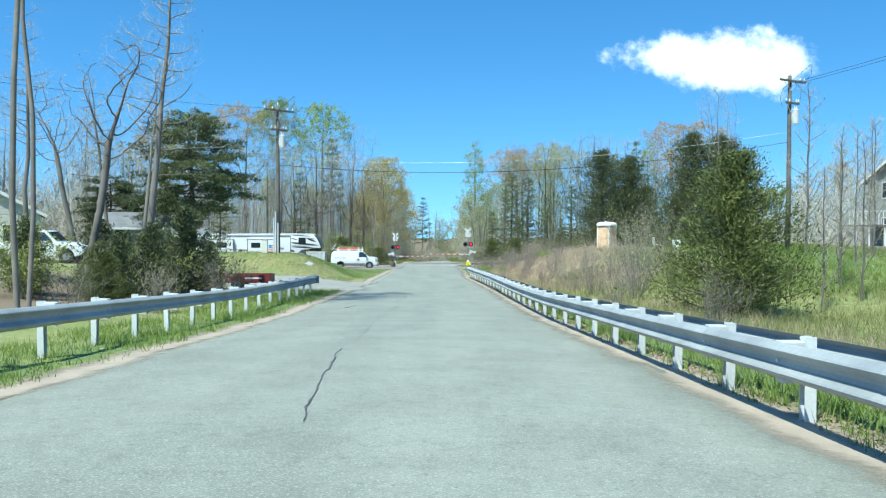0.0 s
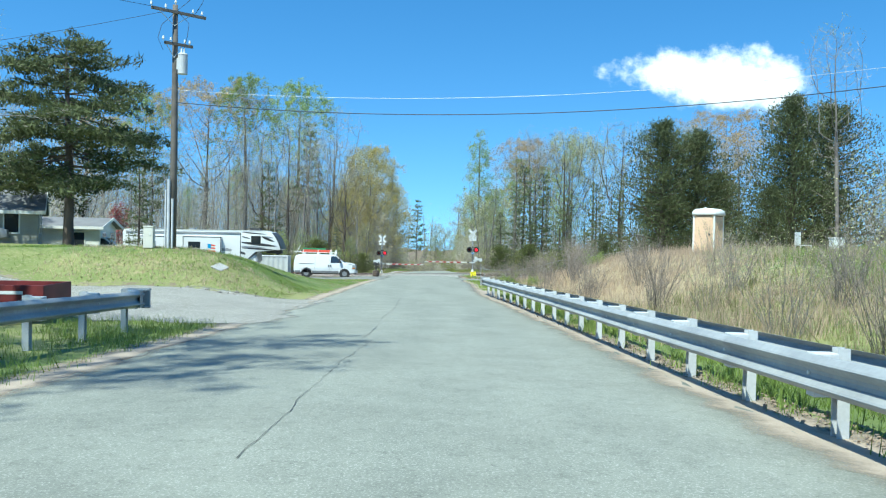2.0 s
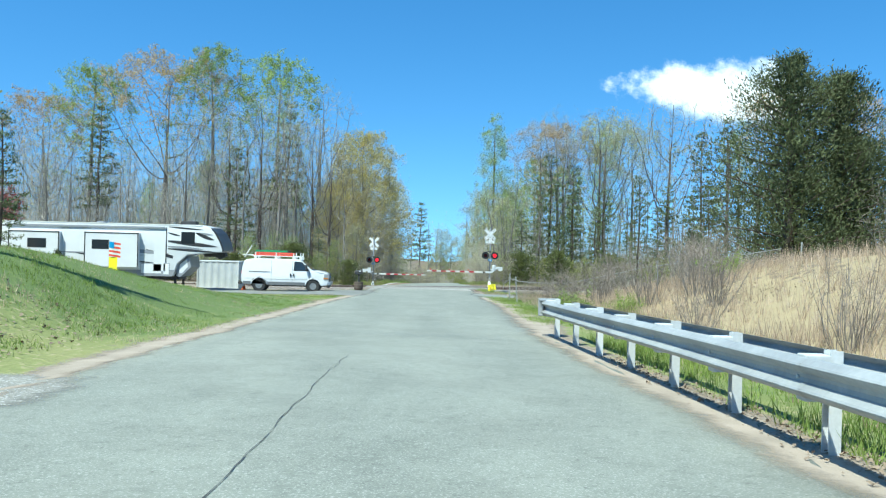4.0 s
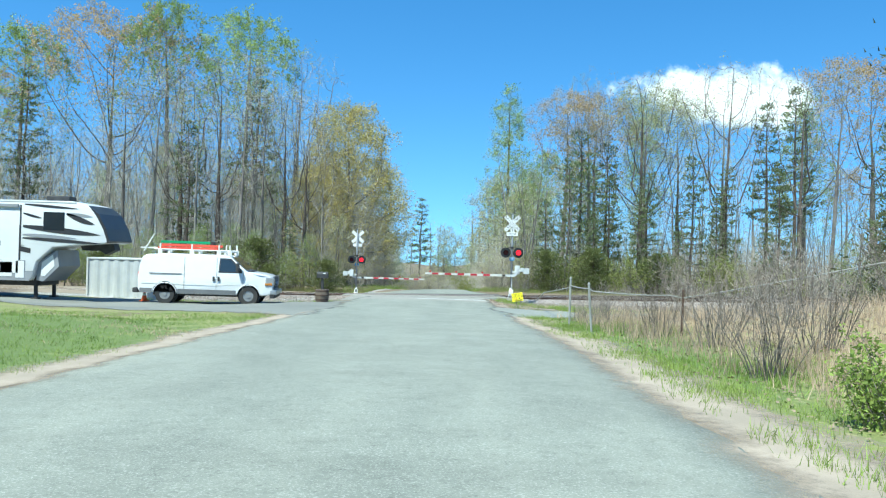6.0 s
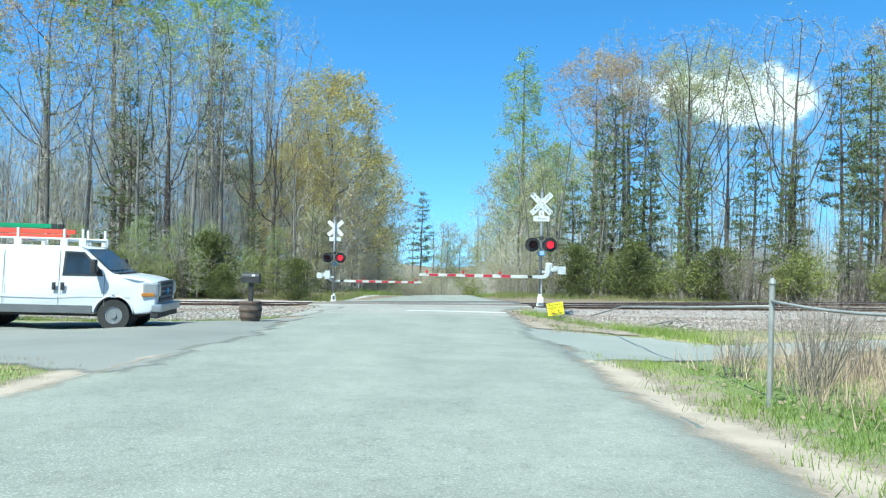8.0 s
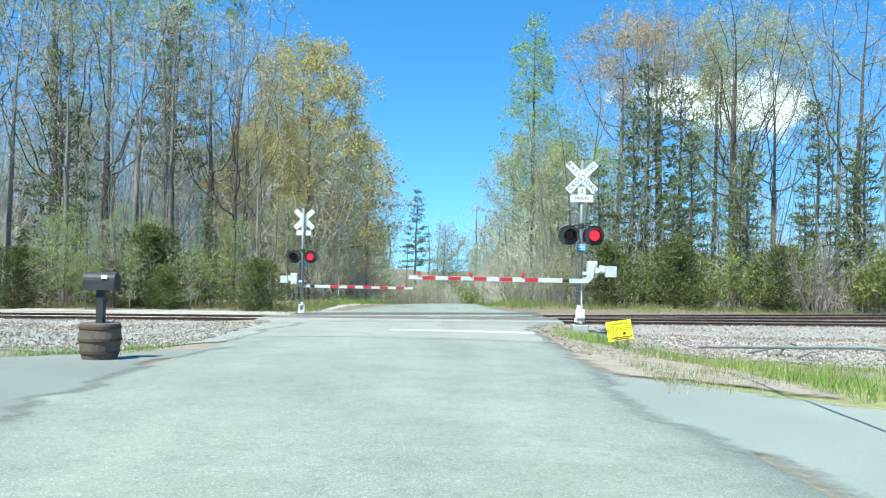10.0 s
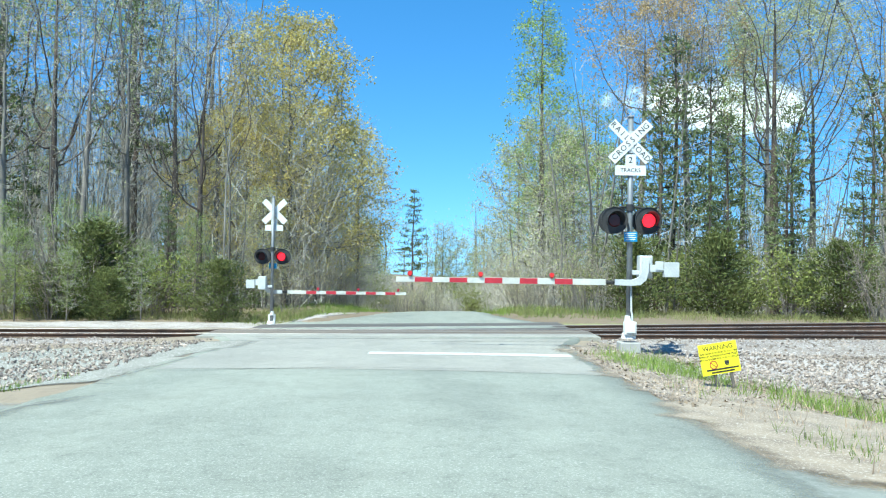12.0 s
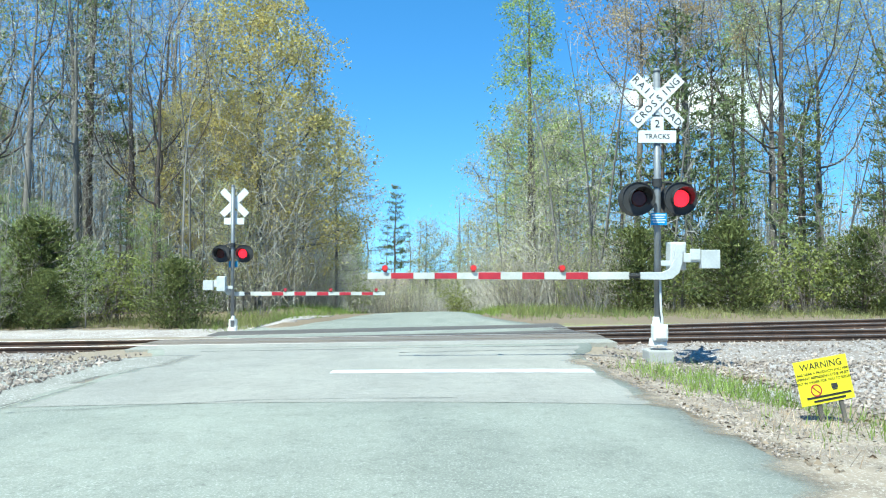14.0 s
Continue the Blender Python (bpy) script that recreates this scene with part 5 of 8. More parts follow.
    lad = thing("ladder", (0, 0, 0), "orange and green ladders strapped on the van's rack", "ladder")
    lad.matrix_basis = v.matrix_basis.copy()
    for dz, x0 in ((2.35, -0.95), (2.48, -0.8)):
        g = Geo()
        for y in (-0.6, -0.15):
            g.box((x0, y, dz), (2.5, 0.035, 0.11), bevel=0.006)
        for i in range(8):
            g.cyl((x0 - 1.1 + 0.3 * i, -0.6, dz), (x0 - 1.1 + 0.3 * i, -0.15, dz), 0.02, 0.02, 6)
        part("lower_ladder", g, RED_PLASTIC, lad, "orange-red fibreglass ladder")
    g = Geo().box((-1.05, -0.55, 2.62), (2.1, 0.04, 0.1), bevel=0.006).box((-1.05, -0.14, 2.62), (2.1, 0.04, 0.1), bevel=0.006)
    for i in range(7):
        g.cyl((-1.95 + 0.29 * i, -0.55, 2.62), (-1.95 + 0.29 * i, -0.14, 2.62), 0.016, 0.016, 6)
    part("upper_ladder", g, GREEN_PLASTIC, lad, "green fibreglass ladder")
    for y in (-0.55, -0.14):
        part("ladder_foot", Geo().box((0.06, y, 2.58), (0.14, 0.06, 0.2), bevel=0.015), BLACK_PAINT, lad, "black rubber ladder foot")
    part("conduit_pole", Geo().cyl((-2.9, -0.7, 2.34), (-2.2, -0.7, 2.34), 0.03, 0.03, 8).cyl((-2.75, -0.72, 2.2), (-2.32, -0.75, 2.95), 0.03, 0.03, 8), WHITE_PLASTIC, lad)
    return v


cargo_van()


def fifth_wheel():
    r = thing("camper_trailer", (-20.5, 97.6, -3.97), "long white fifth-wheel camper with dark swoosh graphics", "camper trailer")
    L0, L1 = -7.9, 6.9
    shell = [(L0, 0.78), (L0, 4.02), (L0 + 0.12, 4.12), (4.9, 4.16), (5.55, 4.02), (6.0, 3.65), (6.32, 3.05), (6.5, 2.5), (6.35, 2.42), (5.2, 2.32), (4.15, 2.2), (3.5, 1.6), (3.3, 0.9), (3.2, 0.78)]
    body = part("body", Geo().slab(shell, -1.22, 1.22, 0.05, 2), RV_WHITE, r, "white fibreglass shell", True)
    y = -1.226

    def plate(name, pts, mat, d=0.004, label="", parent=None):
        return part(name, Geo().slab(pts, y - d, y), mat, parent or body, label)

    cap = [(5.62, 4.0), (6.04, 3.66), (6.36, 3.06), (6.54, 2.52), (6.42, 2.45), (6.4, 2.6), (6.24, 3.04), (5.94, 3.58)]
    part("front_cap", Geo().slab(cap, -1.235, 1.235, 0.01), RV_BLACK, body, "black front cap")
    # swooshes
    for a, b, z0, z1, t, mat in ((4.72, 5.9, 3.2, 3.6, 0.11, RV_BLACK), (2.9, 3.68, 3.42, 3.6, 0.05, RV_BLACK), (2.9, 6.15, 2.76, 3.04, 0.12, RV_BLACK), (2.9, 5.2, 2.58, 2.7, 0.07, RV_GREY), (2.9, 6.2, 2.4, 2.56, 0.07, RV_BLACK), (2.95, 5.2, 3.84, 3.98, 0.05, RV_BLACK), (-1.2, 3.0, 2.25, 2.5, 0.12, RV_GREY), (-3.0, 2.2, 1.62, 2.15, 0.07, RV_BLACK), (-4.0, 1.5, 2.1, 2.2, 0.06, RV_GREY), (4.7, 5.8, 3.52, 3.6, 0.07, RV_GREY), (1.5, 4.4, 1.85, 2.45, 0.1, RV_BLACK)):
        n = 10
        top, bot = [], []
        for i in range(n + 1):
            s = i / n
            x, z = a + (b - a) * s, z0 + (z1 - z0) * (1 - s) ** 1.6
            w = 1.5 * t * math.sin(math.pi * min(1.0, 0.08 + s * 0.92)) ** 0.7
            top.append((x, z + w))
            bot.append((x, z - w * 0.4))
        if a < 3.4 and z0 < 2.2:
            top, bot = [p for p in top if p[0] < 3.3], [p for p in bot if p[0] < 3.3]
        plate("graphic_stripe", top + bot[::-1], mat, 0.004 + 0.001 * (len(top) % 3))
    # windows, doors, slide-out, lockers
    plate("window", [(3.75, 2.92), (4.62, 2.92), (4.62, 3.68), (3.75, 3.68)], GLASS, 0.014, "dark tinted window")
    slide = part("slide_out", Geo().box((-0.6, -1.42, 2.42), (3.4, 0.44, 2.2), bevel=0.02), RV_WHITE, r, "white slide-out room")
    part("slide_trim", Geo().box((-0.6, -1.645, 3.5), (3.5, 0.03, 0.06)).box((-2.3, -1.645, 2.42), (0.06, 0.03, 2.2)).box((1.1, -1.645, 2.42), (0.06, 0.03, 2.2)), RV_BLACK, slide)
    part("slide_window", Geo().box((-1.3, -1.645, 2.75), (1.1, 0.02, 0.6), bevel=0.01), GLASS, slide, "dark tinted window")
    slide2 = part("slide_out", Geo().box((-5.6, -1.40, 2.5), (3.2, 0.4, 2.0), bevel=0.02), RV_WHITE, r, "white slide-out room")
    part("slide_trim", Geo().box((-5.6, -1.61, 3.48), (3.3, 0.03, 0.06)).box((-7.2, -1.61, 2.5), (0.06, 0.03, 2.0)).box((-4.0, -1.61, 2.5), (0.06, 0.03, 2.0)), RV_BLACK, slide2)
    part("slide_window", Geo().box((-5.4, -1.61, 2.75), (1.2, 0.02, 0.6), bevel=0.01), GLASS, slide2, "dark tinted window")
    plate("door", [(2.0, 1.1), (2.75, 1.1), (2.75, 3.1), (2.0, 3.1)], RV_WHITE, 0.02, "white entry door")
    plate("door_seam", [(2.76, 1.0), (2.82, 1.0), (2.82, 3.95), (2.76, 3.95)], RV_BLACK, 0.01)
    plate("awning_rail", [(-7.6, 3.82), (2.7, 3.86), (2.7, 3.98), (-7.6, 3.94)], RV_GREY, 0.08, "rolled grey awning")
    for x0, x1, z0, z1 in ((1.2, 2.5, 0.95, 1.55), (2.65, 3.0, 0.9, 1.6), (-2.2, -0.9, 0.9, 1.35)):
        plate("locker_door", [(x0, z0), (x1, z0), (x1, z1), (x0, z1)], RV_WHITE, 0.02, "white locker door")
        plate("locker_frame", [(x0 - 0.03, z0 - 0.03), (x1 + 0.03, z0 - 0.03), (x1 + 0.03, z1 + 0.03), (x0 - 0.03, z1 + 0.03)], RV_GREY, 0.012)
    plate("lower_skirt", [(-7.8, 0.78), (3.2, 0.78), (3.4, 1.2), (-7.8, 1.0)], RV_GREY, 0.006)
    part("pin_box", Geo().slab([(4.9, 2.3), (6.3, 2.5), (6.4, 2.15), (6.0, 1.95), (5.75, 2.1), (5.0, 2.1)], -0.3, 0.3, 0.02), BLACK_PAINT, r, "black hitch pin box")
    part("battery_locker", Geo().slab([(3.45, 1.55), (4.25, 2.1), (4.35, 1.4), (3.7, 0.75), (3.4, 0.8)], -1.0, 1.0, 0.02), RV_GREY, r, "grey front locker")
    part("locker_panel", Geo().slab([(3.62, 1.56), (4.08, 1.9), (4.16, 1.42), (3.76, 0.98), (3.6, 1.0)], -1.012, -1.0), RV_WHITE, r, "pale grey locker door")
    for sy in (-1, 1):
        part("landing_leg", Geo().box((3.3, 0.8 * sy, 0.5), (0.12, 0.12, 1.0)).box((3.3, 0.8 * sy, 0.03), (0.3, 0.3, 0.06)), BLACK_PAINT, r)
        for x in (-2.6, -3.5):
            wheel(r, x, 1.05 * sy, 0.38, 0.24, sy)
    part("chassis", Geo().box((-2.0, 0, 0.66), (11.0, 1.6, 0.2)), BLACK_PAINT, r)
    part("stabiliser_jack", Geo().box((-7.2, -0.9, 0.4), (0.1, 0.1, 0.8)).box((-7.2, -0.9, 0.03), (0.26, 0.26, 0.06)).box((-7.2, 0.9, 0.4), (0.1, 0.1, 0.8)).box((-7.2, 0.9, 0.03), (0.26, 0.26, 0.06)), BLACK_PAINT, r)
    part("roof_unit", Geo().box((3.9, 0, 4.28), (1.0, 0.7, 0.26), bevel=0.05), BLACK_PAINT, r, "black roof air conditioner")
    part("roof_vent", Geo().box((-2.0, 0.2, 4.2), (0.5, 0.5, 0.16), bevel=0.03), RV_GREY, r)
    part("roof_edge", Geo().box((-1.35, -1.225, 4.115), (12.9, 0.03, 0.05)), WHITE_PLASTIC, r)
    return r


fifth_wheel()


def car(name, at, turn, label, category, paint, kind_of):
    v = thing(name, at, label, category, turn=turn)
    wb, r = (1.75, 0.38) if kind_of == "pickup" else (1.4, 0.35)
    if kind_of == "pickup":
        top = [(-2.7, 0.55), (-2.75, 0.95), (-2.7, 1.12), (-0.75, 1.12), (-0.7, 1.75), (-0.5, 1.84), (0.45, 1.84), (0.7, 1.76), (1.25, 1.2), (2.45, 1.08), (2.7, 0.9), (2.72, 0.5)]
    else:
        top = [(-2.2, 0.5), (-2.25, 0.95), (-2.05, 1.2), (-1.75, 1.62), (-1.4, 1.7), (0.2, 1.7), (0.5, 1.62), (1.15, 1.1), (2.0, 0.96), (2.25, 0.8), (2.28, 0.45)]
    low = top + [(wb + 0.47, 0.36)] + arc(wb, r, 0.44, 8, 172, 9) + [(wb - 0.48, 0.33), (-wb + 0.48, 0.33)] + arc(-wb, r, 0.44, 8, 172, 9) + [(-wb - 0.47, 0.36)]
    body = part("body", narrowed(Geo().slab(low, -0.93, 0.93, 0.04, 2), 1.0, 0.12), paint, v, "", True)
    for sy in (-1, 1):
        if kind_of == "pickup":
            wins = ([(-0.58, 1.25), (0.1, 1.25), (0.1, 1.72), (-0.55, 1.72)], [(0.18, 1.25), (1.02, 1.25), (0.62, 1.7), (0.18, 1.72)])
        else:
            wins = ([(-1.6, 1.15), (-0.8, 1.12), (-0.8, 1.58), (-1.45, 1.56)], [(-0.72, 1.12), (0.02, 1.12), (0.02, 1.6), (-0.72, 1.58)], [(0.1, 1.12), (0.98, 1.12), (0.45, 1.56), (0.1, 1.6)])
        for w in wins:
            part("side_window", narrowed(Geo().slab(w, 0.915 * sy, 0.937 * sy), 1.0, 0.12), GLASS, body, "dark side window")
        part("headlamp", Geo().box(((2.6 if kind_of == "pickup" else 2.15), 0.68 * sy, 0.82), (0.16, 0.34, 0.16), bevel=0.03), RIM, v)
        part("tail_lamp", Geo().box(((-2.72 if kind_of == "pickup" else -2.18), 0.8 * sy, 0.95), (0.08, 0.16, 0.26), bevel=0.02), RED_PLASTIC, v)
        part("wing_mirror", Geo().box((0.95, 1.0 * sy, 1.22), (0.12, 0.18, 0.13), bevel=0.03), BLACK_PAINT, v)
        for x in (-wb, wb):
            wheel(v, x, 0.8 * sy, r, 0.22, sy)
    x0, z0, x1, z1 = (0.74, 1.74, 1.22, 1.25) if kind_of == "pickup" else (0.54, 1.6, 1.12, 1.14)
    part("windscreen", Geo().add([(x0 + 0.012, -0.76, z0 + 0.012), (x0 + 0.012, 0.76, z0 + 0.012), (x1 + 0.012, 0.84, z1 + 0.012), (x1 + 0.012, -0.84, z1 + 0.012)], [(0, 1, 2, 3)]), GLASS, body)
    part("bumper", Geo().box((2.72 if kind_of == "pickup" else 2.26, 0, 0.5), (0.12, 1.75, 0.18), bevel=0.03), TRIM_GREY, v)
    return v


def rest(x, y, lift=0.0):
    return (x, y, ground_at(x, y) + lift)


car("pickup_truck", rest(-22.6, 45.5), 6, "white pickup truck parked behind the bushes by the house", "pickup truck", CAR_WHITE, "pickup")
car("parked_car", rest(-24.5, 82.0), 12, "white sport utility car parked beside the camper", "car", CAR_WHITE, "suv")
car("parked_car", rest(-27.5, 71.0), 8, "grey sport utility car parked on the lawn", "car", CAR_GREY, "suv")

# ---- poles, wires, small structures ----


def utility_pole(x, y, top, base, arm_turn, label, with_conduit):
    p = thing("utility_pole", (x, y, base), label, "utility pole", "poles of the power line")
    h = top - base
    part("pole", Geo().tube([(0, 0, -0.3), (0.02, 0, h * 0.4), (0.0, 0.03, h * 0.75), (-0.02, 0, h)], [0.17, 0.15, 0.125, 0.11], 14), POLE_WOOD, p, "weathered brown timber pole", True)
    for z, ln in ((h - 0.35, 2.5), (h - 1.75, 1.3)):
        a = radians(arm_turn)
        arm = part("crossarm", Geo().box((0, 0, 0), (ln, 0.1, 0.12), m=pose(0, 0, z, 0, 0, arm_turn) @ pose(0.1, -0.14, 0)), POLE_WOOD, p, "timber crossarm")
        part("arm_brace", Geo().cyl((0, -0.14, z - 0.6), (math.cos(a) * ln * 0.3, math.sin(a) * ln * 0.3 - 0.14, z), 0.015, 0.015, 6).cyl((0, -0.14, z - 0.6), (-math.cos(a) * ln * 0.3, -math.sin(a) * ln * 0.3 - 0.14, z), 0.015, 0.015, 6), GALV_DULL, p)
        for s in (-0.46, -0.2, 0.3, 0.47):
            c = Vector((math.cos(a) * ln * s + 0.1, math.sin(a) * ln * s - 0.14, z + 0.06))
            part("insulator", Geo().cyl(c, c + Vector((0, 0, 0.07)), 0.02, 0.02, 8).cyl(c + Vector((0, 0, 0.07)), c + Vector((0, 0, 0.14)), 0.055, 0.035, 10).cyl(c + Vector((0, 0, 0.14)), c + Vector((0, 0, 0.2)), 0.045, 0.03, 10), WHITE_PLASTIC, arm)
    part("top_insulator", Geo().cyl((0, 0, h), (0, 0, h + 0.1), 0.03, 0.03, 8).cyl((0, 0, h + 0.1), (0, 0, h + 0.24), 0.06, 0.03, 10), WHITE_PLASTIC, p)
    tz = h - 2.6
    tr = part("transformer", Geo().cyl((0.36, -0.05, tz - 0.45), (0.36, -0.05, tz + 0.4), 0.21, 0.21, 18).cyl((0.36, -0.05, tz + 0.4), (0.36, -0.05, tz + 0.47), 0.225, 0.16, 18).box((0.2, -0.03, tz), (0.2, 0.12, 0.5)), GALV_DULL, p, "grey transformer can")
    part("bushing", Geo().cyl((0.3, -0.05, tz + 0.47), (0.3, -0.05, tz + 0.68), 0.04, 0.03, 8).cyl((0.42, -0.05, tz + 0.47), (0.42, -0.05, tz + 0.68), 0.04, 0.03, 8), WHITE_PLASTIC, tr)
    jump = Geo()
    for k, (ex, ez) in enumerate(((0.42, tz + 0.66), (-0.5, h - 2.0), (0.9, h - 0.4))):
        pts = [(ex, -0.1, ez), (ex * 1.4, -0.2, ez + 0.5), (ex * 1.3 + 0.1, -0.15, ez + 1.1), (0.1, -0.14, h - 0.3)]
        jump.tube(pts, [0.012] * 4, 5)
    part("jumper_wire", jump, WIRE, p)
    if with_conduit:
        part("conduit", Geo().cyl((-0.12, -0.2, 0), (-0.12, -0.2, 3.05), 0.065, 0.065, 12).cyl((0.06, -0.23, 0), (0.06, -0.23, 2.2), 0.05, 0.05, 12).cyl((-0.28, -0.1, 0), (-0.28, -0.1, 2.6), 0.045, 0.045, 12), PVC, p, "pale grey conduit pipes")
    return p


utility_pole(-11.75, 58.9, 10.0, ground_at(-11.75, 58.9), 42, "tall timber utility pole with transformer and conduits on the mound", True)
utility_pole(22.4, 51.0, 10.9, ground_at(22.4, 51.0), 30, "tall timber utility pole with crossarms behind the trees", False)


def wire(a, b, sag, r, mat, label):
    t = np.linspace(0, 1, 28)
    p = [tuple(Vector(a).lerp(Vector(b), s) - Vector((0, 0, sag * 4 * s * (1 - s)))) for s in t]
    single("overhead_wire", Geo().tube(p, [r] * len(p), 5), mat, label, "wire", group="overhead wires")


wire((-11.65, 58.85, 5.7), (22.4, 51.0, 6.7), 1.15, 0.018, WIRE, "black overhead cable sagging across the road")
wire((-11.65, 58.85, 6.25), (22.4, 51.0, 7.35), 1.05, 0.007, WIRE_PALE, "thin pale overhead cable across the road")
wire((22.4, 50.9, 10.4), (31, -20, 13.5), 1.2, 0.012, WIRE, "thin overhead wire running beside the road")
wire((22.9, 50.9, 10.4), (32.5, -20, 13.5), 1.2, 0.012, WIRE, "thin overhead wire running beside the road")
wire((-12.6, 58.2, 9.75), (-42, 20, 10.5), 1.1, 0.011, WIRE, "thin overhead wire running beside the road")
wire((-11.9, 58.8, 9.75), (-60, 75, 9.5), 1.2, 0.011, WIRE, "thin overhead wire running beside the road")

ped = thing("utility_pedestal", rest(-12.6, 58.4), "beige metal utility pedestal beside the pole", "utility box")
part("cabinet", Geo().box((0, 0, 0.45), (0.42, 0.3, 0.92), bevel=0.02), SIDING, ped)
part("lid", Geo().box((0, 0, 0.93), (0.46, 0.34, 0.06), bevel=0.015), SIDING, ped)
part("latch", Geo().box((0.1, -0.16, 0.6), (0.05, 0.02, 0.1)), GALV_DULL, ped)


def portable_toilet():
    x, y = 13.0, 61.35
    t = thing("portable_toilet", (x, y, -0.62), "tan portable toilet with white domed roof on the bank", "portable toilet", turn=-42)
    t.scale = (0.94, 0.94, 0.93)
    part("skid_base", Geo().box((0, 0, 0.08), (1.16, 1.2, 0.16), bevel=0.02), BLACK_PAINT, t)
    w = part("cabin", Geo().box((0, 0, 1.1), (1.1, 1.12, 1.92), bevel=0.03), TAN_PLASTIC, t, "tan moulded plastic walls")
    for sx in (-0.53, 0.53):
        for sy in (-0.54, 0.54):
            part("corner_post", Geo().box((sx, sy, 1.1), (0.09, 0.09, 1.94), bevel=0.02), WHITE_PLASTIC, w)
    for i in range(5):
        part("wall_rib", Geo().box((0.562, -0.38 + 0.19 * i, 0.98), (0.03, 0.09, 1.3), bevel=0.01), TAN_PLASTIC, w)
    d = part("door", Geo().box((0.0, -0.575, 1.06), (0.78, 0.03, 1.74), bevel=0.012), TAN_PLASTIC, t, "tan door with moulded panel")
    part("door_panel", Geo().box((0, -0.595, 0.72), (0.62, 0.02, 0.9), bevel=0.008).box((0, -0.595, 1.55), (0.62, 0.02, 0.45), bevel=0.008), TAN_PLASTIC, d)
    part("door_latch", Geo().box((0.3, -0.61, 1.05), (0.08, 0.03, 0.12), bevel=0.01), BLACK_PAINT, d)
    part("vent_slot", Geo().box((0, -0.58, 1.99), (0.8, 0.02, 0.04)).box((0.56, 0, 1.99), (0.02, 0.8, 0.04)), BLACK_PAINT, w)
    roof = []
    for s, z in ((0.64, 2.02), (0.66, 2.12), (0.62, 2.25), (0.5, 2.35), (0.14, 2.4)):
        roof += [(a * s, b * s * 1.02, z) for a, b in ((-1, -0.8), (-0.8, -1), (0.8, -1), (1, -0.8), (1, 0.8), (0.8, 1), (-0.8, 1), (-1, 0.8))]
    f = [(8 * i + j, 8 * i + (j + 1) % 8, 8 * i + 8 + (j + 1) % 8, 8 * i + 8 + j) for i in range(4) for j in range(8)] + [tuple(range(8))[::-1], tuple(range(32, 40))]
    part("roof", Geo().add(roof, f), WHITE_PLASTIC, t, "translucent white domed roof", True)
    part("vent_pipe", Geo().cyl((-0.35, 0.4, 2.2), (-0.35, 0.4, 2.48), 0.05, 0.05, 10), WHITE_PLASTIC, t)


portable_toilet()

box = thing("utility_box", rest(17.2, 57.4), "small white utility box standing in the grass", "utility box")
part("cabinet", Geo().box((0, 0, 0.32), (0.5, 0.4, 0.62), bevel=0.03), WHITE_PLASTIC, box)
part("lid", Geo().box((0, 0, 0.65), (0.55, 0.45, 0.06), bevel=0.02), WHITE_PLASTIC, box)
part("base_slab", Geo().box((0, 0, 0.0), (0.7, 0.6, 0.08), bevel=0.01), CONCRETE, box)
chair = thing("lawn_chair", rest(15.9, 57.7), "pale plastic lawn chair standing in the grass", "chair")
part("seat", Geo().box((0, 0, 0.38), (0.5, 0.5, 0.04), bevel=0.01), WHITE_PLASTIC, chair)
part("backrest", Geo().box((-0.26, 0, 0.66), (0.05, 0.5, 0.55), m=None, bevel=0.01), WHITE_PLASTIC, chair)
for sx in (-0.22, 0.22):
    for sy in (-0.22, 0.22):
        part("leg", Geo().cyl((sx, sy, 0.38), (sx * 1.2, sy * 1.1, -0.02), 0.025, 0.02, 8), WHITE_PLASTIC, chair)
stake = Geo().box((0, 0, 0.3), (0.06, 0.06, 0.7), m=pose(*rest(14.3, 60.0)))
single("marker_stake", stake, POLE_WOOD, "short timber marker stake beside the toilet", "stake")

# mailbox in a half barrel
mb = thing("mailbox", (-5.6, 100.4, ground_at(-5.6, 100.4) + 0.03), "black mailbox on a post in a barrel planter", "mailbox")
g = Geo().tube([(0, 0, 0), (0, 0, 0.15), (0, 0, 0.35), (0, 0, 0.58)], [0.27, 0.31, 0.33, 0.31], 20)
brl = part("barrel", g, OAK_BARREL, mb, "weathered half barrel")
for z, r in ((0.1, 0.305), (0.3, 0.335), (0.5, 0.325)):
    part("hoop", Geo().ring_of((0, 0, z), (0, 0, 1), r + 0.006, r - 0.01, 0.04, 20), RUST, brl)
part("post", Geo().box((0, 0, 0.85), (0.12, 0.12, 0.62), bevel=0.01), BLACK_PAINT, mb)
g = Geo()
outline = [(-0.13, 0), (0.13, 0), (0.13, 0.16)] + arc(0, 0.16, 0.13, 0, 180, 9)[1:-1] + [(-0.13, 0.16)]
g.slab(outline, -0.26, 0.26, 0.006)
g.v = [(y, x, z + 1.12) for x, y, z in g.v]
bx = part("box", g, BLACK_PAINT, mb, "black metal box")
part("flag", Geo().box((0.1, -0.14, 1.34), (0.1, 0.01, 0.06)), WHITE_PLASTIC, bx)

cone = thing("traffic_cone", (-13.0, 97.9, ground_at(-13.0, 97.9) + 0.04), "small orange traffic cone behind the van", "traffic cone")
part("cone", Geo().tube([(0, 0, 0.03), (0, 0, 0.5)], [0.13, 0.03], 18), ORANGE, cone)
part("base", Geo().box((0, 0, 0.02), (0.34, 0.34, 0.04), bevel=0.01), ORANGE, cone)
part("band", Geo().tube([(0, 0, 0.25), (0, 0, 0.35)], [0.088, 0.066], 18, False), SIGN_WHITE, cone)

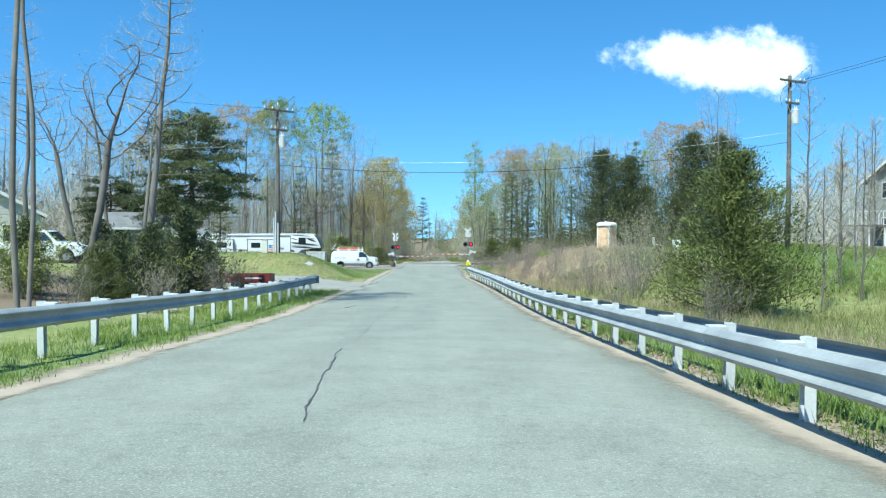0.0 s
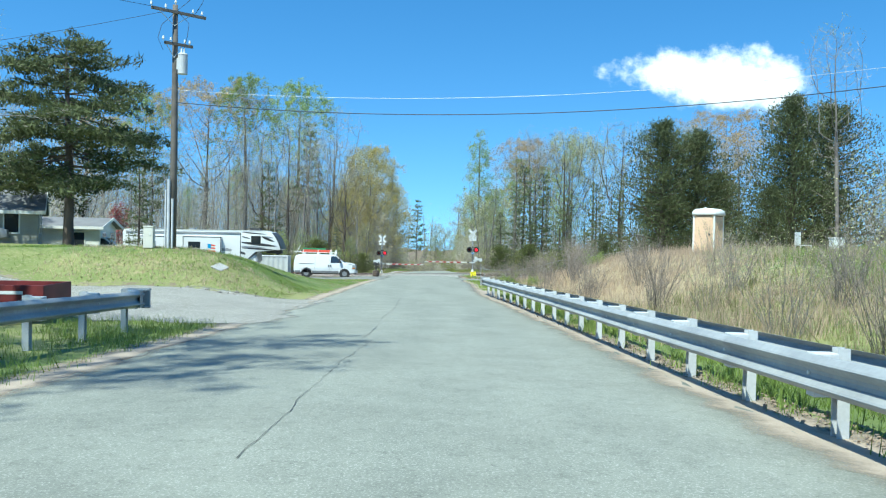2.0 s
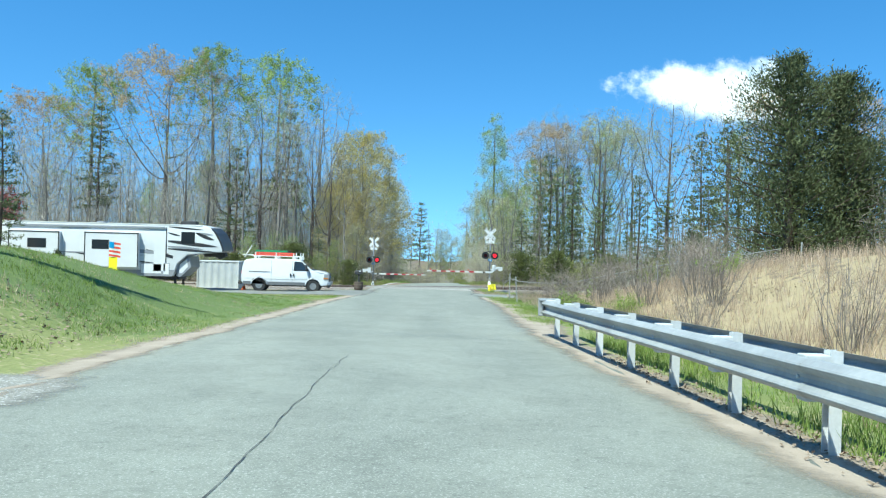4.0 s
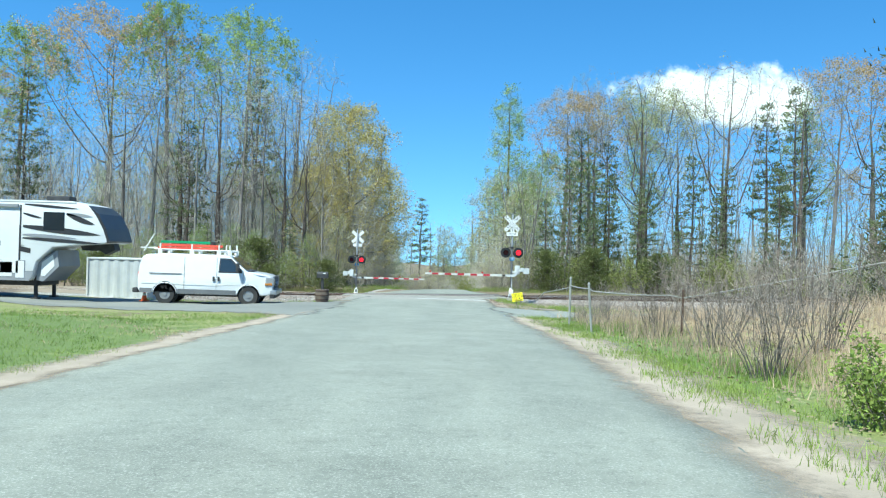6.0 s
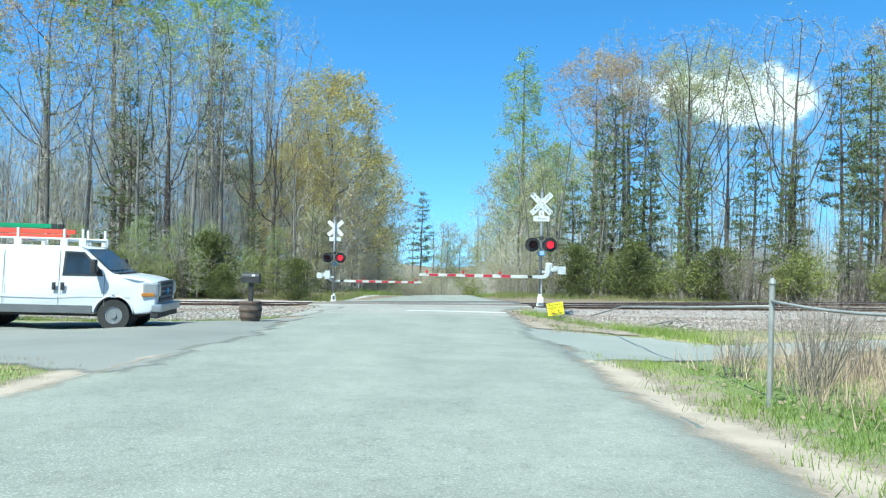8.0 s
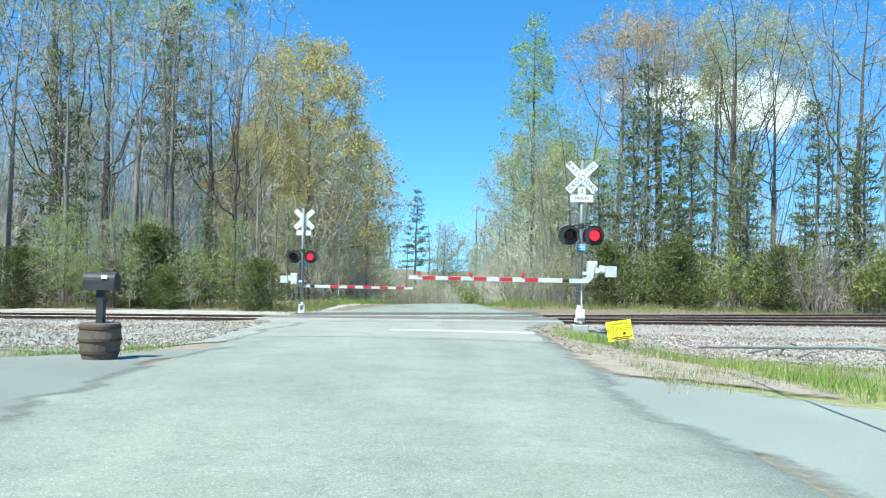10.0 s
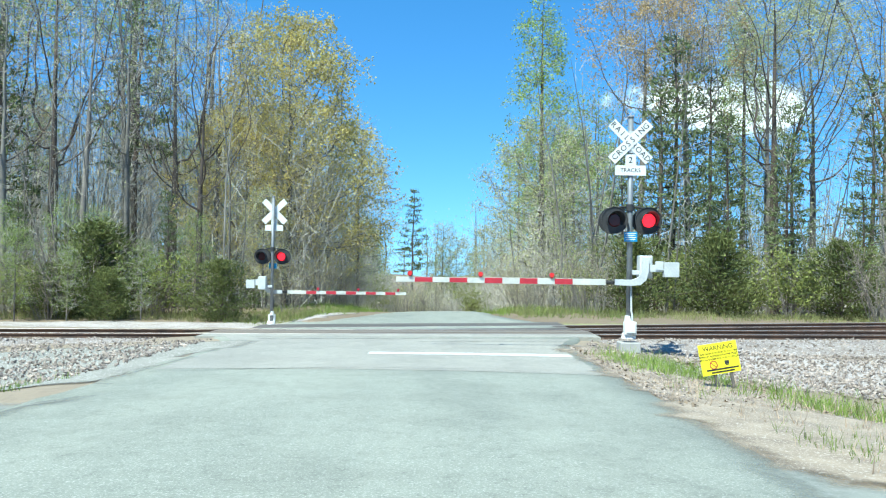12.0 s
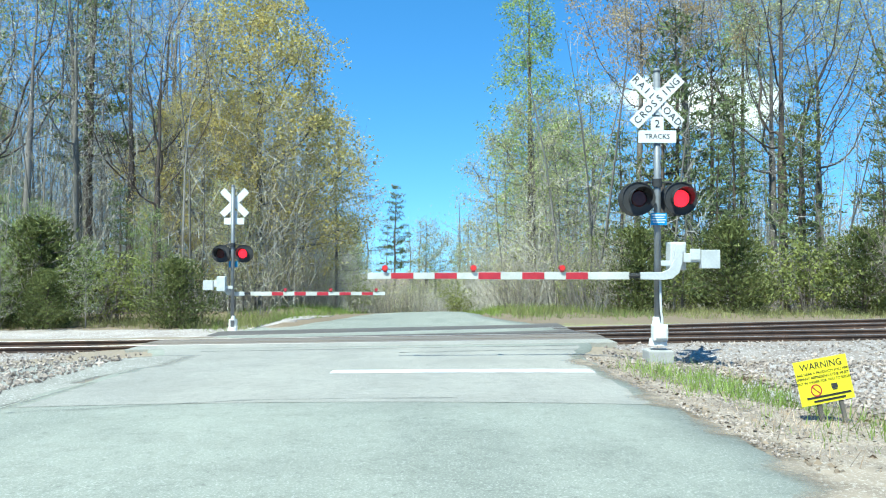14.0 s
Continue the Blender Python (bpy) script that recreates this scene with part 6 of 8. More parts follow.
# grey storage container behind the van
sh = thing("storage_container", (-15.9, 103.0, ground_at(-15.9, 103.0)), "grey corrugated steel storage container behind the camper", "container")
part("base_frame", Geo().box((0, 0, 0.08), (3.0, 1.9, 0.16)), GALV_DULL, sh)
part("roof", Geo().box((0, 0, 2.02), (3.0, 1.9, 0.08), bevel=0.01), GALV_DULL, sh)
g = Geo()
prof_c = []
for i in range(25):
    prof_c.append((-1.46 + 2.92 * i / 24, -0.93 + (0.035 if i % 4 in (1, 2) else 0.0)))
k = len(prof_c)
g.add([(x, y, z) for z in (0.1, 2.0) for x, y in prof_c] , [(i, i + 1, k + i + 1, k + i) for i in range(k - 1)])
part("front_wall", g, CORRUGATED, sh, "corrugated grey sheet")
part("side_wall", Geo().box((-1.46, 0, 1.05), (0.05, 1.84, 1.9)).box((1.46, 0, 1.05), (0.05, 1.84, 1.9)).box((0, 0.92, 1.05), (2.92, 0.05, 1.9)), CORRUGATED, sh)
for x in (-1.46, 1.46):
    part("corner_post", Geo().box((x, -0.93, 1.05), (0.08, 0.08, 1.96)), GALV_DULL, sh)

# dark red trailer by the guardrail's end
tr = thing("utility_trailer", (-10.3, 40.9, ground_at(-10.3, 40.9)), "low dark red utility trailer parked behind the guardrail", "trailer", turn=4)
bed = part("bed", Geo().box((0, 0, 0.42), (3.7, 1.5, 0.08)), DARK_RED, tr)
for y in (-0.75, 0.75):
    part("side_board", Geo().box((0, y, 0.6), (3.7, 0.05, 0.36), bevel=0.01), DARK_RED, tr, "dark red side board")
for x in (-1.83, 1.83):
    part("tail_board", Geo().box((x, 0, 0.6), (0.05, 1.5, 0.36), bevel=0.01), DARK_RED, tr)
part("text_bar", Geo().box((1.0, -0.779, 0.62), (0.85, 0.006, 0.07)), SIGN_WHITE, tr, "unreadable white lettering")
for y in (-0.8, 0.8):
    wheel(tr, 0.2, y, 0.3, 0.18, -1 if y < 0 else 1)
part("tow_bar", Geo().box((-2.3, 0, 0.4), (1.1, 0.08, 0.08)), BLACK_PAINT, tr)
part("jack_leg", Geo().box((-2.5, 0, 0.2), (0.06, 0.06, 0.42)), BLACK_PAINT, tr)

# a pale slab on the mound and stones at its foot
slope_x, slope_y = ((ground_at(-9.2 + dx, 57.3 + dy) - ground_at(-9.2 - dx, 57.3 - dy)) / 0.8 for dx, dy in ((0.4, 0), (0, 0.4)))
tilt = Vector((-slope_x, -slope_y, 1)).to_track_quat("Z", "Y").to_matrix().to_4x4()
single("stone_slab", Geo().box((0, 0, 0), (0.9, 0.5, 0.07), m=Matrix.Translation(rest(-9.2, 57.3, -0.005)) @ tilt @ pose(0, 0, 0, 0, 0, 20), bevel=0.03), CONCRETE, "pale flat concrete slab lying on the grassy mound", "slab")
rock_rng = random.Random(12)
for x, y, r in ((-6.9, 53.8, 0.1), (-7.7, 54.2, 0.12), (-8.2, 53.6, 0.13), (-5.9, 54.1, 0.08), (-8.8, 54.0, 0.11)):
    bm = bmesh.new()
    bmesh.ops.create_icosphere(bm, subdivisions=2, radius=r)
    for q in bm.verts:
        q.co *= 0.75 + 0.5 * noise.noise(q.co * 4.0 + Vector((x, y, 0))) + 0.2 * rock_rng.random()
        q.co.z *= 0.65
    single("rock", Geo().take(bm, pose(x, y, ground_at(x, y) + r * 0.12, 0, 0, 40 * x)), ROCK, "grey rough stone at the foot of the mound", "stone", group="stones at the mound")

# garden flag beside the camper
fl = thing("garden_flag", rest(-19.2, 91.0), "striped garden flag with a yellow banner on a pole", "flag")
part("staff", Geo().cyl((0, 0, 0), (0, 0, 2.6), 0.02, 0.015, 8), GALV_DULL, fl)
for i in range(7):
    g = Geo()
    z = 2.5 - i * 0.12
    g.add([(0.02 + 0.13 * j, -0.02 - 0.05 * math.sin(j * 1.1), zz - 0.02 * j) for zz in (z, z - 0.12) for j in range(6)], [(j, j + 1, 7 + j, 6 + j) for j in range(5)])
    part("stripe", g, RED_PLASTIC if i % 2 == 0 else SIGN_WHITE, fl)
part("canton", Geo().add([(0.02 + 0.1 * j, -0.03 - 0.05 * math.sin(j * 0.85), zz - 0.016 * j) for zz in (2.505, 2.14) for j in range(4)], [(j, j + 1, 5 + j, 4 + j) for j in range(3)]), SIGN_BLUE, fl)
part("banner", Geo().box((0.25, 0, 1.2), (0.5, 0.01, 0.8)), SIGN_YELLOW, fl, "yellow banner")

# ---- fence ----
fence = thing("wire_fence", (0, 0, 0), "old leaning chain-link fence with a sagging top rail", "fence")
posts = [(3.62, 85.6, 1.35, 0.5, FENCE_GREY), (3.78, 83.1, 1.2, -4.5, FENCE_GREY), (5.64, 81.7, 1.05, 1.0, RUST), (9.4, 78.9, 1.1, -2.0, FENCE_GREY), (14.0, 75.5, 1.1, 1.5, FENCE_GREY)]
for x, y, h, lean, mat in posts:
    g = Geo().cyl((0, 0, -0.3), (0, 0, h), 0.03, 0.03, 10).cyl((0, 0, h), (0, 0, h + 0.06), 0.042, 0.02, 10)
    g.v = [tuple(pose(x, y, ground_at(x, y), 0, lean, 0) @ Vector(q)) for q in g.v]
    part("post", g, mat, fence, "leaning pipe post")
top_line = []
for (x0, y0, h0, *_), (x1, y1, h1, *_) in zip(posts, posts[1:]):
    z0, z1 = ground_at(x0, y0) + h0 * 0.86, ground_at(x1, y1) + h1 * 0.92
    top_line += [(x0 + (x1 - x0) * q, y0 + (y1 - y0) * q, z0 + (z1 - z0) * q - 0.14 * q * (1 - q)) for q in np.linspace(0, 1, 9)[:-1]]
part("top_rail", Geo().tube(top_line, [0.015] * len(top_line), 8), FENCE_GREY, fence, "sagging grey top rail", True)
fallen = [(3.62, 85.6, ground_at(3.62, 85.6) + 1.1), (3.8, 89.5, -2.68), (4.1, 95.0, -3.02), (4.6, 101.5, -3.72)]
part("top_rail", Geo().tube(fallen, [0.018] * 4, 8), FENCE_GREY, fence, "loose end of the top rail", True)
# woven wire between the posts
line_p = np.array(top_line)
run = np.r_[0, np.cumsum(np.hypot(*np.diff(line_p[:, :2], axis=0).T))]
at_run = lambda q: np.array([np.interp(q, run, line_p[:, k]) for k in range(3)])
mesh_wires = Geo()
for q in np.arange(5.5, run[-1], 0.075):
    for lean in (-0.85, 0.85):
        a0, b0 = at_run(np.clip(q, 0, run[-1])), at_run(np.clip(q + lean, 0, run[-1]))
        b0[2] = ground_at(b0[0], b0[1]) + 0.04
        mesh_wires.tube([a0, b0], [0.0017, 0.0017], 3, False)
part("chain_link", mesh_wires, FENCE_GREY, fence, "woven diamond wire mesh")

# ---- houses ----


def house(name, at, turn, w, d, eave, ridge, label, wall_mat, storeys, porch=False):
    """A gabled house, its ridge along its local x; front to -y."""
    h = thing(name, at, label, "house", turn=turn)
    outline = [(-d / 2, -0.3), (d / 2, -0.3), (d / 2, eave), (0, ridge), (-d / 2, eave)]
    g = Geo().slab(outline, -w / 2, w / 2)
    g.v = [(y, x, z) for x, y, z in g.v]
    wall = part("wall", g, wall_mat, h, "horizontal lap siding")
    n = int(eave / 0.2)
    lap = Geo()
    for i in range(n):
        z = 0.1 + 0.2 * i
        for sy in (-1, 1):
            lap.box((0, sy * (d / 2 + 0.012), z), (w, 0.024, 0.17))
        for sx in (-1, 1):
            lap.box((sx * (w / 2 + 0.012), 0, z), (0.024, d, 0.17))
    k = int((ridge - eave) / 0.2)
    for i in range(k):
        z = eave + 0.1 + 0.2 * i
        half = d / 2 * (ridge - z - 0.1) / (ridge - eave)
        for sx in (-1, 1):
            if half > 0.1:
                lap.box((sx * (w / 2 + 0.012), 0, z), (0.024, 2 * half, 0.17))
    part("siding", lap, wall_mat, wall)
    run, rise = d / 2 + 0.45, (ridge - eave) / (d / 2) * (d / 2 + 0.45)
    for sy in (-1, 1):
        v = [(-w / 2 - 0.4, 0, ridge + 0.03), (w / 2 + 0.4, 0, ridge + 0.03), (w / 2 + 0.4, sy * run, ridge + 0.03 - rise), (-w / 2 - 0.4, sy * run, ridge + 0.03 - rise)]
        v += [(x, y, z + 0.14) for x, y, z in v]
        roof = part("roof", Geo().add(v, [(0, 1, 2, 3), (4, 5, 6, 7), (0, 1, 5, 4), (1, 2, 6, 5), (2, 3, 7, 6), (3, 0, 4, 7)]), SHINGLE, h, "grey shingle roof")
        part("fascia", Geo().box((0, sy * run, ridge - rise + 0.1), (w + 0.84, 0.04, 0.2)), WHITE_PLASTIC, roof, "white fascia board")
    for sx in (-1, 1):
        for sy in (-1, 1):
            ln = math.hypot(run, rise)
            part("barge_board", Geo().box((0, 0, 0), (0.04, ln, 0.22), m=pose(sx * (w / 2 + 0.41), sy * run / 2, ridge - rise / 2 + 0.1, sy * -math.degrees(math.atan2(rise, run)), 0, 0)), WHITE_PLASTIC, h)
    for s in range(storeys):
        for x in np.linspace(-w / 2 + 1.4, w / 2 - 1.4, max(2, int(w / 3))):
            for sy in (-1, 1):
                win = part("window", Geo().box((x, sy * (d / 2 + 0.02), 1.5 + 2.7 * s), (0.9, 0.1, 1.3)), WHITE_PLASTIC, wall, "white framed window")
                part("pane", Geo().box((x, sy * (d / 2 + 0.06), 1.5 + 2.7 * s), (0.74, 0.04, 1.14)), GLASS, win)
        for sx in (-1, 1):
            for y in (-d / 4, d / 4):
                win = part("window", Geo().box((sx * (w / 2 + 0.02), y, 1.5 + 2.7 * s), (0.1, 0.9, 1.3)), WHITE_PLASTIC, wall, "white framed window")
                part("pane", Geo().box((sx * (w / 2 + 0.06), y, 1.5 + 2.7 * s), (0.04, 0.74, 1.14)), GLASS, win)
    if porch:
        deck = part("porch_deck", Geo().box((-w / 2 - 1.5, 0, 1.5), (3.0, d * 0.8, 0.14)), POLE_WOOD, h, "timber porch deck")
        for y in np.linspace(-d * 0.38, d * 0.38, 5):
            part("porch_post", Geo().box((-w / 2 - 2.9, y, 0.6), (0.14, 0.14, 2.0)), WHITE_PLASTIC, deck)
        for y in np.linspace(-d * 0.38, d * 0.38, 15):
            part("baluster", Geo().box((-w / 2 - 2.9, y, 2.05), (0.05, 0.05, 0.95)), WHITE_PLASTIC, deck)
        part("hand_rail", Geo().box((-w / 2 - 2.9, 0, 2.55), (0.09, d * 0.8, 0.07)), WHITE_PLASTIC, deck)
    return h


house("house", rest(-36.2, 63.5), 117, 11.0, 8.4, 2.9, 5.3, "pale sided one-storey house among bare trees", SIDING, 1)
# the garage takes the darker siding to stand for shade from the trees
house("garage", rest(-27.6, 73.0), 24, 5.6, 6.0, 2.2, 3.4, "low garage with the trees' shade put into its grey siding", SIDING_GREY, 1)
house("house", (38.8, 59.0, ground_at(33, 58)), 8, 9.0, 8.5, 4.9, 7.2, "weathered grey two-storey house with timber porch", SIDING_GREY, 2, True)
house("mobile_home", (-28.0, 82.5, ground_at(-28.0, 82.5)), 4, 7.5, 3.6, 2.45, 3.0, "small white mobile home beyond the mound", WHITE_PLASTIC, 1)

# ---- trees and shrubs ----


class Wood:
    """Fast collector of tapered limbs, of thin twigs and of small leaves."""

    def __init__(self):
        self.geo, self.lv, self.leaf_count, self.tw = Geo(), [], 0, []

    def stick(self, path, r0, r1, sides):
        n = len(path)
        self.geo.tube(path, [r0 + (r1 - r0) * i / (n - 1) for i in range(n)], sides, False)

    def twigs(self, rng, a, b, width):
        """Tapering twigs from points a to points b."""
        a, b = np.asarray(a, float).reshape(-1, 3), np.asarray(b, float).reshape(-1, 3)
        side = np.cross(b - a, rng.randn(len(a), 3))
        side *= (width / 2) / (np.linalg.norm(side, axis=1)[:, None] + 1e-9)
        self.tw.append(np.stack([a - side, a + side, b], 1).reshape(-1, 3))

    def leaves(self, rng, centres, size, narrow=0.75, flat=0.0, outward=None):
        c = np.asarray(centres, float)
        n = len(c)
        if n == 0:
            return
        u = rng.randn(n, 3)
        if outward is not None:
            u = 0.55 * u + outward
        u[:, 2] *= 1 - flat
        u /= np.linalg.norm(u, axis=1)[:, None] + 1e-9
        w = np.cross(u, rng.randn(n, 3))
        w /= np.linalg.norm(w, axis=1)[:, None] + 1e-9
        s = (size * (0.6 + 0.8 * rng.rand(n)))[:, None]
        a, b = u * s, w * s * narrow
        self.lv.append(np.stack([c - a * 0.5 - b * 0.5, c - a * 0.5 + b * 0.5, c + a * 0.6], 1).reshape(-1, 3))
        self.leaf_count += n

    def leaf_mesh(self, name, mat):
        v = np.concatenate(self.lv) if self.lv else np.zeros((0, 3))
        me = bpy.data.meshes.new(name)
        me.from_pydata(v.tolist(), [], np.arange(len(v)).reshape(-1, 3).tolist())
        me.materials.append(mat)
        return me

    def limb_mesh(self, name, mat, twig=None):
        v, f = np.array(self.geo.v).reshape(-1, 3), list(self.geo.f)
        if self.tw:
            t = np.concatenate(self.tw)
            f += (np.arange(len(t)).reshape(-1, 3) + len(v)).tolist()
            v = np.concatenate([v, t])
        me = bpy.data.meshes.new(name)
        me.from_pydata(v.tolist(), [], f)
        me.materials.append(mat)
        me.materials.append(twig or TWIG)
        n_limb = len(self.geo.f)
        me.polygons.foreach_set("material_index", [0] * n_limb + [1] * (len(f) - n_limb))
        me.polygons.foreach_set("use_smooth", [True] * len(me.polygons))
        return me


def unit(v):
    return v / (np.linalg.norm(v) + 1e-9)


def limb_path(rng, start, d, length, lift, n=4, wob=0.12):
    p, out = np.array(start, float), [np.array(start, float)]
    d = unit(d)
    for i in range(n):
        d = unit(d + np.array([0, 0, lift]) + wob * rng.randn(3))
        p = p + d * length / n
        out.append(p.copy())
    return out, d


def broadleaf(seed, H, r0, cs, n_limb, spread, leaf_n, leaf_size, n_twig=11, rise=0.75, bark_sides=7, twig_r=0.014, lean=0.0, sub=4):
    """A leafing or bare broadleaf tree: trunk, limbs, twigs and sparse small leaves."""
    rng = np.random.RandomState(seed)
    w = Wood()
    ts = np.linspace(0, 1, 8)
    wand = np.cumsum(rng.randn(8, 2) * H * 0.008, 0)
    trunk = np.c_[wand + np.outer(ts, [lean * H, 0]), ts * H]
    w.geo.tube(trunk, [r0 * 1.35] + [r0 * (1 - t) ** 0.85 + 0.018 for t in ts[1:]], bark_sides, False)
    tips = []
    for i in range(n_limb):
        t = cs + (0.985 - cs) * ((i + rng.rand()) / n_limb) ** 0.9
        p = np.array([np.interp(t, ts, trunk[:, k]) for k in range(3)])
        az = i * 2.4 + rng.rand() * 1.2
        up = rise * (0.6 + 0.8 * rng.rand())
        length = H * spread * (1 - 0.72 * (t - cs) / (1 - cs)) * (0.55 + 0.6 * rng.rand())
        path, d = limb_path(rng, p, np.array([math.cos(az), math.sin(az), up]), length, 0.06)
        rr = max(0.016, r0 * 0.34 * (1 - t) + 0.014)
        w.stick(path, rr, 0.011, 3)
        for j in range(n_twig):
            s = 0.25 + 0.75 * (j + rng.rand()) / n_twig
            q = path[min(3, int(s * 4))] + (path[min(4, int(s * 4) + 1)] - path[min(3, int(s * 4))]) * (s * 4 % 1)
            td = unit(d + 0.9 * rng.randn(3) + np.array([0, 0, 0.35]))
            tl = length * (0.2 + 0.2 * rng.rand()) + 0.25
            e = q + td * tl + np.array([0, 0, 0.1 * tl])
            w.twigs(rng, q, e, twig_r * 2)
            tips += [e, (q + e) / 2]
            k = rng.rand(sub, 1)
            f0 = q + (e - q) * (0.25 + 0.7 * k)
            f1 = f0 + (td + 0.85 * rng.randn(sub, 3)) * tl * (0.25 + 0.3 * rng.rand(sub, 1))
            w.twigs(rng, f0, f1, twig_r * 1.3)
            tips += list(f1)
    if leaf_n:
        tips = np.array(tips)
        bunch = tips[rng.randint(0, len(tips), leaf_n)]
        w.leaves(rng, bunch + rng.randn(leaf_n, 3) * 0.16 * (leaf_size / 0.16), leaf_size)
    return w


CROWNS = {
    "vase": ([0, 0.25, 0.55, 0.85, 1], [0.15, 0.5, 0.9, 1.0, 0.5]),
    "round": ([0, 0.15, 0.45, 0.8, 1], [0.5, 0.85, 1.0, 0.82, 0.3]),
    "spire": ([0, 0.25, 0.6, 1], [0.7, 1.0, 0.75, 0.15]),
}


def grown(seed, H, r0, bole, width, crown, leaf_n, leaf_size, n_pts=420, leader=0.5, lean=0.0, low=0.3, clump=0.2, bunch=7, twig_n=2, twig_r=0.011, crook=0.006):
    """A broadleaf tree that branches into the room of its crown; its wood thins from the trunk to the twigs that carry the leaves."""
    rng = np.random.RandomState(seed)
    w = Wood()
    step, z0 = H / 42.0, H * bole
    u = rng.rand(n_pts) ** 0.8
    az = rng.rand(n_pts) * 2 * np.pi
    lobe = 1 + 0.22 * np.sin(2 * az + seed + 3 * u) + 0.16 * np.sin(3 * az + 2.1 * seed + 9 * u)
    rad = width / 2 * np.interp(u, *CROWNS[crown]) * lobe * np.sqrt(rng.rand(n_pts)) ** 0.8
    pts = np.c_[rad * np.cos(az) + lean * H * (bole + u * (1 - bole)), rad * np.sin(az), z0 + u * (H - z0)]
    top = z0 + leader * (H - z0)
    n0 = int(top / step) + 1
    wand = np.cumsum(np.cumsum(rng.randn(n0, 2), 0) * crook * 0.12 + rng.randn(n0, 2) * crook, 0) * step
    zz = np.linspace(-0.2, top, n0)
    P = [np.array([wand[i, 0] + lean * zz[i], wand[i, 1], zz[i]]) for i in range(n0)]
    parent, kids = [max(0, i - 1) for i in range(n0)], [1] * n0
    near = np.zeros(n_pts, int)
    dist = np.full(n_pts, 1e9)

    def meet(first):
        d = np.linalg.norm(pts[:, None] - np.array(P[first:])[None], axis=2)
        j = d.argmin(1)
        dd = d[np.arange(len(pts)), j]
        closer = dd < dist
        near[closer], dist[closer] = j[closer] + first, dd[closer]

    free = int(n0 * bole * H / top * 0.85)
    meet(free)
    for turn in range(70):
        keep = dist > 1.5 * step
        pts, near, dist = pts[keep], near[keep], dist[keep]
        if len(pts) == 0:
            break
        first = len(P)
        pull = {}
        for q, k in zip(pts, near):
            pull.setdefault(int(k), []).append(q)
        for k, qs in pull.items():
            if kids[k] > 3:
                continue
            d = unit(sum(unit(q - P[k]) for q in qs) + np.array([0, 0, 0.35]) + 0.35 * rng.randn(3))
            P.append(P[k] + d * step)
            parent.append(k), kids.append(0)
            kids[k] += 1
        if len(P) == first:
            break
        meet(first)
    P, parent = np.array(P), np.array(parent)
    n = len(P)
    load = np.zeros(n)
    for i in range(n - 1, 0, -1):
        load[i] = max(load[i], 1.0)
        load[parent[i]] += load[i]
    load[0] = load[1]
    tip = 0.013
    r = tip * load ** (math.log(r0 / tip) / math.log(load[0]))
    r[0] *= 1.45
    r[1] *= 1.15
    d = P - P[parent]
    d[0] = (0, 0, 1)
    d /= np.linalg.norm(d, axis=1)[:, None] + 1e-9
    main = np.zeros(n, int)
    for i in range(1, n):
        if load[i] >= load[main[parent[i]]] or main[parent[i]] == 0:
            main[parent[i]] = i
    for thick in (True, False):
        ids = np.array([i for i in range(1, n) if (r[i] > 0.06) == thick])
        if len(ids) == 0:
            continue
        sides = 7 if thick else 3
        p = parent[ids]
        carry = main[p] == ids
        d_in = np.where(carry[:, None], d[p], d[ids])
        r_in = np.where(carry, r[p], np.minimum(r[p], r[ids] * 1.3))
        a = np.arange(sides) * 2 * np.pi / sides
        rings = []
        for c, dd, rr in ((P[p], d_in, r_in), (P[ids], d[ids], r[ids])):
            e = np.cross(dd, (0.31, 0.94, 0.12))
            e /= np.linalg.norm(e, axis=1)[:, None] + 1e-9
            f = np.cross(dd, e)
            rings.append(c[:, None] + rr[:, None, None] * (np.cos(a)[None, :, None] * e[:, None] + np.sin(a)[None, :, None] * f[:, None]))
        o = (np.arange(len(ids)) * 2 * sides)[:, None]
        j = np.arange(sides)
        quads = np.stack([o + j, o + (j + 1) % sides, o + sides + (j + 1) % sides, o + sides + j], -1).reshape(-1, 4)
        w.geo.add(np.concatenate(rings, 1).reshape(-1, 3).tolist(), quads.tolist())
    thin = np.where((r < 0.035) & (np.arange(n) > n0))[0]
    q = np.repeat(P[thin], twig_n, 0) + np.repeat(d[thin], twig_n, 0) * step * (rng.rand(len(thin) * twig_n, 1) - 0.5)
    td = np.repeat(d[thin], twig_n, 0) + 0.8 * rng.randn(len(q), 3) + np.array([0, 0, 0.25])
    td /= np.linalg.norm(td, axis=1)[:, None]
    e = q + td * step * (0.9 + 0.9 * rng.rand(len(q), 1))
    w.twigs(rng, q, e, twig_r * 2)
    f0 = np.repeat(q + (e - q) * 0.4, 2, 0)
    f1 = f0 + (np.repeat(td, 2, 0) + 0.8 * rng.randn(len(f0), 3)) * step * (0.4 + 0.5 * rng.rand(len(f0), 1))
    w.twigs(rng, f0, f1, twig_r * 1.5)
    if leaf_n:
        t = np.concatenate([e, f1])
        lift = np.clip((t[:, 2] - z0) / (H - z0), 0, 1)
        chance = low * 0.6 + (1 - low) * lift ** 2.6
        c = t[rng.choice(len(t), leaf_n // bunch, p=chance / chance.sum())]
        c = np.repeat(c, bunch, 0)
        w.leaves(rng, c + rng.randn(len(c), 3) * clump, leaf_size)
    return w


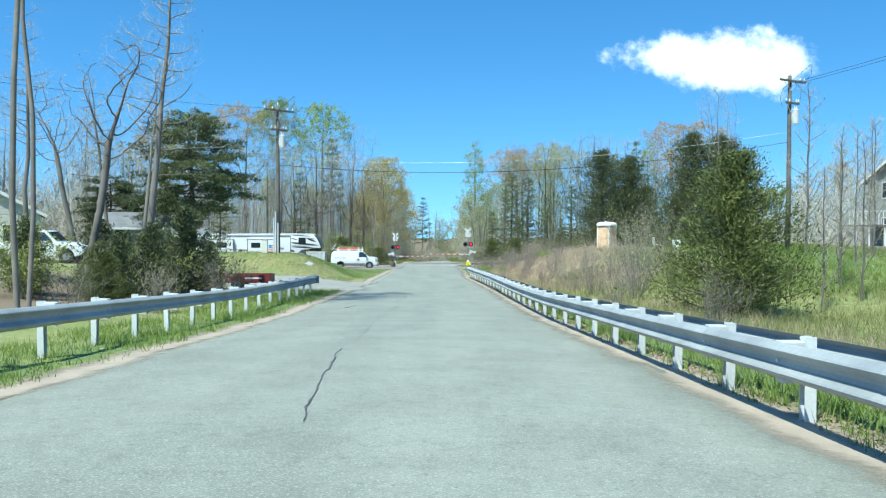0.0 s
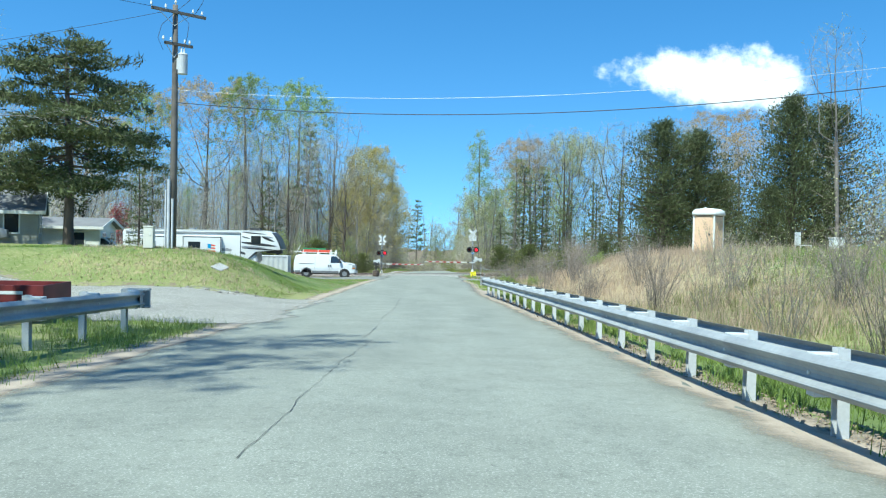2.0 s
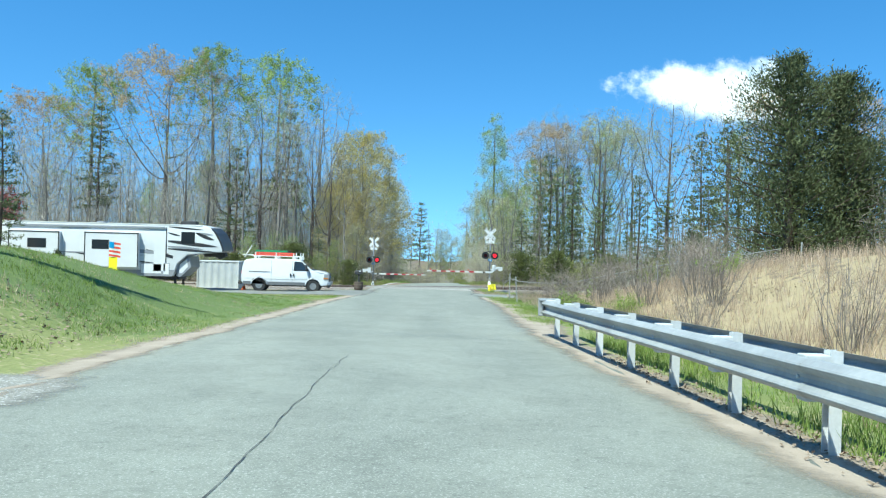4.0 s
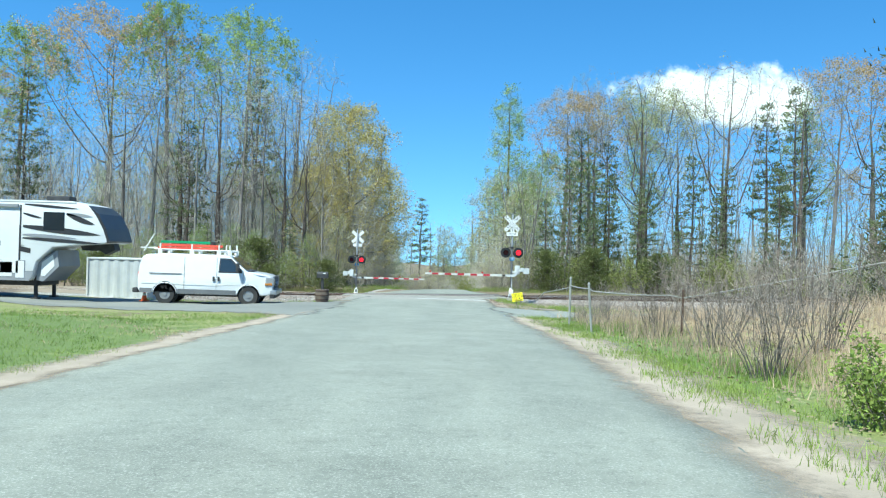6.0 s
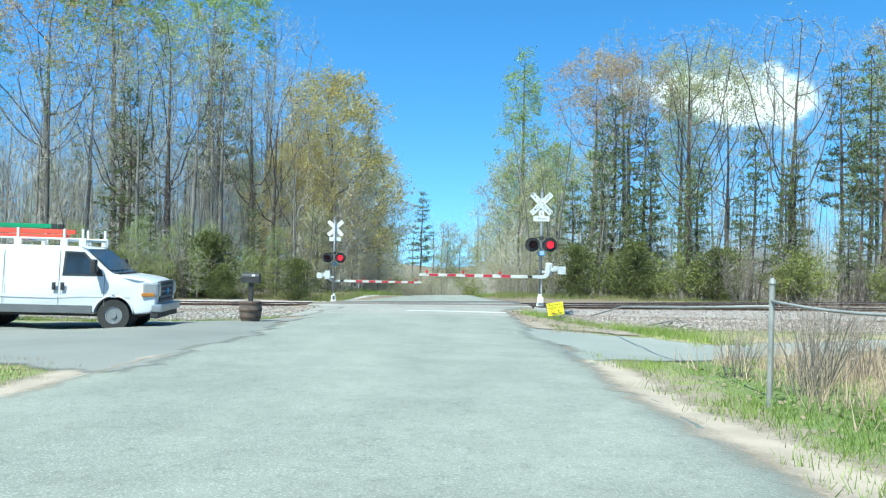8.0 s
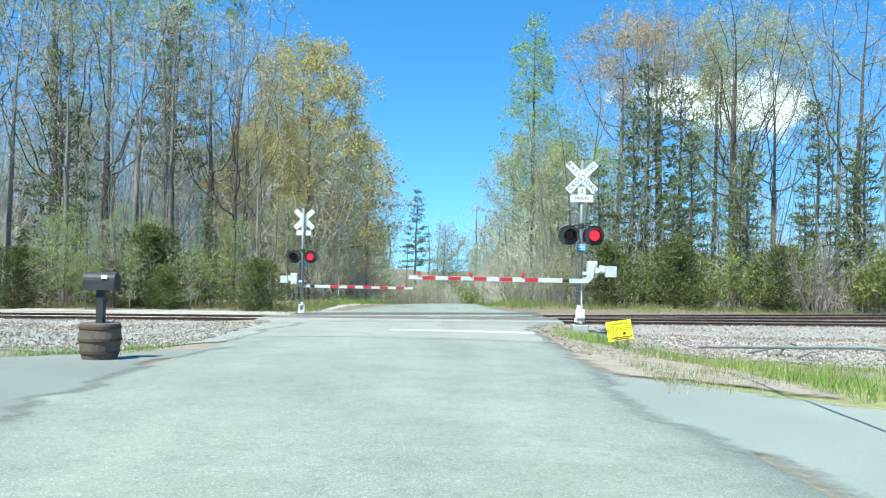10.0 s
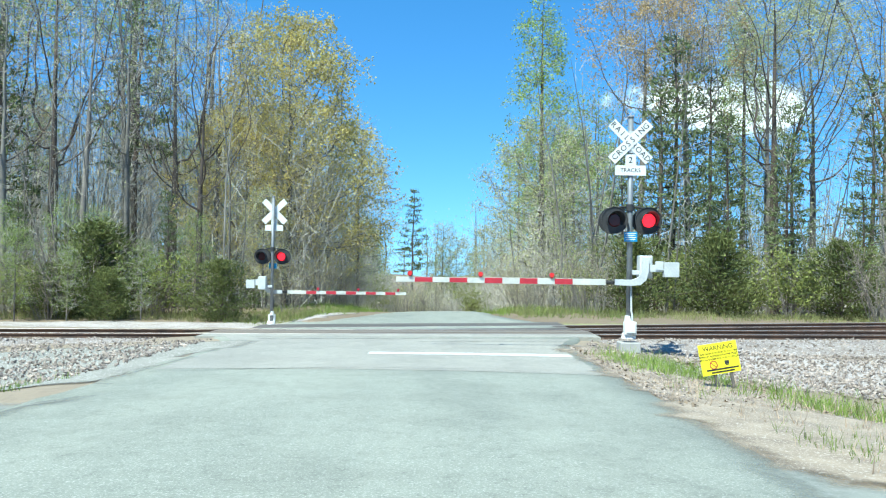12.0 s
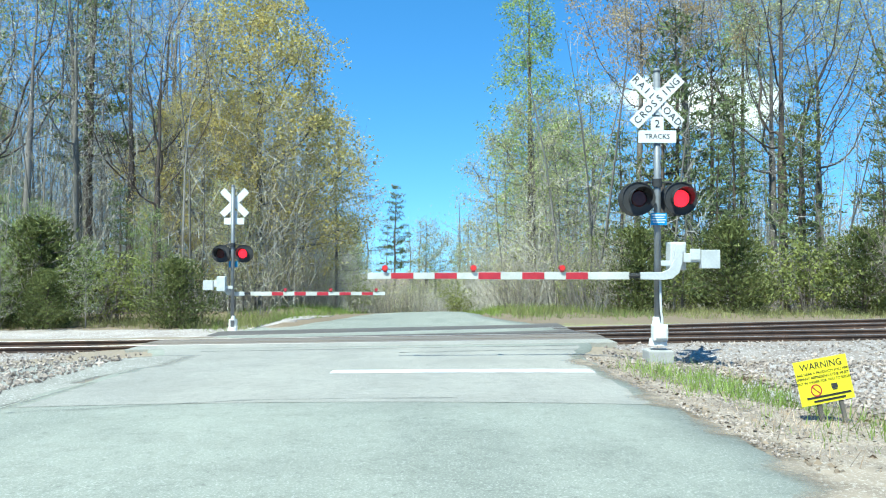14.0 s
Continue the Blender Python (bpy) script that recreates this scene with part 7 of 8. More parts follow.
def pine(seed, H, r0, cs, whorls, spread, tuft_n, needle=0.2, droop=-0.1, ragged=0.35, narrow=0.12, top_round=0.6, bare=0.25, gap=0.45, lobes=0.2, sag=0.05, hang=0.07, rise=0.75):
    """A pine: tiers of limbs with flat side sprays that carry tufts of needles."""
    rng = np.random.RandomState(seed)
    w = Wood()
    ts = np.linspace(0, 1, 9)
    trunk = np.c_[np.cumsum(rng.randn(9, 2) * H * 0.005, 0), ts * H]
    trunk[0] = (0, 0, -0.15)
    w.geo.tube(trunk, [r0 * 1.2] + [r0 * (1 - t) ** 0.8 + 0.02 for t in ts[1:]], 8, False)
    cen, out = [], []
    for i in range(whorls):
        t = cs + (0.99 - cs) * (i + 0.7 * rng.rand()) / whorls
        p = np.array([np.interp(t, ts, trunk[:, k]) for k in range(3)])
        u = (t - cs) / (1 - cs)
        reach = H * spread * (1 - u) ** top_round * (0.45 + 0.55 * min(1, u * 3 + 0.3))
        tier = 1 - ragged * rng.rand()
        for j in range(rng.randint(3, 6)):
            az = i * 1.9 + j * 6.28 / 4.3 + rng.rand()
            ln = reach * tier * (1 - ragged * 0.8 * rng.rand()) * (1 + lobes * math.sin(2 * az + seed)) + 0.3
            path, d = limb_path(rng, p, np.array([math.cos(az), math.sin(az), droop + rise * u * u + 0.1 * rng.randn()]), ln, sag, 5, 0.12)
            path = np.array(path)
            w.stick(path, 0.018 + 0.012 * ln * (1 - 0.5 * u), 0.008, 3)
            flat = unit(np.array([-d[1], d[0], 0.0]))
            m = max(2, int(ln * (1 - bare) / gap))
            for k in range(m):
                s = (bare + (1 - bare) * (k + rng.rand()) / m) * 4.999
                a = int(s)
                q = path[a] + (path[a + 1] - path[a]) * (s - a)
                side = (1 if (k + j) % 2 else -1) * flat
                sl = (0.25 + 0.28 * ln * (1.15 - s / 5)) * (0.6 + 0.7 * rng.rand())
                e = q + unit(side * 0.9 + d * 0.75 + np.array([0, 0, 0.12 * rng.randn() + 0.05])) * sl
                w.twigs(rng, q, e, 0.022)
                spots_ = max(1, int(sl / 0.3))
                for z in range(spots_):
                    c = q + (e - q) * (z + 0.6 + 0.4 * rng.rand()) / spots_
                    cen.append(c + rng.randn(tuft_n, 3) * np.array([0.14, 0.14, hang]) * (needle / 0.2) ** 0.7)
                    out.append(np.repeat((unit(e - q) * 0.5 + np.array([0, 0, 0.35]))[None], tuft_n, 0))
    w.leaves(rng, np.concatenate(cen), needle, narrow, outward=np.concatenate(out))
    return w


def cedar(seed, H, width, n_leaf, size=0.2, rough=0.3, start=0.02, cone=0.62):
    """A dense evergreen with a ragged cone of upswept sprays."""
    rng = np.random.RandomState(seed)
    w = Wood()
    w.geo.tube([(0, 0, -0.1), (0.03 * H * 0.2, 0, H * 0.5), (0, 0, H * 0.97)], [0.028 * H, 0.016 * H, 0.01], 7, False)
    n_b = int(26 + H * 7)
    cen, out = [], []
    per = max(8, n_leaf // n_b)
    for i in range(n_b):
        t = start + (0.97 - start) * (i / n_b) ** 1.15
        az = i * 2.4 + rng.rand() * 0.8
        lobe = 1 + rough * math.sin(az * 2.0 + seed) + rough * (rng.rand() - 0.5) * 1.6
        reach = width / 2 * (1 - t) ** cone * lobe * (0.78 + 0.22 * min(1, t * 6))
        p = np.array([0, 0, t * H])
        path, d = limb_path(rng, p, np.array([math.cos(az), math.sin(az), 0.15]), max(0.2, reach), 0.1, 3, 0.12)
        w.stick(path, 0.014 + 0.004 * H, 0.006, 4)
        pts = np.array(path)
        s = rng.rand(per) ** 0.6 * 3
        a = np.minimum(2, s.astype(int))
        q = pts[a] + (pts[a + 1] - pts[a]) * (s - a)[:, None]
        puff = 0.09 * reach + 0.05 * H ** 0.5
        cen.append(q + rng.randn(per, 3) * puff * np.array([1, 1, 0.8]))
        out.append(np.repeat(unit(d)[None, :] * 0.8 + np.array([0, 0, 0.5]), per, 0))
    w.leaves(rng, np.concatenate(cen), size, 0.42, outward=np.concatenate(out))
    return w


def shrub(seed, H, width, stems, leaf_n, size=0.07, twig=5):
    rng = np.random.RandomState(seed)
    w = Wood()
    tips = []
    for i in range(stems):
        az = rng.rand() * 6.28
        rad = width / 2 * rng.rand() ** 0.6
        base = np.array([math.cos(az) * rad * 0.35, math.sin(az) * rad * 0.35, -0.05])
        d = np.array([math.cos(az) * rad / H * 1.1, math.sin(az) * rad / H * 1.1, 1.0])
        path, d = limb_path(rng, base, d, H * (0.55 + 0.5 * rng.rand()), 0.0, 4, 0.13)
        w.stick(path, 0.005 + 0.0035 * H ** 0.7, 0.003, 3)
        for j in range(twig):
            k = rng.randint(1, 4)
            q = path[k] + (path[k + 1] - path[k]) * rng.rand()
            tw, _ = limb_path(rng, q, unit(d + 0.8 * rng.randn(3)), H * (0.12 + 0.16 * rng.rand()), 0.05, 2, 0.2)
            w.twigs(rng, [tw[0], tw[1]], [tw[1] + (tw[1] - tw[0]) * 0.2, tw[2]], 0.009)
            tips += [tw[1], tw[2]]
        tips.append(path[4])
    if leaf_n:
        tips = np.array(tips)
        w.leaves(rng, tips[rng.randint(0, len(tips), leaf_n)] + rng.randn(leaf_n, 3) * 0.05 * (1 + H * 0.35), size)
    return w


def plant(name, wood, bark, leaf, label, category, group, at, turn=0.0, crown="crown", stem="trunk"):
    t = thing(name, at, label, category, group, turn)
    part(stem, wood.limb_mesh(stem, bark, TWIG_BROWN if stem == "stem" else None), bark, t)
    if wood.leaf_count:
        part(crown, wood.leaf_mesh(crown, leaf), leaf, t)
    return t


def again(proto, x, y, s=1.0, turn=0.0, sink=0.1, sz=None):
    return copy_thing(proto, pose(x, y, ground_at(x, y) - sink, 0, 0, turn) @ Matrix.Diagonal((s, s, sz or s, 1)))


WOODS = "trees of the wood"
KIND = {}


def proto(key, *args, **kw):
    """Prototype, placed at its own first spot."""
    KIND[key] = plant(*args, **kw)
    return KIND[key]


def spot(x, y, sink=0.1):
    return (x, y, ground_at(x, y) - sink)


# prototypes stand at spots of the wood's front
proto("oak_rust", "tree", grown(11, 28.0, 0.32, 0.3, 16.5, "vase", 15400, 0.15, n_pts=640, leader=0.25, low=0.06, lean=0.02, crook=0.012), BARK, LEAF_RUST, "tall forked tree with rusty orange spring buds", "tree", WOODS, spot(-35.5, 147))
proto("poplar_green", "tree", grown(12, 29.0, 0.26, 0.36, 11.0, "round", 14000, 0.165, n_pts=500, leader=0.6, low=0.12, lean=-0.02, crook=0.01), BARK, LEAF_GREEN, "tall slender tree with fresh green leaves", "tree", WOODS, spot(-29.0, 147))
proto("bare_tall", "tree", grown(13, 25.5, 0.21, 0.28, 8.0, "vase", 980, 0.1, n_pts=460, leader=0.35, low=0.5, lean=0.035, crook=0.015), BARK, LEAF_YELLOW, "tall thin tree nearly bare in spring", "tree", WOODS, spot(-16.2, 148))
proto("bare_pale", "tree", grown(14, 22.5, 0.18, 0.24, 7.5, "vase", 1400, 0.1, n_pts=460, leader=0.3, low=0.5, lean=-0.04, crook=0.018), BARK_PALE, LEAF_YELLOW, "pale-barked thin tree with sparse buds", "tree", WOODS, spot(-18.0, 140))
proto("bare_twisted", "tree", grown(24, 21.0, 0.24, 0.24, 9.5, "vase", 980, 0.1, n_pts=480, leader=0.2, crook=0.035, low=0.5), BARK_DARK, LEAF_YELLOW, "dark crooked tree nearly bare in spring", "tree", WOODS, spot(-20.6, 136.5))
proto("maple_yellow", "tree", grown(15, 19.0, 0.22, 0.12, 13.5, "round", 32200, 0.145, n_pts=700, leader=0.35, low=0.45, clump=0.26), BARK, LEAF_GOLD, "broad round tree in yellow-green leaf at the wood's edge", "tree", WOODS, spot(-9.9, 146))
proto("slim_green", "tree", grown(16, 22.8, 0.2, 0.26, 6.6, "spire", 13300, 0.125, n_pts=380, leader=0.9, low=0.55, crook=0.01), BARK_DARK, LEAF_GREEN, "slender tall tree with green leaves at the roadside", "tree", WOODS, spot(7.0, 149))
proto("slim_rust", "tree", grown(17, 19.5, 0.17, 0.3, 7.0, "vase", 8400, 0.11, n_pts=400, leader=0.5, low=0.12, lean=0.03, crook=0.015), BARK, LEAF_RUST, "slender tree with reddish-brown buds", "tree", WOODS, spot(11.6, 141))
proto("vase_yellow", "tree", grown(27, 21.0, 0.21, 0.26, 11.0, "vase", 11200, 0.11, n_pts=540, leader=0.2, low=0.15, crook=0.015), BARK, LEAF_YELLOW, "spreading tree with pale yellow spring leaves at its top", "tree", WOODS, spot(20.2, 143))
proto("young_green", "tree", grown(18, 11.0, 0.09, 0.12, 5.4, "round", 5600, 0.095, n_pts=260, leader=0.6, low=0.6, crook=0.015), BARK, LEAF_YELLOW, "young roadside tree with yellow-green leaves", "tree", WOODS, spot(5.8, 139))
proto("young_fresh", "tree", grown(19, 11.5, 0.09, 0.12, 5.2, "round", 5600, 0.095, n_pts=260, leader=0.6, low=0.6, crook=0.015), BARK, LEAF_GREEN, "young tree in fresh green leaf", "tree", WOODS, spot(8.4, 136.5))
proto("pine_tall", "pine_tree", pine(21, 22.0, 0.22, 0.4, 18, 0.2, 11, needle=0.36, narrow=0.3, bare=0.3, ragged=0.5), BARK_DARK, NEEDLE_PINE, "tall pine with a dark open crown", "pine tree", WOODS, spot(-19.3, 144))
proto("pine_mid", "pine_tree", pine(22, 15.5, 0.16, 0.12, 21, 0.24, 9, needle=0.34, narrow=0.3, ragged=0.5, top_round=0.6), BARK_DARK, NEEDLE_PINE, "dark green pine with layered limbs at the wood's edge", "pine tree", WOODS, spot(12.6, 137.5))

place_rng = np.random.RandomState(77)
# the rest of the wood's front, left and right of the road
FRONT = [
    ("poplar_green", -21.6, 149, 0.97), ("bare_tall", -15.9, 146, 0.82), ("bare_pale", -13.2, 140.5, 0.82), ("bare_twisted", -24.8, 138, 0.95), ("bare_twisted", -15.2, 139, 0.9), ("oak_rust", -53, 152, 0.85), ("poplar_green", -45.5, 148, 0.9),
    ("bare_tall", -39, 142, 0.66), ("bare_pale", -32.4, 140, 0.72), ("bare_tall", -26.4, 145, 0.7), ("pine_tall", -42.5, 143, 0.95), ("pine_mid", -23.5, 135.5, 1.02), ("maple_yellow", -10.8, 156, 0.9), ("maple_yellow", -12.4, 142.5, 0.66),
    ("bare_tall", -44, 139, 0.66), ("bare_pale", -50, 144, 0.8), ("pine_tall", -54, 141, 0.9), ("bare_tall", -58, 147, 0.85), ("young_green", -9.6, 137.2, 0.6), ("bare_twisted", -12.6, 135.5, 0.7), ("bare_tall", -18.4, 134.6, 0.72), ("bare_pale", -22.0, 134.2, 0.75), ("bare_tall", -28.6, 134.4, 0.7), ("bare_pale", -16.5, 136, 0.8), ("bare_pale", -27, 137, 0.9),
    ("slim_rust", 15.4, 143, 1.0), ("pine_mid", 16.0, 141.5, 0.98), ("vase_yellow", 24.4, 146, 0.95), ("bare_twisted", 27.0, 139, 1.05), ("slim_green", 22.0, 152, 1.02),
    ("pine_tall", 31.0, 139.5, 0.85), ("pine_tall", 35.5, 144, 1.0), ("bare_pale", 28.5, 145, 0.95), ("bare_twisted", 33.5, 138, 1.0), ("bare_twisted", 18.8, 138.5, 1.0), ("bare_tall", 14.0, 138.6, 0.8), ("slim_green", 39.5, 150, 1.0),
    ("young_green", 7.2, 137, 0.9), ("young_green", 9.0, 152, 1.3), ("bare_tall", 38, 141, 0.9), ("pine_mid", 43, 140, 1.15), ("oak_rust", 46, 148, 0.9), ("young_green", 6.3, 158, 1.3), ("young_green", -7.0, 162, 1.3),
]
for key, x, y, s in FRONT:
    again(KIND[key], x, y, s * (0.97 + 0.06 * place_rng.rand()), place_rng.rand() * 360)
# deeper rows, thinning out towards the sides
DEEP_KINDS = ["bare_tall", "bare_pale", "bare_twisted", "bare_tall", "slim_rust", "bare_pale", "slim_rust", "bare_twisted", "bare_pale", "slim_green", "young_green", "pine_tall"]
for i in range(40):
    x, y = -11 - 58 * place_rng.rand(), 146 + 34 * place_rng.rand()
    again(KIND[["bare_pale", "bare_tall", "bare_twisted"][i % 3]], x, y, 0.58 + 0.2 * place_rng.rand(), place_rng.rand() * 360)
count = 0
while count < 44:
    side = -1 if place_rng.rand() < 0.72 else 1
    x = side * (8.5 + 62 * place_rng.rand() ** 1.2) - 1.0
    y = 150 + 34 * place_rng.rand()
    if side > 0 and (x > 55 or (x < 44 and place_rng.rand() < 0.6)):
        count += 1
        continue
    key = DEEP_KINDS[place_rng.randint(len(DEEP_KINDS))]
    s = 0.75 * (0.8 + 0.3 * place_rng.rand())
    again(KIND[key], x, y, s, place_rng.rand() * 360)
    count += 1
# the far end of the road closes with trees
again(KIND["pine_tall"], -4.3, 210, 0.9, 40, 0.3)
for i in range(20):
    x, y = -46 + 92 * place_rng.rand(), 205 + 85 * place_rng.rand()
    if -9 < x - (y - 205) * 0.02 < 8 and y < 252:
        x += 17 if x > 0 else -17
    s = 0.62 + 0.34 * place_rng.rand() if abs(x) < 22 else 0.9 + 0.2 * place_rng.rand()
    again(KIND[["poplar_green", "young_green", "bare_pale", "slim_green", "bare_pale", "bare_tall"][i % 6]], x, y, s * (1.5 if i % 6 == 1 else 1.0), place_rng.rand() * 360, 0.3)

# thicket where the road dips out of sight
for i in range(26):
    x, y = -17 + 32 * place_rng.rand(), 186 + 34 * place_rng.rand()
    if -7.5 < x < -0.5:
        x -= 8
    again(KIND["young_green" if i % 3 == 0 else "young_fresh"], x, y, 0.85 + 0.5 * place_rng.rand(), place_rng.rand() * 360, 0.3)

# trees by the houses, left
proto("bare_near", "tree", broadleaf(31, 15.5, 0.17, 0.4, 30, 0.2, 300, 0.07, n_twig=12, rise=0.18, lean=0.12, twig_r=0.006, sub=4), BARK_NEAR, LEAF_YELLOW, "bare grey tree leaning behind the guardrail", "tree", "trees by the left house", spot(-12.9, 35.3), 0)
proto("bare_crooked", "tree", grown(32, 10.5, 0.15, 0.5, 5.0, "vase", 210, 0.07, n_pts=150, lean=0.2, crook=0.05, leader=0.25, twig_r=0.006), BARK_NEAR, LEAF_YELLOW, "crooked bare tree leaning beside the pickup", "tree", "trees by the left house", spot(-14.6, 32.8), 0)
for key, x, y, s, turn in (("bare_near", -26.5, 52, 1.0, 300), ("bare_near", -21.4, 58, 0.9, 10), ("bare_crooked", -27, 60, 1.2, 220), ("bare_near", -34, 50, 1.1, 100), ("bare_near", -38, 58, 1.1, 30), ("bare_near", -27, 66, 0.95, 190)):
    again(KIND[key], x, y, s, turn)
# crowns added high out of view to throw tree shadow across the road
proto("pine_shade", "pine_tree", pine(43, 27.0, 0.075, 0.64, 10, 0.2, 12, needle=0.34, narrow=0.26, gap=0.6), BARK_NEAR, NEEDLE, "tall pine with a bare trunk and high crown", "pine tree", "trees by the left house", spot(-11.9, 22.7))
again(KIND["pine_shade"], -13.6, 26.6, 0.95, 130)
proto("pine_broad", "pine_tree", pine(41, 12.2, 0.28, 0.27, 21, 0.69, 19, needle=0.3, droop=-0.06, ragged=0.42, rise=0.2, top_round=0.26, narrow=0.26, bare=0.3, gap=0.38, lobes=0.18, sag=-0.012, hang=0.1), BARK_DARK, NEEDLE, "broad dark pine with drooping layered limbs on the lawn", "pine tree", "", spot(-21.6, 70.5), 20)
again(KIND["pine_broad"], -31.5, 77, 0.62, 140)
again(KIND["pine_mid"], -24.0, 88, 0.6, 140)
for i, (x, y) in enumerate(((-30, 106), (-34, 101), (-38, 108), (-43, 98), (-47, 105), (-52, 96), (-41, 90), (-36, 94), (-55, 104), (-49, 88))):
    again(KIND[["bare_pale", "bare_twisted", "bare_tall"][i % 3]], x, y, 0.55 + 0.03 * (i % 4), 67 * i)
proto("redbud", "tree", broadleaf(33, 6.0, 0.09, 0.25, 22, 0.34, 2600, 0.13, rise=0.9), BARK, LEAF_RED, "small redbud tree in pinkish-red blossom", "tree", "", spot(-30.5, 101))
for i in range(17):
    x, y = -34 - 44 * place_rng.rand(), 30 + 92 * place_rng.rand()
    if -45 < x < -28 and 58 < y < 76:
        continue
    again(KIND[["bare_tall", "bare_pale", "poplar_green", "pine_tall", "bare_pale"][i % 5]], x, y, 0.62 + 0.3 * place_rng.rand(), place_rng.rand() * 360)

# cedars and trees on the right-hand bank
proto("cedar_big", "cedar_tree", cedar(51, 12.2, 10.2, 38000, 0.155, rough=0.42, cone=0.74), BARK_DARK, NEEDLE, "large dark cedar on the grassy bank", "cedar tree", "cedars on the bank", spot(17.3, 84.3))
proto("cedar_near", "cedar_tree", cedar(52, 5.9, 5.3, 30000, 0.115, rough=0.3, cone=0.78), BARK_DARK, CEDAR, "bushy olive-green cedar beside the guardrail", "cedar tree", "cedars on the bank", spot(10.2, 27.3))
proto("cedar_bush", "cedar_tree", cedar(54, 2.6, 2.0, 5200, 0.1, rough=0.35), BARK_DARK, NEEDLE, "low dark evergreen bush behind the guardrail", "cedar tree", "evergreen bushes by the left house", spot(-11.2, 34.2))
proto("cedar_edge", "cedar_tree", cedar(53, 4.4, 5.4, 7600, 0.17, rough=0.35, cone=0.5), BARK_DARK, CEDAR, "bushy evergreen cedar at the wood's edge", "cedar tree", "cedars at the wood's edge", spot(-15.5, 130.2))
for key, x, y, s, turn in (("cedar_bush", -13.6, 34.9, 1.1, 150), ("cedar_bush", -22.6, 92.0, 0.75, 70), ("cedar_big", 20.4, 85.5, 0.97, 80), ("cedar_big", 22.8, 88, 0.75, 290), ("cedar_big", 25.8, 81, 1.08, 20), ("cedar_big", 29.8, 83.5, 1.12, 130), ("cedar_big", 23.5, 79, 0.5, 10), ("cedar_bush", 13.2, 86.0, 1.3, 50), ("cedar_bush", -10.4, 33.0, 1.5, 60), ("cedar_bush", -11.0, 31.0, 1.2, 200), ("cedar_near", -13.2, 31.4, 0.42, 10), ("cedar_near", -14.4, 33.6, 0.4, 100), ("cedar_near", -12.0, 29.0, 0.34, 200), ("cedar_bush", -10.6, 37.4, 0.95, 40), ("cedar_bush", -15.4, 36.6, 1.3, 100), ("cedar_bush", -12.6, 37.6, 1.0, 10), ("cedar_bush", -14.5, 39.5, 1.1, 190), ("cedar_bush", -12.0, 30.2, 1.0, 90), ("cedar_bush", -16.4, 32.0, 1.2, 10), ("cedar_edge", -14.0, 127.6, 0.52, 140), ("cedar_edge", -16.6, 128.8, 0.59, 250), ("cedar_edge", -21.4, 127.8, 0.74, 200), ("cedar_edge", -9.4, 128.4, 0.63, 10), ("cedar_edge", -28.0, 128.6, 0.74, 60), ("cedar_edge", 8.8, 129.6, 0.8, 10), ("cedar_edge", 12.8, 130.2, 0.9, 100), ("cedar_edge", 18.2, 130.0, 0.85, 230)):
    again(KIND[key], x, y, s, turn)
for i in range(17):
    x, y = 27 + 34 * place_rng.rand(), 26 + 86 * place_rng.rand()
    if 28 < x < 43 and 48 < y < 68:
        continue
    again(KIND[["bare_pale", "bare_tall", "young_green", "pine_mid", "slim_rust", "pine_tall"][i % 6]], x, y, (0.55 + 0.3 * place_rng.rand()) * (1.25 if i % 6 in (2, 5) else 1.0), place_rng.rand() * 360)
proto("sapling_thin", "tree", broadleaf(34, 9.0, 0.05, 0.12, 26, 0.2, 260, 0.07, n_twig=9, rise=1.1, twig_r=0.007, sub=3), BARK, LEAF_YELLOW, "thin pale sapling just coming into bud", "tree", "saplings on the bank", spot(24.0, 38.0))
for x, y, s, turn in ((14.0, 29.0, 0.6, 140), (15.2, 25.5, 0.6, 250), (16.5, 31, 0.7, 60), (18.5, 28.5, 0.75, 310), (20.5, 34, 0.85, 20), (19, 24, 0.7, 200), (21.5, 46.5, 1.1, 30), (11.4, 32, 0.5, 90), (17.2, 34, 0.7, 10), (18.4, 36.5, 0.7, 70), (20.0, 39.5, 0.8, 200), (22.4, 42.5, 0.8, 320), (24.8, 45.5, 0.85, 110), (26.5, 48.5, 0.9, 260), (23.4, 46.4, 0.75, 150)):
    again(KIND["sapling_thin"], x, y, s, turn)

# shrubs
SHR = "shrubs of the verge and wood"
proto("brush_bud", "shrub", shrub(61, 4.2, 3.0, 30, 1300, 0.05, 14), BARK_PALE, LEAF_YELLOW, "twiggy bush with small yellowish buds", "shrub", SHR, spot(9.0, 36.0), 0, "foliage", "stem")
proto("brush_bare", "shrub", shrub(62, 2.3, 1.9, 30, 0, 0.045, 18), BARK, LEAF_YELLOW, "bare reddish-brown twiggy bush", "shrub", SHR, spot(5.3, 78.4), 0, "foliage", "stem")
proto("brush_olive", "shrub", shrub(63, 3.2, 3.2, 24, 2600, 0.11, 8), BARK, SHRUB_LEAF, "dense olive-green bush at the wood's edge", "shrub", SHR, spot(-12.4, 130.6), 0, "foliage", "stem")
proto("brush_green", "shrub", shrub(64, 1.0, 1.3, 22, 4200, 0.04, 8), BARK, GRASS_GREEN, "low bright green bush on the verge", "shrub", SHR, spot(4.3, 70.2), 0, "foliage", "stem")
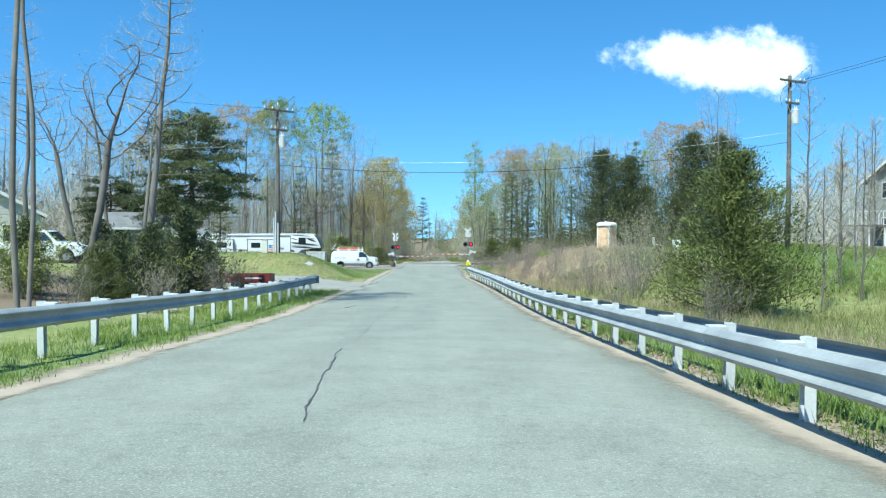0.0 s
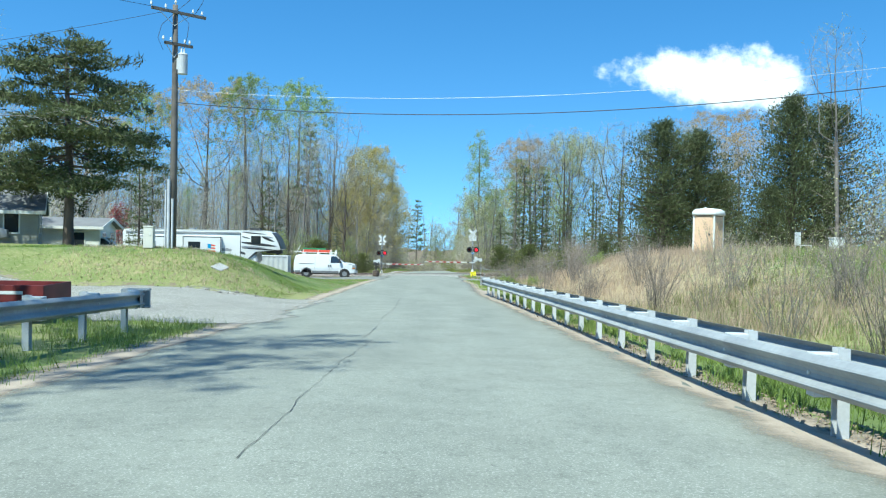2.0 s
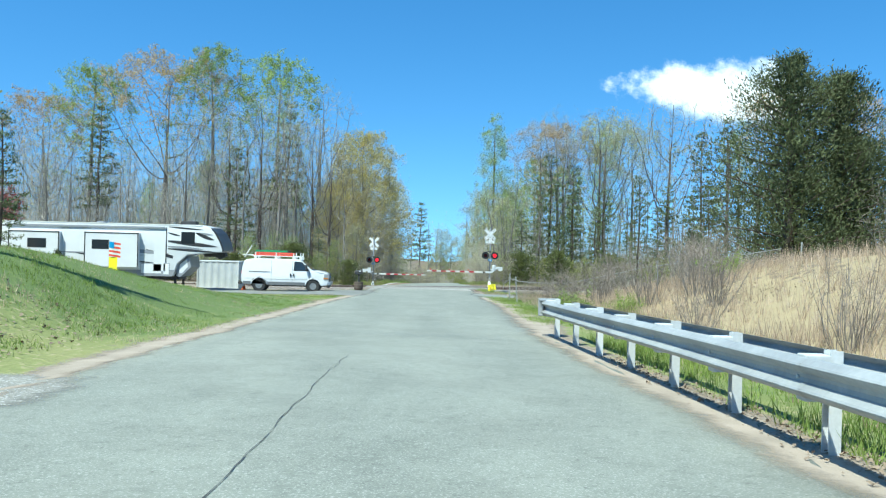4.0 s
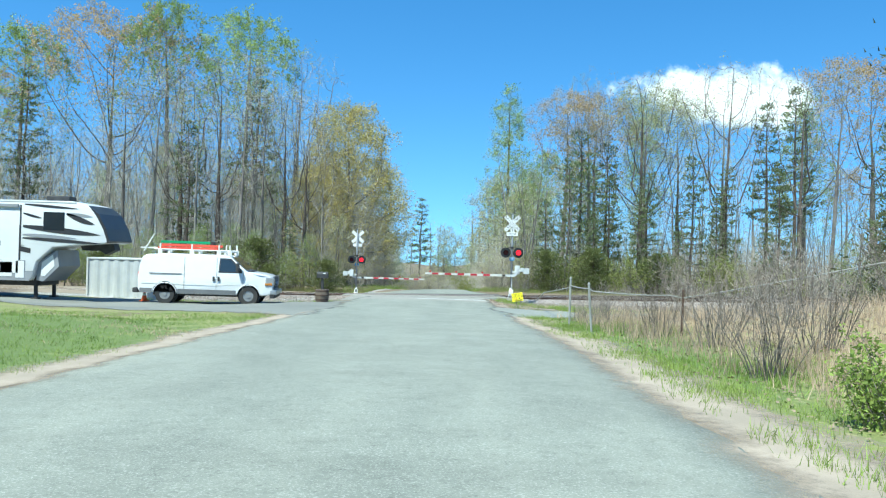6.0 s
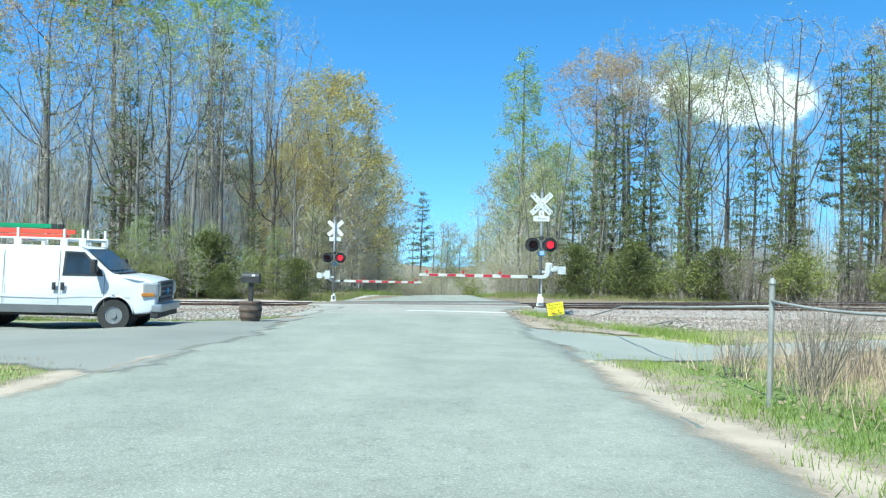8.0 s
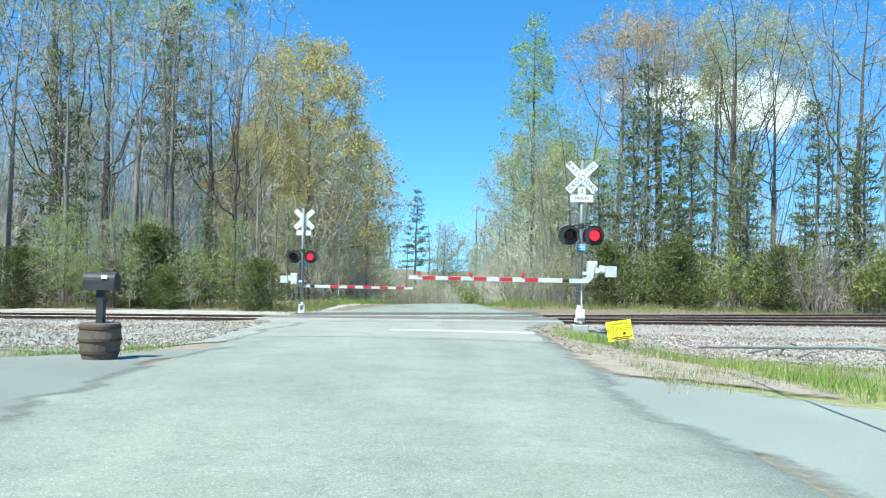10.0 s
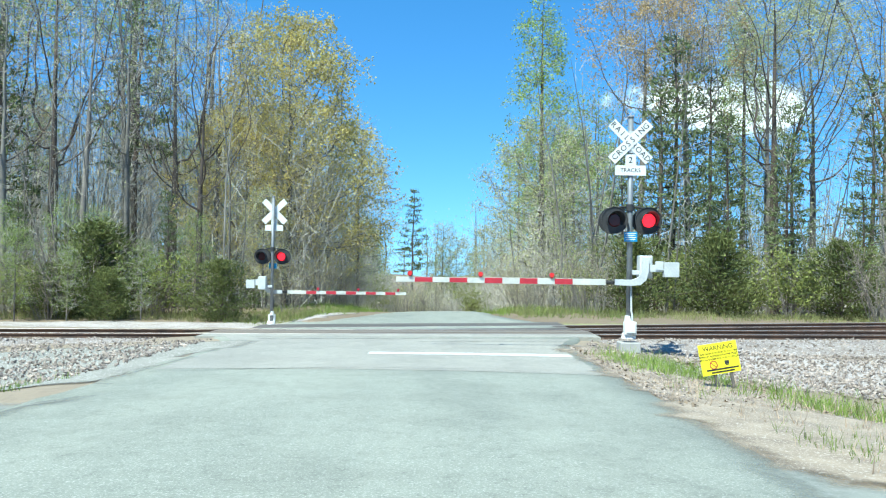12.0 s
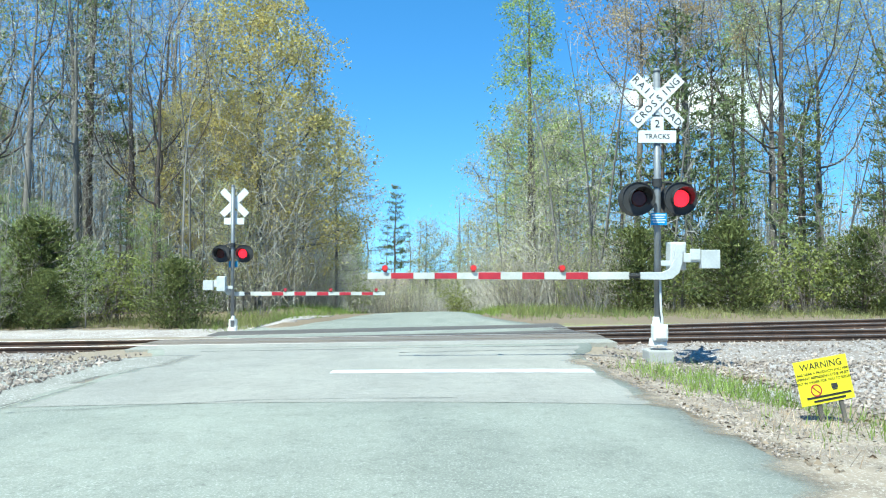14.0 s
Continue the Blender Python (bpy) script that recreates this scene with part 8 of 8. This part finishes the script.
for key, x, y, s in (("brush_bud", 10.6, 40.5, 0.95), ("brush_bud", 6.6, 38.5, 0.55), ("brush_bud", 9.6, 50.5, 0.5), ("brush_bud", 7.0, 44.0, 0.4), ("brush_bare", 7.5, 80.5, 1.0), ("brush_bare", 6.2, 76.0, 0.9), ("brush_bare", 4.6, 74.2, 0.8), ("brush_bare", 8.8, 73, 1.1), ("brush_bare", 7.4, 66, 1.0), ("brush_bare", 9.2, 60, 0.9), ("brush_bare", 8.4, 84.5, 0.9), ("brush_bare", 5.2, 82.0, 0.75), ("brush_bare", 6.4, 57.0, 0.8), ("brush_bare", 11, 82, 1.1), ("brush_green", 5.6, 68.4, 0.8), ("brush_green", 9.5, 71.5, 1.0), ("brush_bare", 4.5, 86.6, 0.6), ("brush_bare", 5.1, 87.6, 0.65), ("brush_bare", 4.3, 88.4, 0.45), ("brush_bare", 6.2, 88.6, 0.6), ("brush_bare", 7.4, 87.4, 0.7), ("brush_bare", 5.6, 52.5, 0.7), ("brush_bare", 6.4, 28.5, 0.8), ("brush_bare", 8.2, 33.0, 0.9), ("brush_bare", 7.0, 35.5, 0.8), ("brush_bare", 5.8, 16.5, 0.7), ("brush_bare", 11.0, 37.5, 1.0), ("brush_bare", 7.2, 49.0, 0.9), ("brush_bare", 8.6, 46.4, 0.9), ("brush_bare", 6.0, 45.2, 0.7), ("brush_bare", 10.4, 43.4, 0.9), ("brush_bare", 8.0, 54.4, 0.8), ("brush_bare", 5.0, 60.2, 0.7), ("brush_bare", 9.0, 41.0, 0.8), ("brush_bare", 6.8, 70.8, 1.05), ("brush_bare", 8.0, 69.2, 1.1), ("brush_bare", 9.6, 74.5, 0.9),
                   ("brush_olive", -11.0, 31.0, 0.6), ("brush_olive", -12.5, 34.0, 0.65), ("brush_olive", -15.5, 30.5, 0.75), ("brush_bud", -17, 29, 0.8), ("brush_bare", -9.0, 32.5, 0.8), ("brush_bare", -9.4, 37.5, 0.9), ("brush_bare", -10.2, 33.5, 1.0), ("brush_bare", -11.6, 36.4, 1.1), ("brush_bare", -12.8, 31.5, 1.2), ("brush_olive", -18.5, 37, 0.9), ("brush_bare", -13.6, 40.2, 0.9), ("brush_bare", -8.6, 24.5, 0.8), ("brush_bare", -9.8, 21.5, 0.8), ("brush_olive", -21, 33.5, 0.9)):
    again(KIND[key], x, y, s, place_rng.rand() * 360, 0.03)
edge = 0
while edge < 66:
    left = place_rng.rand() < 0.55
    x = -8.6 - 42 * place_rng.rand() if left else 5.4 + 40 * place_rng.rand()
    y = 126.8 + 7.0 * place_rng.rand() + (0.8 if not left else 0.0)
    key = ["brush_olive", "brush_bare", "brush_bud", "young_fresh", "brush_olive", "brush_bare"][place_rng.randint(6)]
    s = (0.7 + 0.6 * place_rng.rand()) * {"brush_bare": 1.5, "young_fresh": 0.4}.get(key, 1.0)
    again(KIND[key], x, y, s, place_rng.rand() * 360)
    edge += 1
for i in range(30):
    x, y = -15 + 28 * place_rng.rand(), 180 + 22 * place_rng.rand()
    again(KIND[["brush_olive", "brush_bud"][i % 2]], x, y, 1.2 + 0.8 * place_rng.rand(), place_rng.rand() * 360, 0.2)
for x, y, s in ((-11.2, 130.6, 0.42), (-15.8, 130.8, 0.45), (-20.6, 131.0, 0.48), (-25.2, 131.2, 0.46), (-18.2, 132.6, 0.5)):
    again(KIND["young_fresh"], x, y, s, 300 * s)
for x, y, s in ((-17.6, 127.0, 0.36), (-19.8, 127.4, 0.42), (-12.6, 127.6, 0.3), (-23.0, 127.3, 0.4), (-15.4, 126.9, 0.28), (-26.0, 127.6, 0.4)):
    again(KIND["young_fresh"], x, y, s, 700 * s)
for x, y, s in ((-7.2, 141, 0.8), (-6.6, 147, 0.9), (-6.4, 153, 0.9), (5.0, 141, 0.8), (5.2, 146, 0.9), (5.4, 152, 0.9), (-7.6, 134.5, 0.8), (4.9, 135.5, 0.7)):
    again(KIND["brush_bud"], x, y, s, 90 * s)

for x, y, s, turn in ((9.0, 134.2, 0.55, 80), (13.4, 133.0, 0.5, 200), (17.5, 134.0, 0.6, 300), (20.5, 132.8, 0.48, 30), (24.5, 134.5, 0.62, 120), (28.5, 133, 0.5, 250), (-13.5, 133, 0.4, 60), (-20.5, 132.6, 0.38, 160), (11.2, 135.4, 0.8, 20), (15.2, 136.0, 0.7, 140), (19.0, 136.4, 0.75, 260), (22.6, 136.0, 0.85, 10), (26.4, 136.8, 0.8, 170), (30.6, 136, 0.8, 90)):
    again(KIND["pine_mid"], x, y, s, turn)

# thin saplings and undergrowth inside the wood, too many to count
sap_rng = np.random.RandomState(9)
w = Wood()
for i in range(560):
    left = sap_rng.rand() < 0.55
    x = -7.5 - 58 * sap_rng.rand() if left else 5.5 + 50 * sap_rng.rand()
    y = 130 + 42 * sap_rng.rand() ** 1.3
    z = ground_at(x, y) - 0.1
    h = 4 + 11 * sap_rng.rand()
    path, d = limb_path(sap_rng, (x, y, z), np.array([0.12 * sap_rng.randn(), 0.12 * sap_rng.randn(), 1.0]), h, 0.02, 4, 0.05)
    w.stick(path, 0.02 + 0.0045 * h, 0.008, 3)
    tips = []
    for j in range(12):
        k = 1 + sap_rng.randint(0, 3)
        q = path[k] + (path[k + 1] - path[k]) * sap_rng.rand()
        tw, _ = limb_path(sap_rng, q, np.array([sap_rng.randn(), sap_rng.randn(), 0.8]), 0.8 + 1.4 * sap_rng.rand(), 0.08, 2, 0.2)
        w.twigs(sap_rng, [tw[0], tw[1], tw[1]], [tw[2], tw[1] + 0.5 * sap_rng.randn(3), tw[2] + 0.5 * sap_rng.randn(3)], 0.022)
        tips += [tw[1], tw[2]]
    if not left or i % 5 == 0:
        t = np.array(tips)
        w.leaves(sap_rng, t[sap_rng.randint(0, len(t), 20)] + sap_rng.randn(20, 3) * 0.22, 0.085)
for i in range(8600):
    left = sap_rng.rand() < 0.62
    x = -6.5 - 70 * sap_rng.rand() ** 1.1 if left else 5.0 + 58 * sap_rng.rand() ** 1.1
    y = 136 + 66 * sap_rng.rand()
    if y > 186:
        x = -24 + 46 * sap_rng.rand()
    z = ground_at(x, y)
    k = 20
    f0 = np.array([x, y, z]) + sap_rng.rand(k, 1) * np.array([0, 0, 4.0 if y > 186 else 16.0 if left else 7.0]) * (0.25 + 0.75 * sap_rng.rand()) + 0.3 * sap_rng.randn(k, 3)
    f0[:, 2] = np.maximum(f0[:, 2], z - 0.05)
    f1 = f0 + (sap_rng.randn(k, 3) * np.array([0.6, 0.6, 0.5]) + np.array([0, 0, 0.9])) * (1.0 + 1.4 * sap_rng.rand(k, 1))
    w.twigs(sap_rng, f0, f1, 0.03)
    if i % (3 if y > 186 else 12 if left else 5) == 0:
        w.leaves(sap_rng, f1[:14] + sap_rng.randn(14, 3) * 0.3, 0.13)
for i in range(2700):
    left = sap_rng.rand() < 0.5
    x = -40 - 45 * sap_rng.rand() if left else 44 + 40 * sap_rng.rand()
    y = 20 + 125 * sap_rng.rand()
    if i >= 1500:
        x, y = (-33 - 30 * sap_rng.rand(), 74 + 34 * sap_rng.rand()) if i % 3 else (34 + 24 * sap_rng.rand(), 70 + 26 * sap_rng.rand())
    if 111 < y - SKEW * x < 126:
        continue
    z = ground_at(x, y)
    f0 = np.array([x, y, z]) + sap_rng.rand(18, 1) * np.array([0, 0, 9.0]) * (0.4 + 0.6 * sap_rng.rand()) + 0.4 * sap_rng.randn(18, 3)
    f0[:, 2] = np.maximum(f0[:, 2], z - 0.05)
    f1 = f0 + (sap_rng.randn(18, 3) * np.array([0.7, 0.7, 0.5]) + np.array([0, 0, 1.0])) * (1.2 + 1.6 * sap_rng.rand(18, 1))
    w.twigs(sap_rng, f0, f1, 0.06)
    w.leaves(sap_rng, f1[:8] + sap_rng.randn(8, 3) * 0.4, 0.2)
tagged(new("saplings", w.limb_mesh("saplings", BARK_PALE, TWIG_WOOD)), "thicket of thin bare saplings inside the wood", "saplings", kind="stuff")
tagged(new("sapling_leaves", w.leaf_mesh("sapling_leaves", LEAF_YELLOW)), "sparse young leaves in the thicket of saplings", "leaves", kind="stuff")

# far woods closing the horizon all round
far_rng = np.random.RandomState(19)
w = Wood()
for i in range(520):
    a = far_rng.rand() * 2 * math.pi
    d = 150 + 130 * far_rng.rand()
    x, y = d * math.cos(a), 60 + d * math.sin(a)
    if abs(x) < 60 and (y < 0 or 120 < y < 230):
        continue
    if abs(x) < 14 and y < 0:
        continue
    z = ground_at(x, y)
    h = 15 + 10 * far_rng.rand()
    w.stick([(x, y, z - 0.3), (x + far_rng.randn() * 0.4, y, z + h * 0.6), (x, y, z + h)], 0.25, 0.03, 4)
    tips = []
    for j in range(12):
        q = np.array([x, y, z + h * (0.35 + 0.6 * far_rng.rand())])
        e = q + np.array([far_rng.randn(), far_rng.randn(), 0.9 + far_rng.rand()]) * 2.0
        w.twigs(far_rng, q, e, 0.1)
        tips.append((q + e) / 2), tips.append(e)
    t = np.array(tips)
    w.leaves(far_rng, t[far_rng.randint(0, len(t), 200)] + far_rng.randn(200, 3) * 0.9, 0.3)
tagged(new("far_trees", w.limb_mesh("far_trees", BARK)), "distant leafless woods closing the horizon", "woods", kind="stuff")
tagged(new("far_leaves", w.leaf_mesh("far_leaves", LEAF_YELLOW)), "hazy spring leaves of the distant woods", "woods", kind="stuff")

# ---- grass and small ground litter ----


def blades(name, n, seed, place, h0, h1, width, material, label, bend=0.35, clump=6):
    rng = np.random.RandomState(seed)
    c = place(rng, n // clump)
    x = np.repeat(c[:, 0], clump) + rng.randn(len(c) * clump) * 0.07
    y = np.repeat(c[:, 1], clump) + rng.randn(len(c) * clump) * 0.07
    tall = np.repeat(0.6 + 0.7 * rng.rand(len(c)), clump)
    k = len(x)
    z = land_z(x, y) - 0.015
    a = rng.rand(k) * 2 * np.pi
    h = (h0 + (h1 - h0) * rng.rand(k)) * tall
    lx, ly = rng.randn(k) * bend * h, rng.randn(k) * bend * h
    w = width * (0.6 + 0.8 * rng.rand(k))
    bx, by = np.cos(a) * w / 2, np.sin(a) * w / 2
    if h1 < 0.9:
        P = np.stack([np.stack([x - bx, y - by, z], -1), np.stack([x + bx, y + by, z], -1), np.stack([x + lx, y + ly, z + h], -1)], 1)
        faces = np.arange(3 * k).reshape(-1, 3).tolist()
    else:
        P = np.stack([np.stack([x - bx, y - by, z], -1), np.stack([x + bx, y + by, z], -1), np.stack([x + lx * 0.4 + bx * 0.7, y + ly * 0.4 + by * 0.7, z + h * 0.6], -1), np.stack([x + lx * 0.4 - bx * 0.7, y + ly * 0.4 - by * 0.7, z + h * 0.6], -1), np.stack([x + lx, y + ly, z + h], -1)], 1)
        idx = np.arange(k)[:, None] * 5
        faces = (idx + np.array([0, 1, 2, 3])).tolist() + (idx + np.array([3, 2, 4])).tolist()
    me = bpy.data.meshes.new(name)
    me.from_pydata(P.reshape(-1, 3).tolist(), [], faces)
    me.materials.append(material)
    return tagged(new(name, me), label, "grass", kind="stuff")


def area(x0, x1, y0, y1, keep=None, skew=1.0):
    def place(rng, n):
        x, y = x0 + (x1 - x0) * rng.rand(n) ** skew, rng.uniform(y0, y1, n)
        gap = np.maximum(road_left(y) - x, x - road_right(y))
        ok = (gap > 0.02) & (rng.rand(n) < 0.12 + 0.88 * smoothstep(0.1, 0.8, gap))
        if keep is not None:
            ok &= keep(x, y, rng.rand(n))
        return np.c_[x, y][ok]
    return place


gravel_free = lambda x, y, r: ~((y > 90.5) & (y < 104) & (x > 3) & (y > 90 + 0.4 * (x - 3)))
blades("dry_grass", 90000, 1, area(3.9, 15.0, 38, 93, lambda x, y, r: gravel_free(x, y, r) & (r < smoothstep(3.6, 5.5, x) * (0.35 + 0.65 * smoothstep(-0.4, 0.5, wave(x, y, 2.5, 1.0)))), 1.3), 0.18, 0.62, 0.013, GRASS_DRY, "tall dry straw-coloured grass on the bank", 0.22)
blades("dry_grass", 22000, 2, area(4.4, 11, 8, 46, lambda x, y, r: r < 0.15 + 0.85 * smoothstep(0.0, 0.7, wave(x, y, 2.2, 4.0))), 0.15, 0.5, 0.013, GRASS_DRY, "patchy dry grass behind the guardrail", 0.3)
blades("olive_grass", 60000, 21, area(4.2, 20, 6, 48, lambda x, y, r: r < 0.75), 0.15, 0.5, 0.016, GRASS_OLIVE, "rough olive-green grass behind the guardrail", 0.3)
blades("green_grass", 60000, 3, area(3.2, 6.0, 0, 62, lambda x, y, r: r < 0.25 + 0.75 * smoothstep(-0.4, 0.4, wave(x, y, 1.2, 2.0)), 1.4), 0.08, 0.3, 0.012, GRASS_GREEN, "bright spring grass under the guardrail")
blades("green_grass", 42000, 4, area(-8.2, -4.7, 0, 41.5, lambda x, y, r: r < 0.2 + 0.8 * smoothstep(-0.5, 0.3, wave(x, y, 1.1, 0.0))), 0.06, 0.26, 0.012, GRASS_GREEN, "bright spring grass along the left guardrail")
blades("green_grass", 60000, 5, area(2.6, 6.2, 66, 92, lambda x, y, r: gravel_free(x, y, r) & (r < 0.15 + 0.85 * smoothstep(-0.3, 0.4, wave(x, y, 1.3, 1.0))), 1.2), 0.05, 0.17, 0.010, GRASS_GREEN, "green verge grass before the fence")
blades("green_grass", 130000, 6, area(-20, -4.9, 56, 88, lambda x, y, r: (r < 0.3 + 0.7 * smoothstep(-0.3, 0.3, wave(x, y, 1.6, 5.0))) & ~((y < 59.5) & (x > -14) & (r < 0.3)), 0.7), 0.03, 0.085, 0.011, GRASS_GREEN, "mown green lawn falling from the mound")
blades("dry_grass", 26000, 26, area(-14, -4.7, 55, 89, lambda x, y, r: r < smoothstep(0.0, 0.5, wave(x, y, 1.3, 3.0)), 0.5), 0.03, 0.1, 0.011, GRASS_DRY, "straw-coloured patches in the lawn")
blades("dry_grass", 16000, 27, area(3.0, 22, 97.5, 106, lambda x, y, r: r < 0.3 + 0.5 * wave(x, y, 1.2, 3.0), 1.3), 0.05, 0.22, 0.012, GRASS_DRY, "dry weeds between the service track and the ballast")
blades("green_grass", 16000, 28, area(3.2, 20, 98.5, 105, lambda x, y, r: r < 0.25 + 0.6 * wave(x, y, 1.0, 1.0), 1.5), 0.05, 0.2, 0.011, GRASS_GREEN, "green weeds between the service track and the ballast")
strip_x = lambda y: np.interp(y, [94.5, 100, 104, 106, 110.5], [6.2, 5.8, 5.0, 4.3, 3.5])
blades("green_grass", 26000, 7, area(2.9, 7.6, 94.5, 110.6, lambda x, y, r: r < smoothstep(1.0, 0.15, np.abs(x - strip_x(y))) * (0.35 + 0.65 * smoothstep(-0.5, 0.2, wave(x, y, 0.8, 2.0))), 1.0), 0.1, 0.32, 0.013, GRASS_GREEN, "strip of green grass around the warning sign")
blades("green_grass", 9000, 8, area(6.6, 22, 102.5, 106.5, lambda x, y, r: r < smoothstep(1.3, 0.1, np.abs(y - 104.6)), 1.0), 0.1, 0.3, 0.013, GRASS_GREEN, "green grass strip along the service track")
blades("dry_grass", 16000, 9, area(-16, -7.5, 54.5, 60, lambda x, y, r: r < 0.3, 1.0), 0.06, 0.22, 0.014, GRASS_DRY, "trampled straw on the bare mound")
blades("green_grass", 36000, 29, area(-21, -6.0, 54.2, 64, lambda x, y, r: r < 0.25 + 0.75 * smoothstep(-0.5, 0.2, wave(x, y, 1.4, 4.0)) * smoothstep(54, 57, y + 0.25 * (x + 8)), 1.0), 0.05, 0.16, 0.014, GRASS_GREEN, "rough green grass over the mound")
blades("green_grass", 14000, 10, area(-16, -5.5, 98.5, 106, lambda x, y, r: (y > 101.5) & (r < 0.6), 1.0), 0.06, 0.2, 0.013, GRASS_GREEN, "green grass behind the van and mailbox")
blades("green_grass", 24000, 11, area(-26, -5.6, 127.5, 134, lambda x, y, r: r < 0.5, 0.7), 0.12, 0.4, 0.016, GRASS_OLIVE, "olive weeds at the wood's edge")
blades("green_grass", 24000, 12, area(3.4, 26, 126, 133, lambda x, y, r: r < 0.5, 1.3), 0.12, 0.4, 0.016, GRASS_OLIVE, "olive weeds at the wood's edge")
blades("green_grass", 48000, 13, area(9.5, 27, 32, 60, lambda x, y, r: r < smoothstep(9.5, 12.5, x - 0.12 * (y - 45)), 1.0), 0.12, 0.4, 0.022, GRASS_GREEN, "green grass on top of the bank")
blades("green_grass", 12000, 14, area(-9, -3.15, 126.2, 165, lambda x, y, r: r < 0.7, 1.0), 0.1, 0.45, 0.016, GRASS_GREEN, "weeds beside the far road")
blades("green_grass", 12000, 15, area(1.95, 8, 125, 165, lambda x, y, r: r < 0.7, 1.0), 0.1, 0.45, 0.016, GRASS_GREEN, "weeds beside the far road")


def litter(name, n, seed, place, size, material, label):
    rng = np.random.RandomState(seed)
    c = place(rng, n)
    k = len(c)
    z = np.maximum(land_z(c[:, 0], c[:, 1]) + 0.02, np.where((c[:, 0] > road_left(c[:, 1]) - 0.3) & (c[:, 0] < road_right(c[:, 1]) + 0.3), pavement_z(c[:, 0], c[:, 1]) + 0.012, -99))
    a, s = rng.rand(k) * 6.28, size * (0.5 + rng.rand(k))
    u = np.stack([np.cos(a) * s, np.sin(a) * s, rng.randn(k) * 0.3 * s], -1)
    v = np.stack([-np.sin(a) * s * 0.6, np.cos(a) * s * 0.6, rng.randn(k) * 0.3 * s], -1)
    p = np.c_[c, z + 0.01]
    P = np.stack([p - u, p + v, p + u, p - v], 1)
    me = bpy.data.meshes.new(name)
    me.from_pydata(P.reshape(-1, 3).tolist(), [], np.arange(4 * k).reshape(-1, 4).tolist())
    me.materials.append(material)
    return tagged(new(name, me), label, "leaf litter", kind="stuff")


# leaves crowded under the beam, so their brown deepens its shadow line
def rail_shade_litter(rng, n):
    y = rng.uniform(5, 58, n)
    return np.c_[road_right(y) + 0.58 + rng.randn(n) * 0.13 - 0.35 * rng.rand(n) * smoothstep(26, 40, y), y]


litter("fallen_leaves", 7000, 1, rail_shade_litter, 0.022, LITTER, "brown leaf litter, also darkening the shadow line under the guardrail")
litter("fallen_leaves", 6000, 2, lambda rng, n: np.c_[rng.uniform(3.6, 9, n), rng.uniform(64, 90, n)], 0.026, LITTER, "brown leaf litter on the verge")
litter("fallen_leaves", 2400, 3, lambda rng, n: np.c_[rng.uniform(-15, -6, n), rng.uniform(53.5, 60, n)], 0.03, LITTER, "brown leaf litter at the foot of the mound")

litter("fallen_leaves", 1800, 4, lambda rng, n: (lambda y: np.c_[road_right(y) + 0.1 + 2.4 * rng.rand(n) ** 1.3, y])(rng.uniform(103, 112, n)), 0.026, LITTER, "brown leaf litter in the dirt beside the crossing")
# one dense patch of brown flakes to the right of the mast
litter("fallen_leaves", 1500, 5, lambda rng, n: np.c_[4.9 + 0.9 * rng.rand(n) ** 2, 111.2 + 0.7 * rng.randn(n)], 0.05, LITTER, "patch of brown flakes crowded beside the signal mast")

litter("fallen_leaves", 3000, 7, lambda rng, n: np.c_[rng.uniform(4.5, 20, n), rng.uniform(105.5, 113.5, n)], 0.03, LITTER, "brown leaves scattered over the ballast slope")

# a stick lying on the road and a fallen limb on the ballast
for x, y, ln, turn in ((-2.93, 26.9, 0.72, 66),):
    z = float(pavement_z(x, y)) + 0.018
    g = Geo().tube([tuple(pose(x, y, z, 0, 0, turn) @ Vector((s * ln, 0.04 * math.sin(s * 7), 0.004))) for s in np.linspace(-0.5, 0.5, 6)], [0.006, 0.008, 0.008, 0.007, 0.006, 0.003], 6)
    single("stick", g, BARK_DARK, "short fallen stick lying on the asphalt", "stick")
limb = thing("fallen_branch", (0, 0, 0), "broken grey branch lying on the ballast slope", "branch")
for k, (x, y, dx, dy, dz) in enumerate(((8.2, 108.6, 1.6, -0.9, 0.25), (8.8, 108.2, 0.8, 0.3, 0.3), (9.2, 107.9, 0.5, -0.7, 0.2))):
    z = ground_at(x, y) + 0.1
    part("limb", Geo().tube([(x, y, z), (x + dx * 0.5, y + dy * 0.5, z + dz), (x + dx, y + dy, z + dz * 0.6)], [0.045, 0.035, 0.012], 7), BARK_PALE, limb)
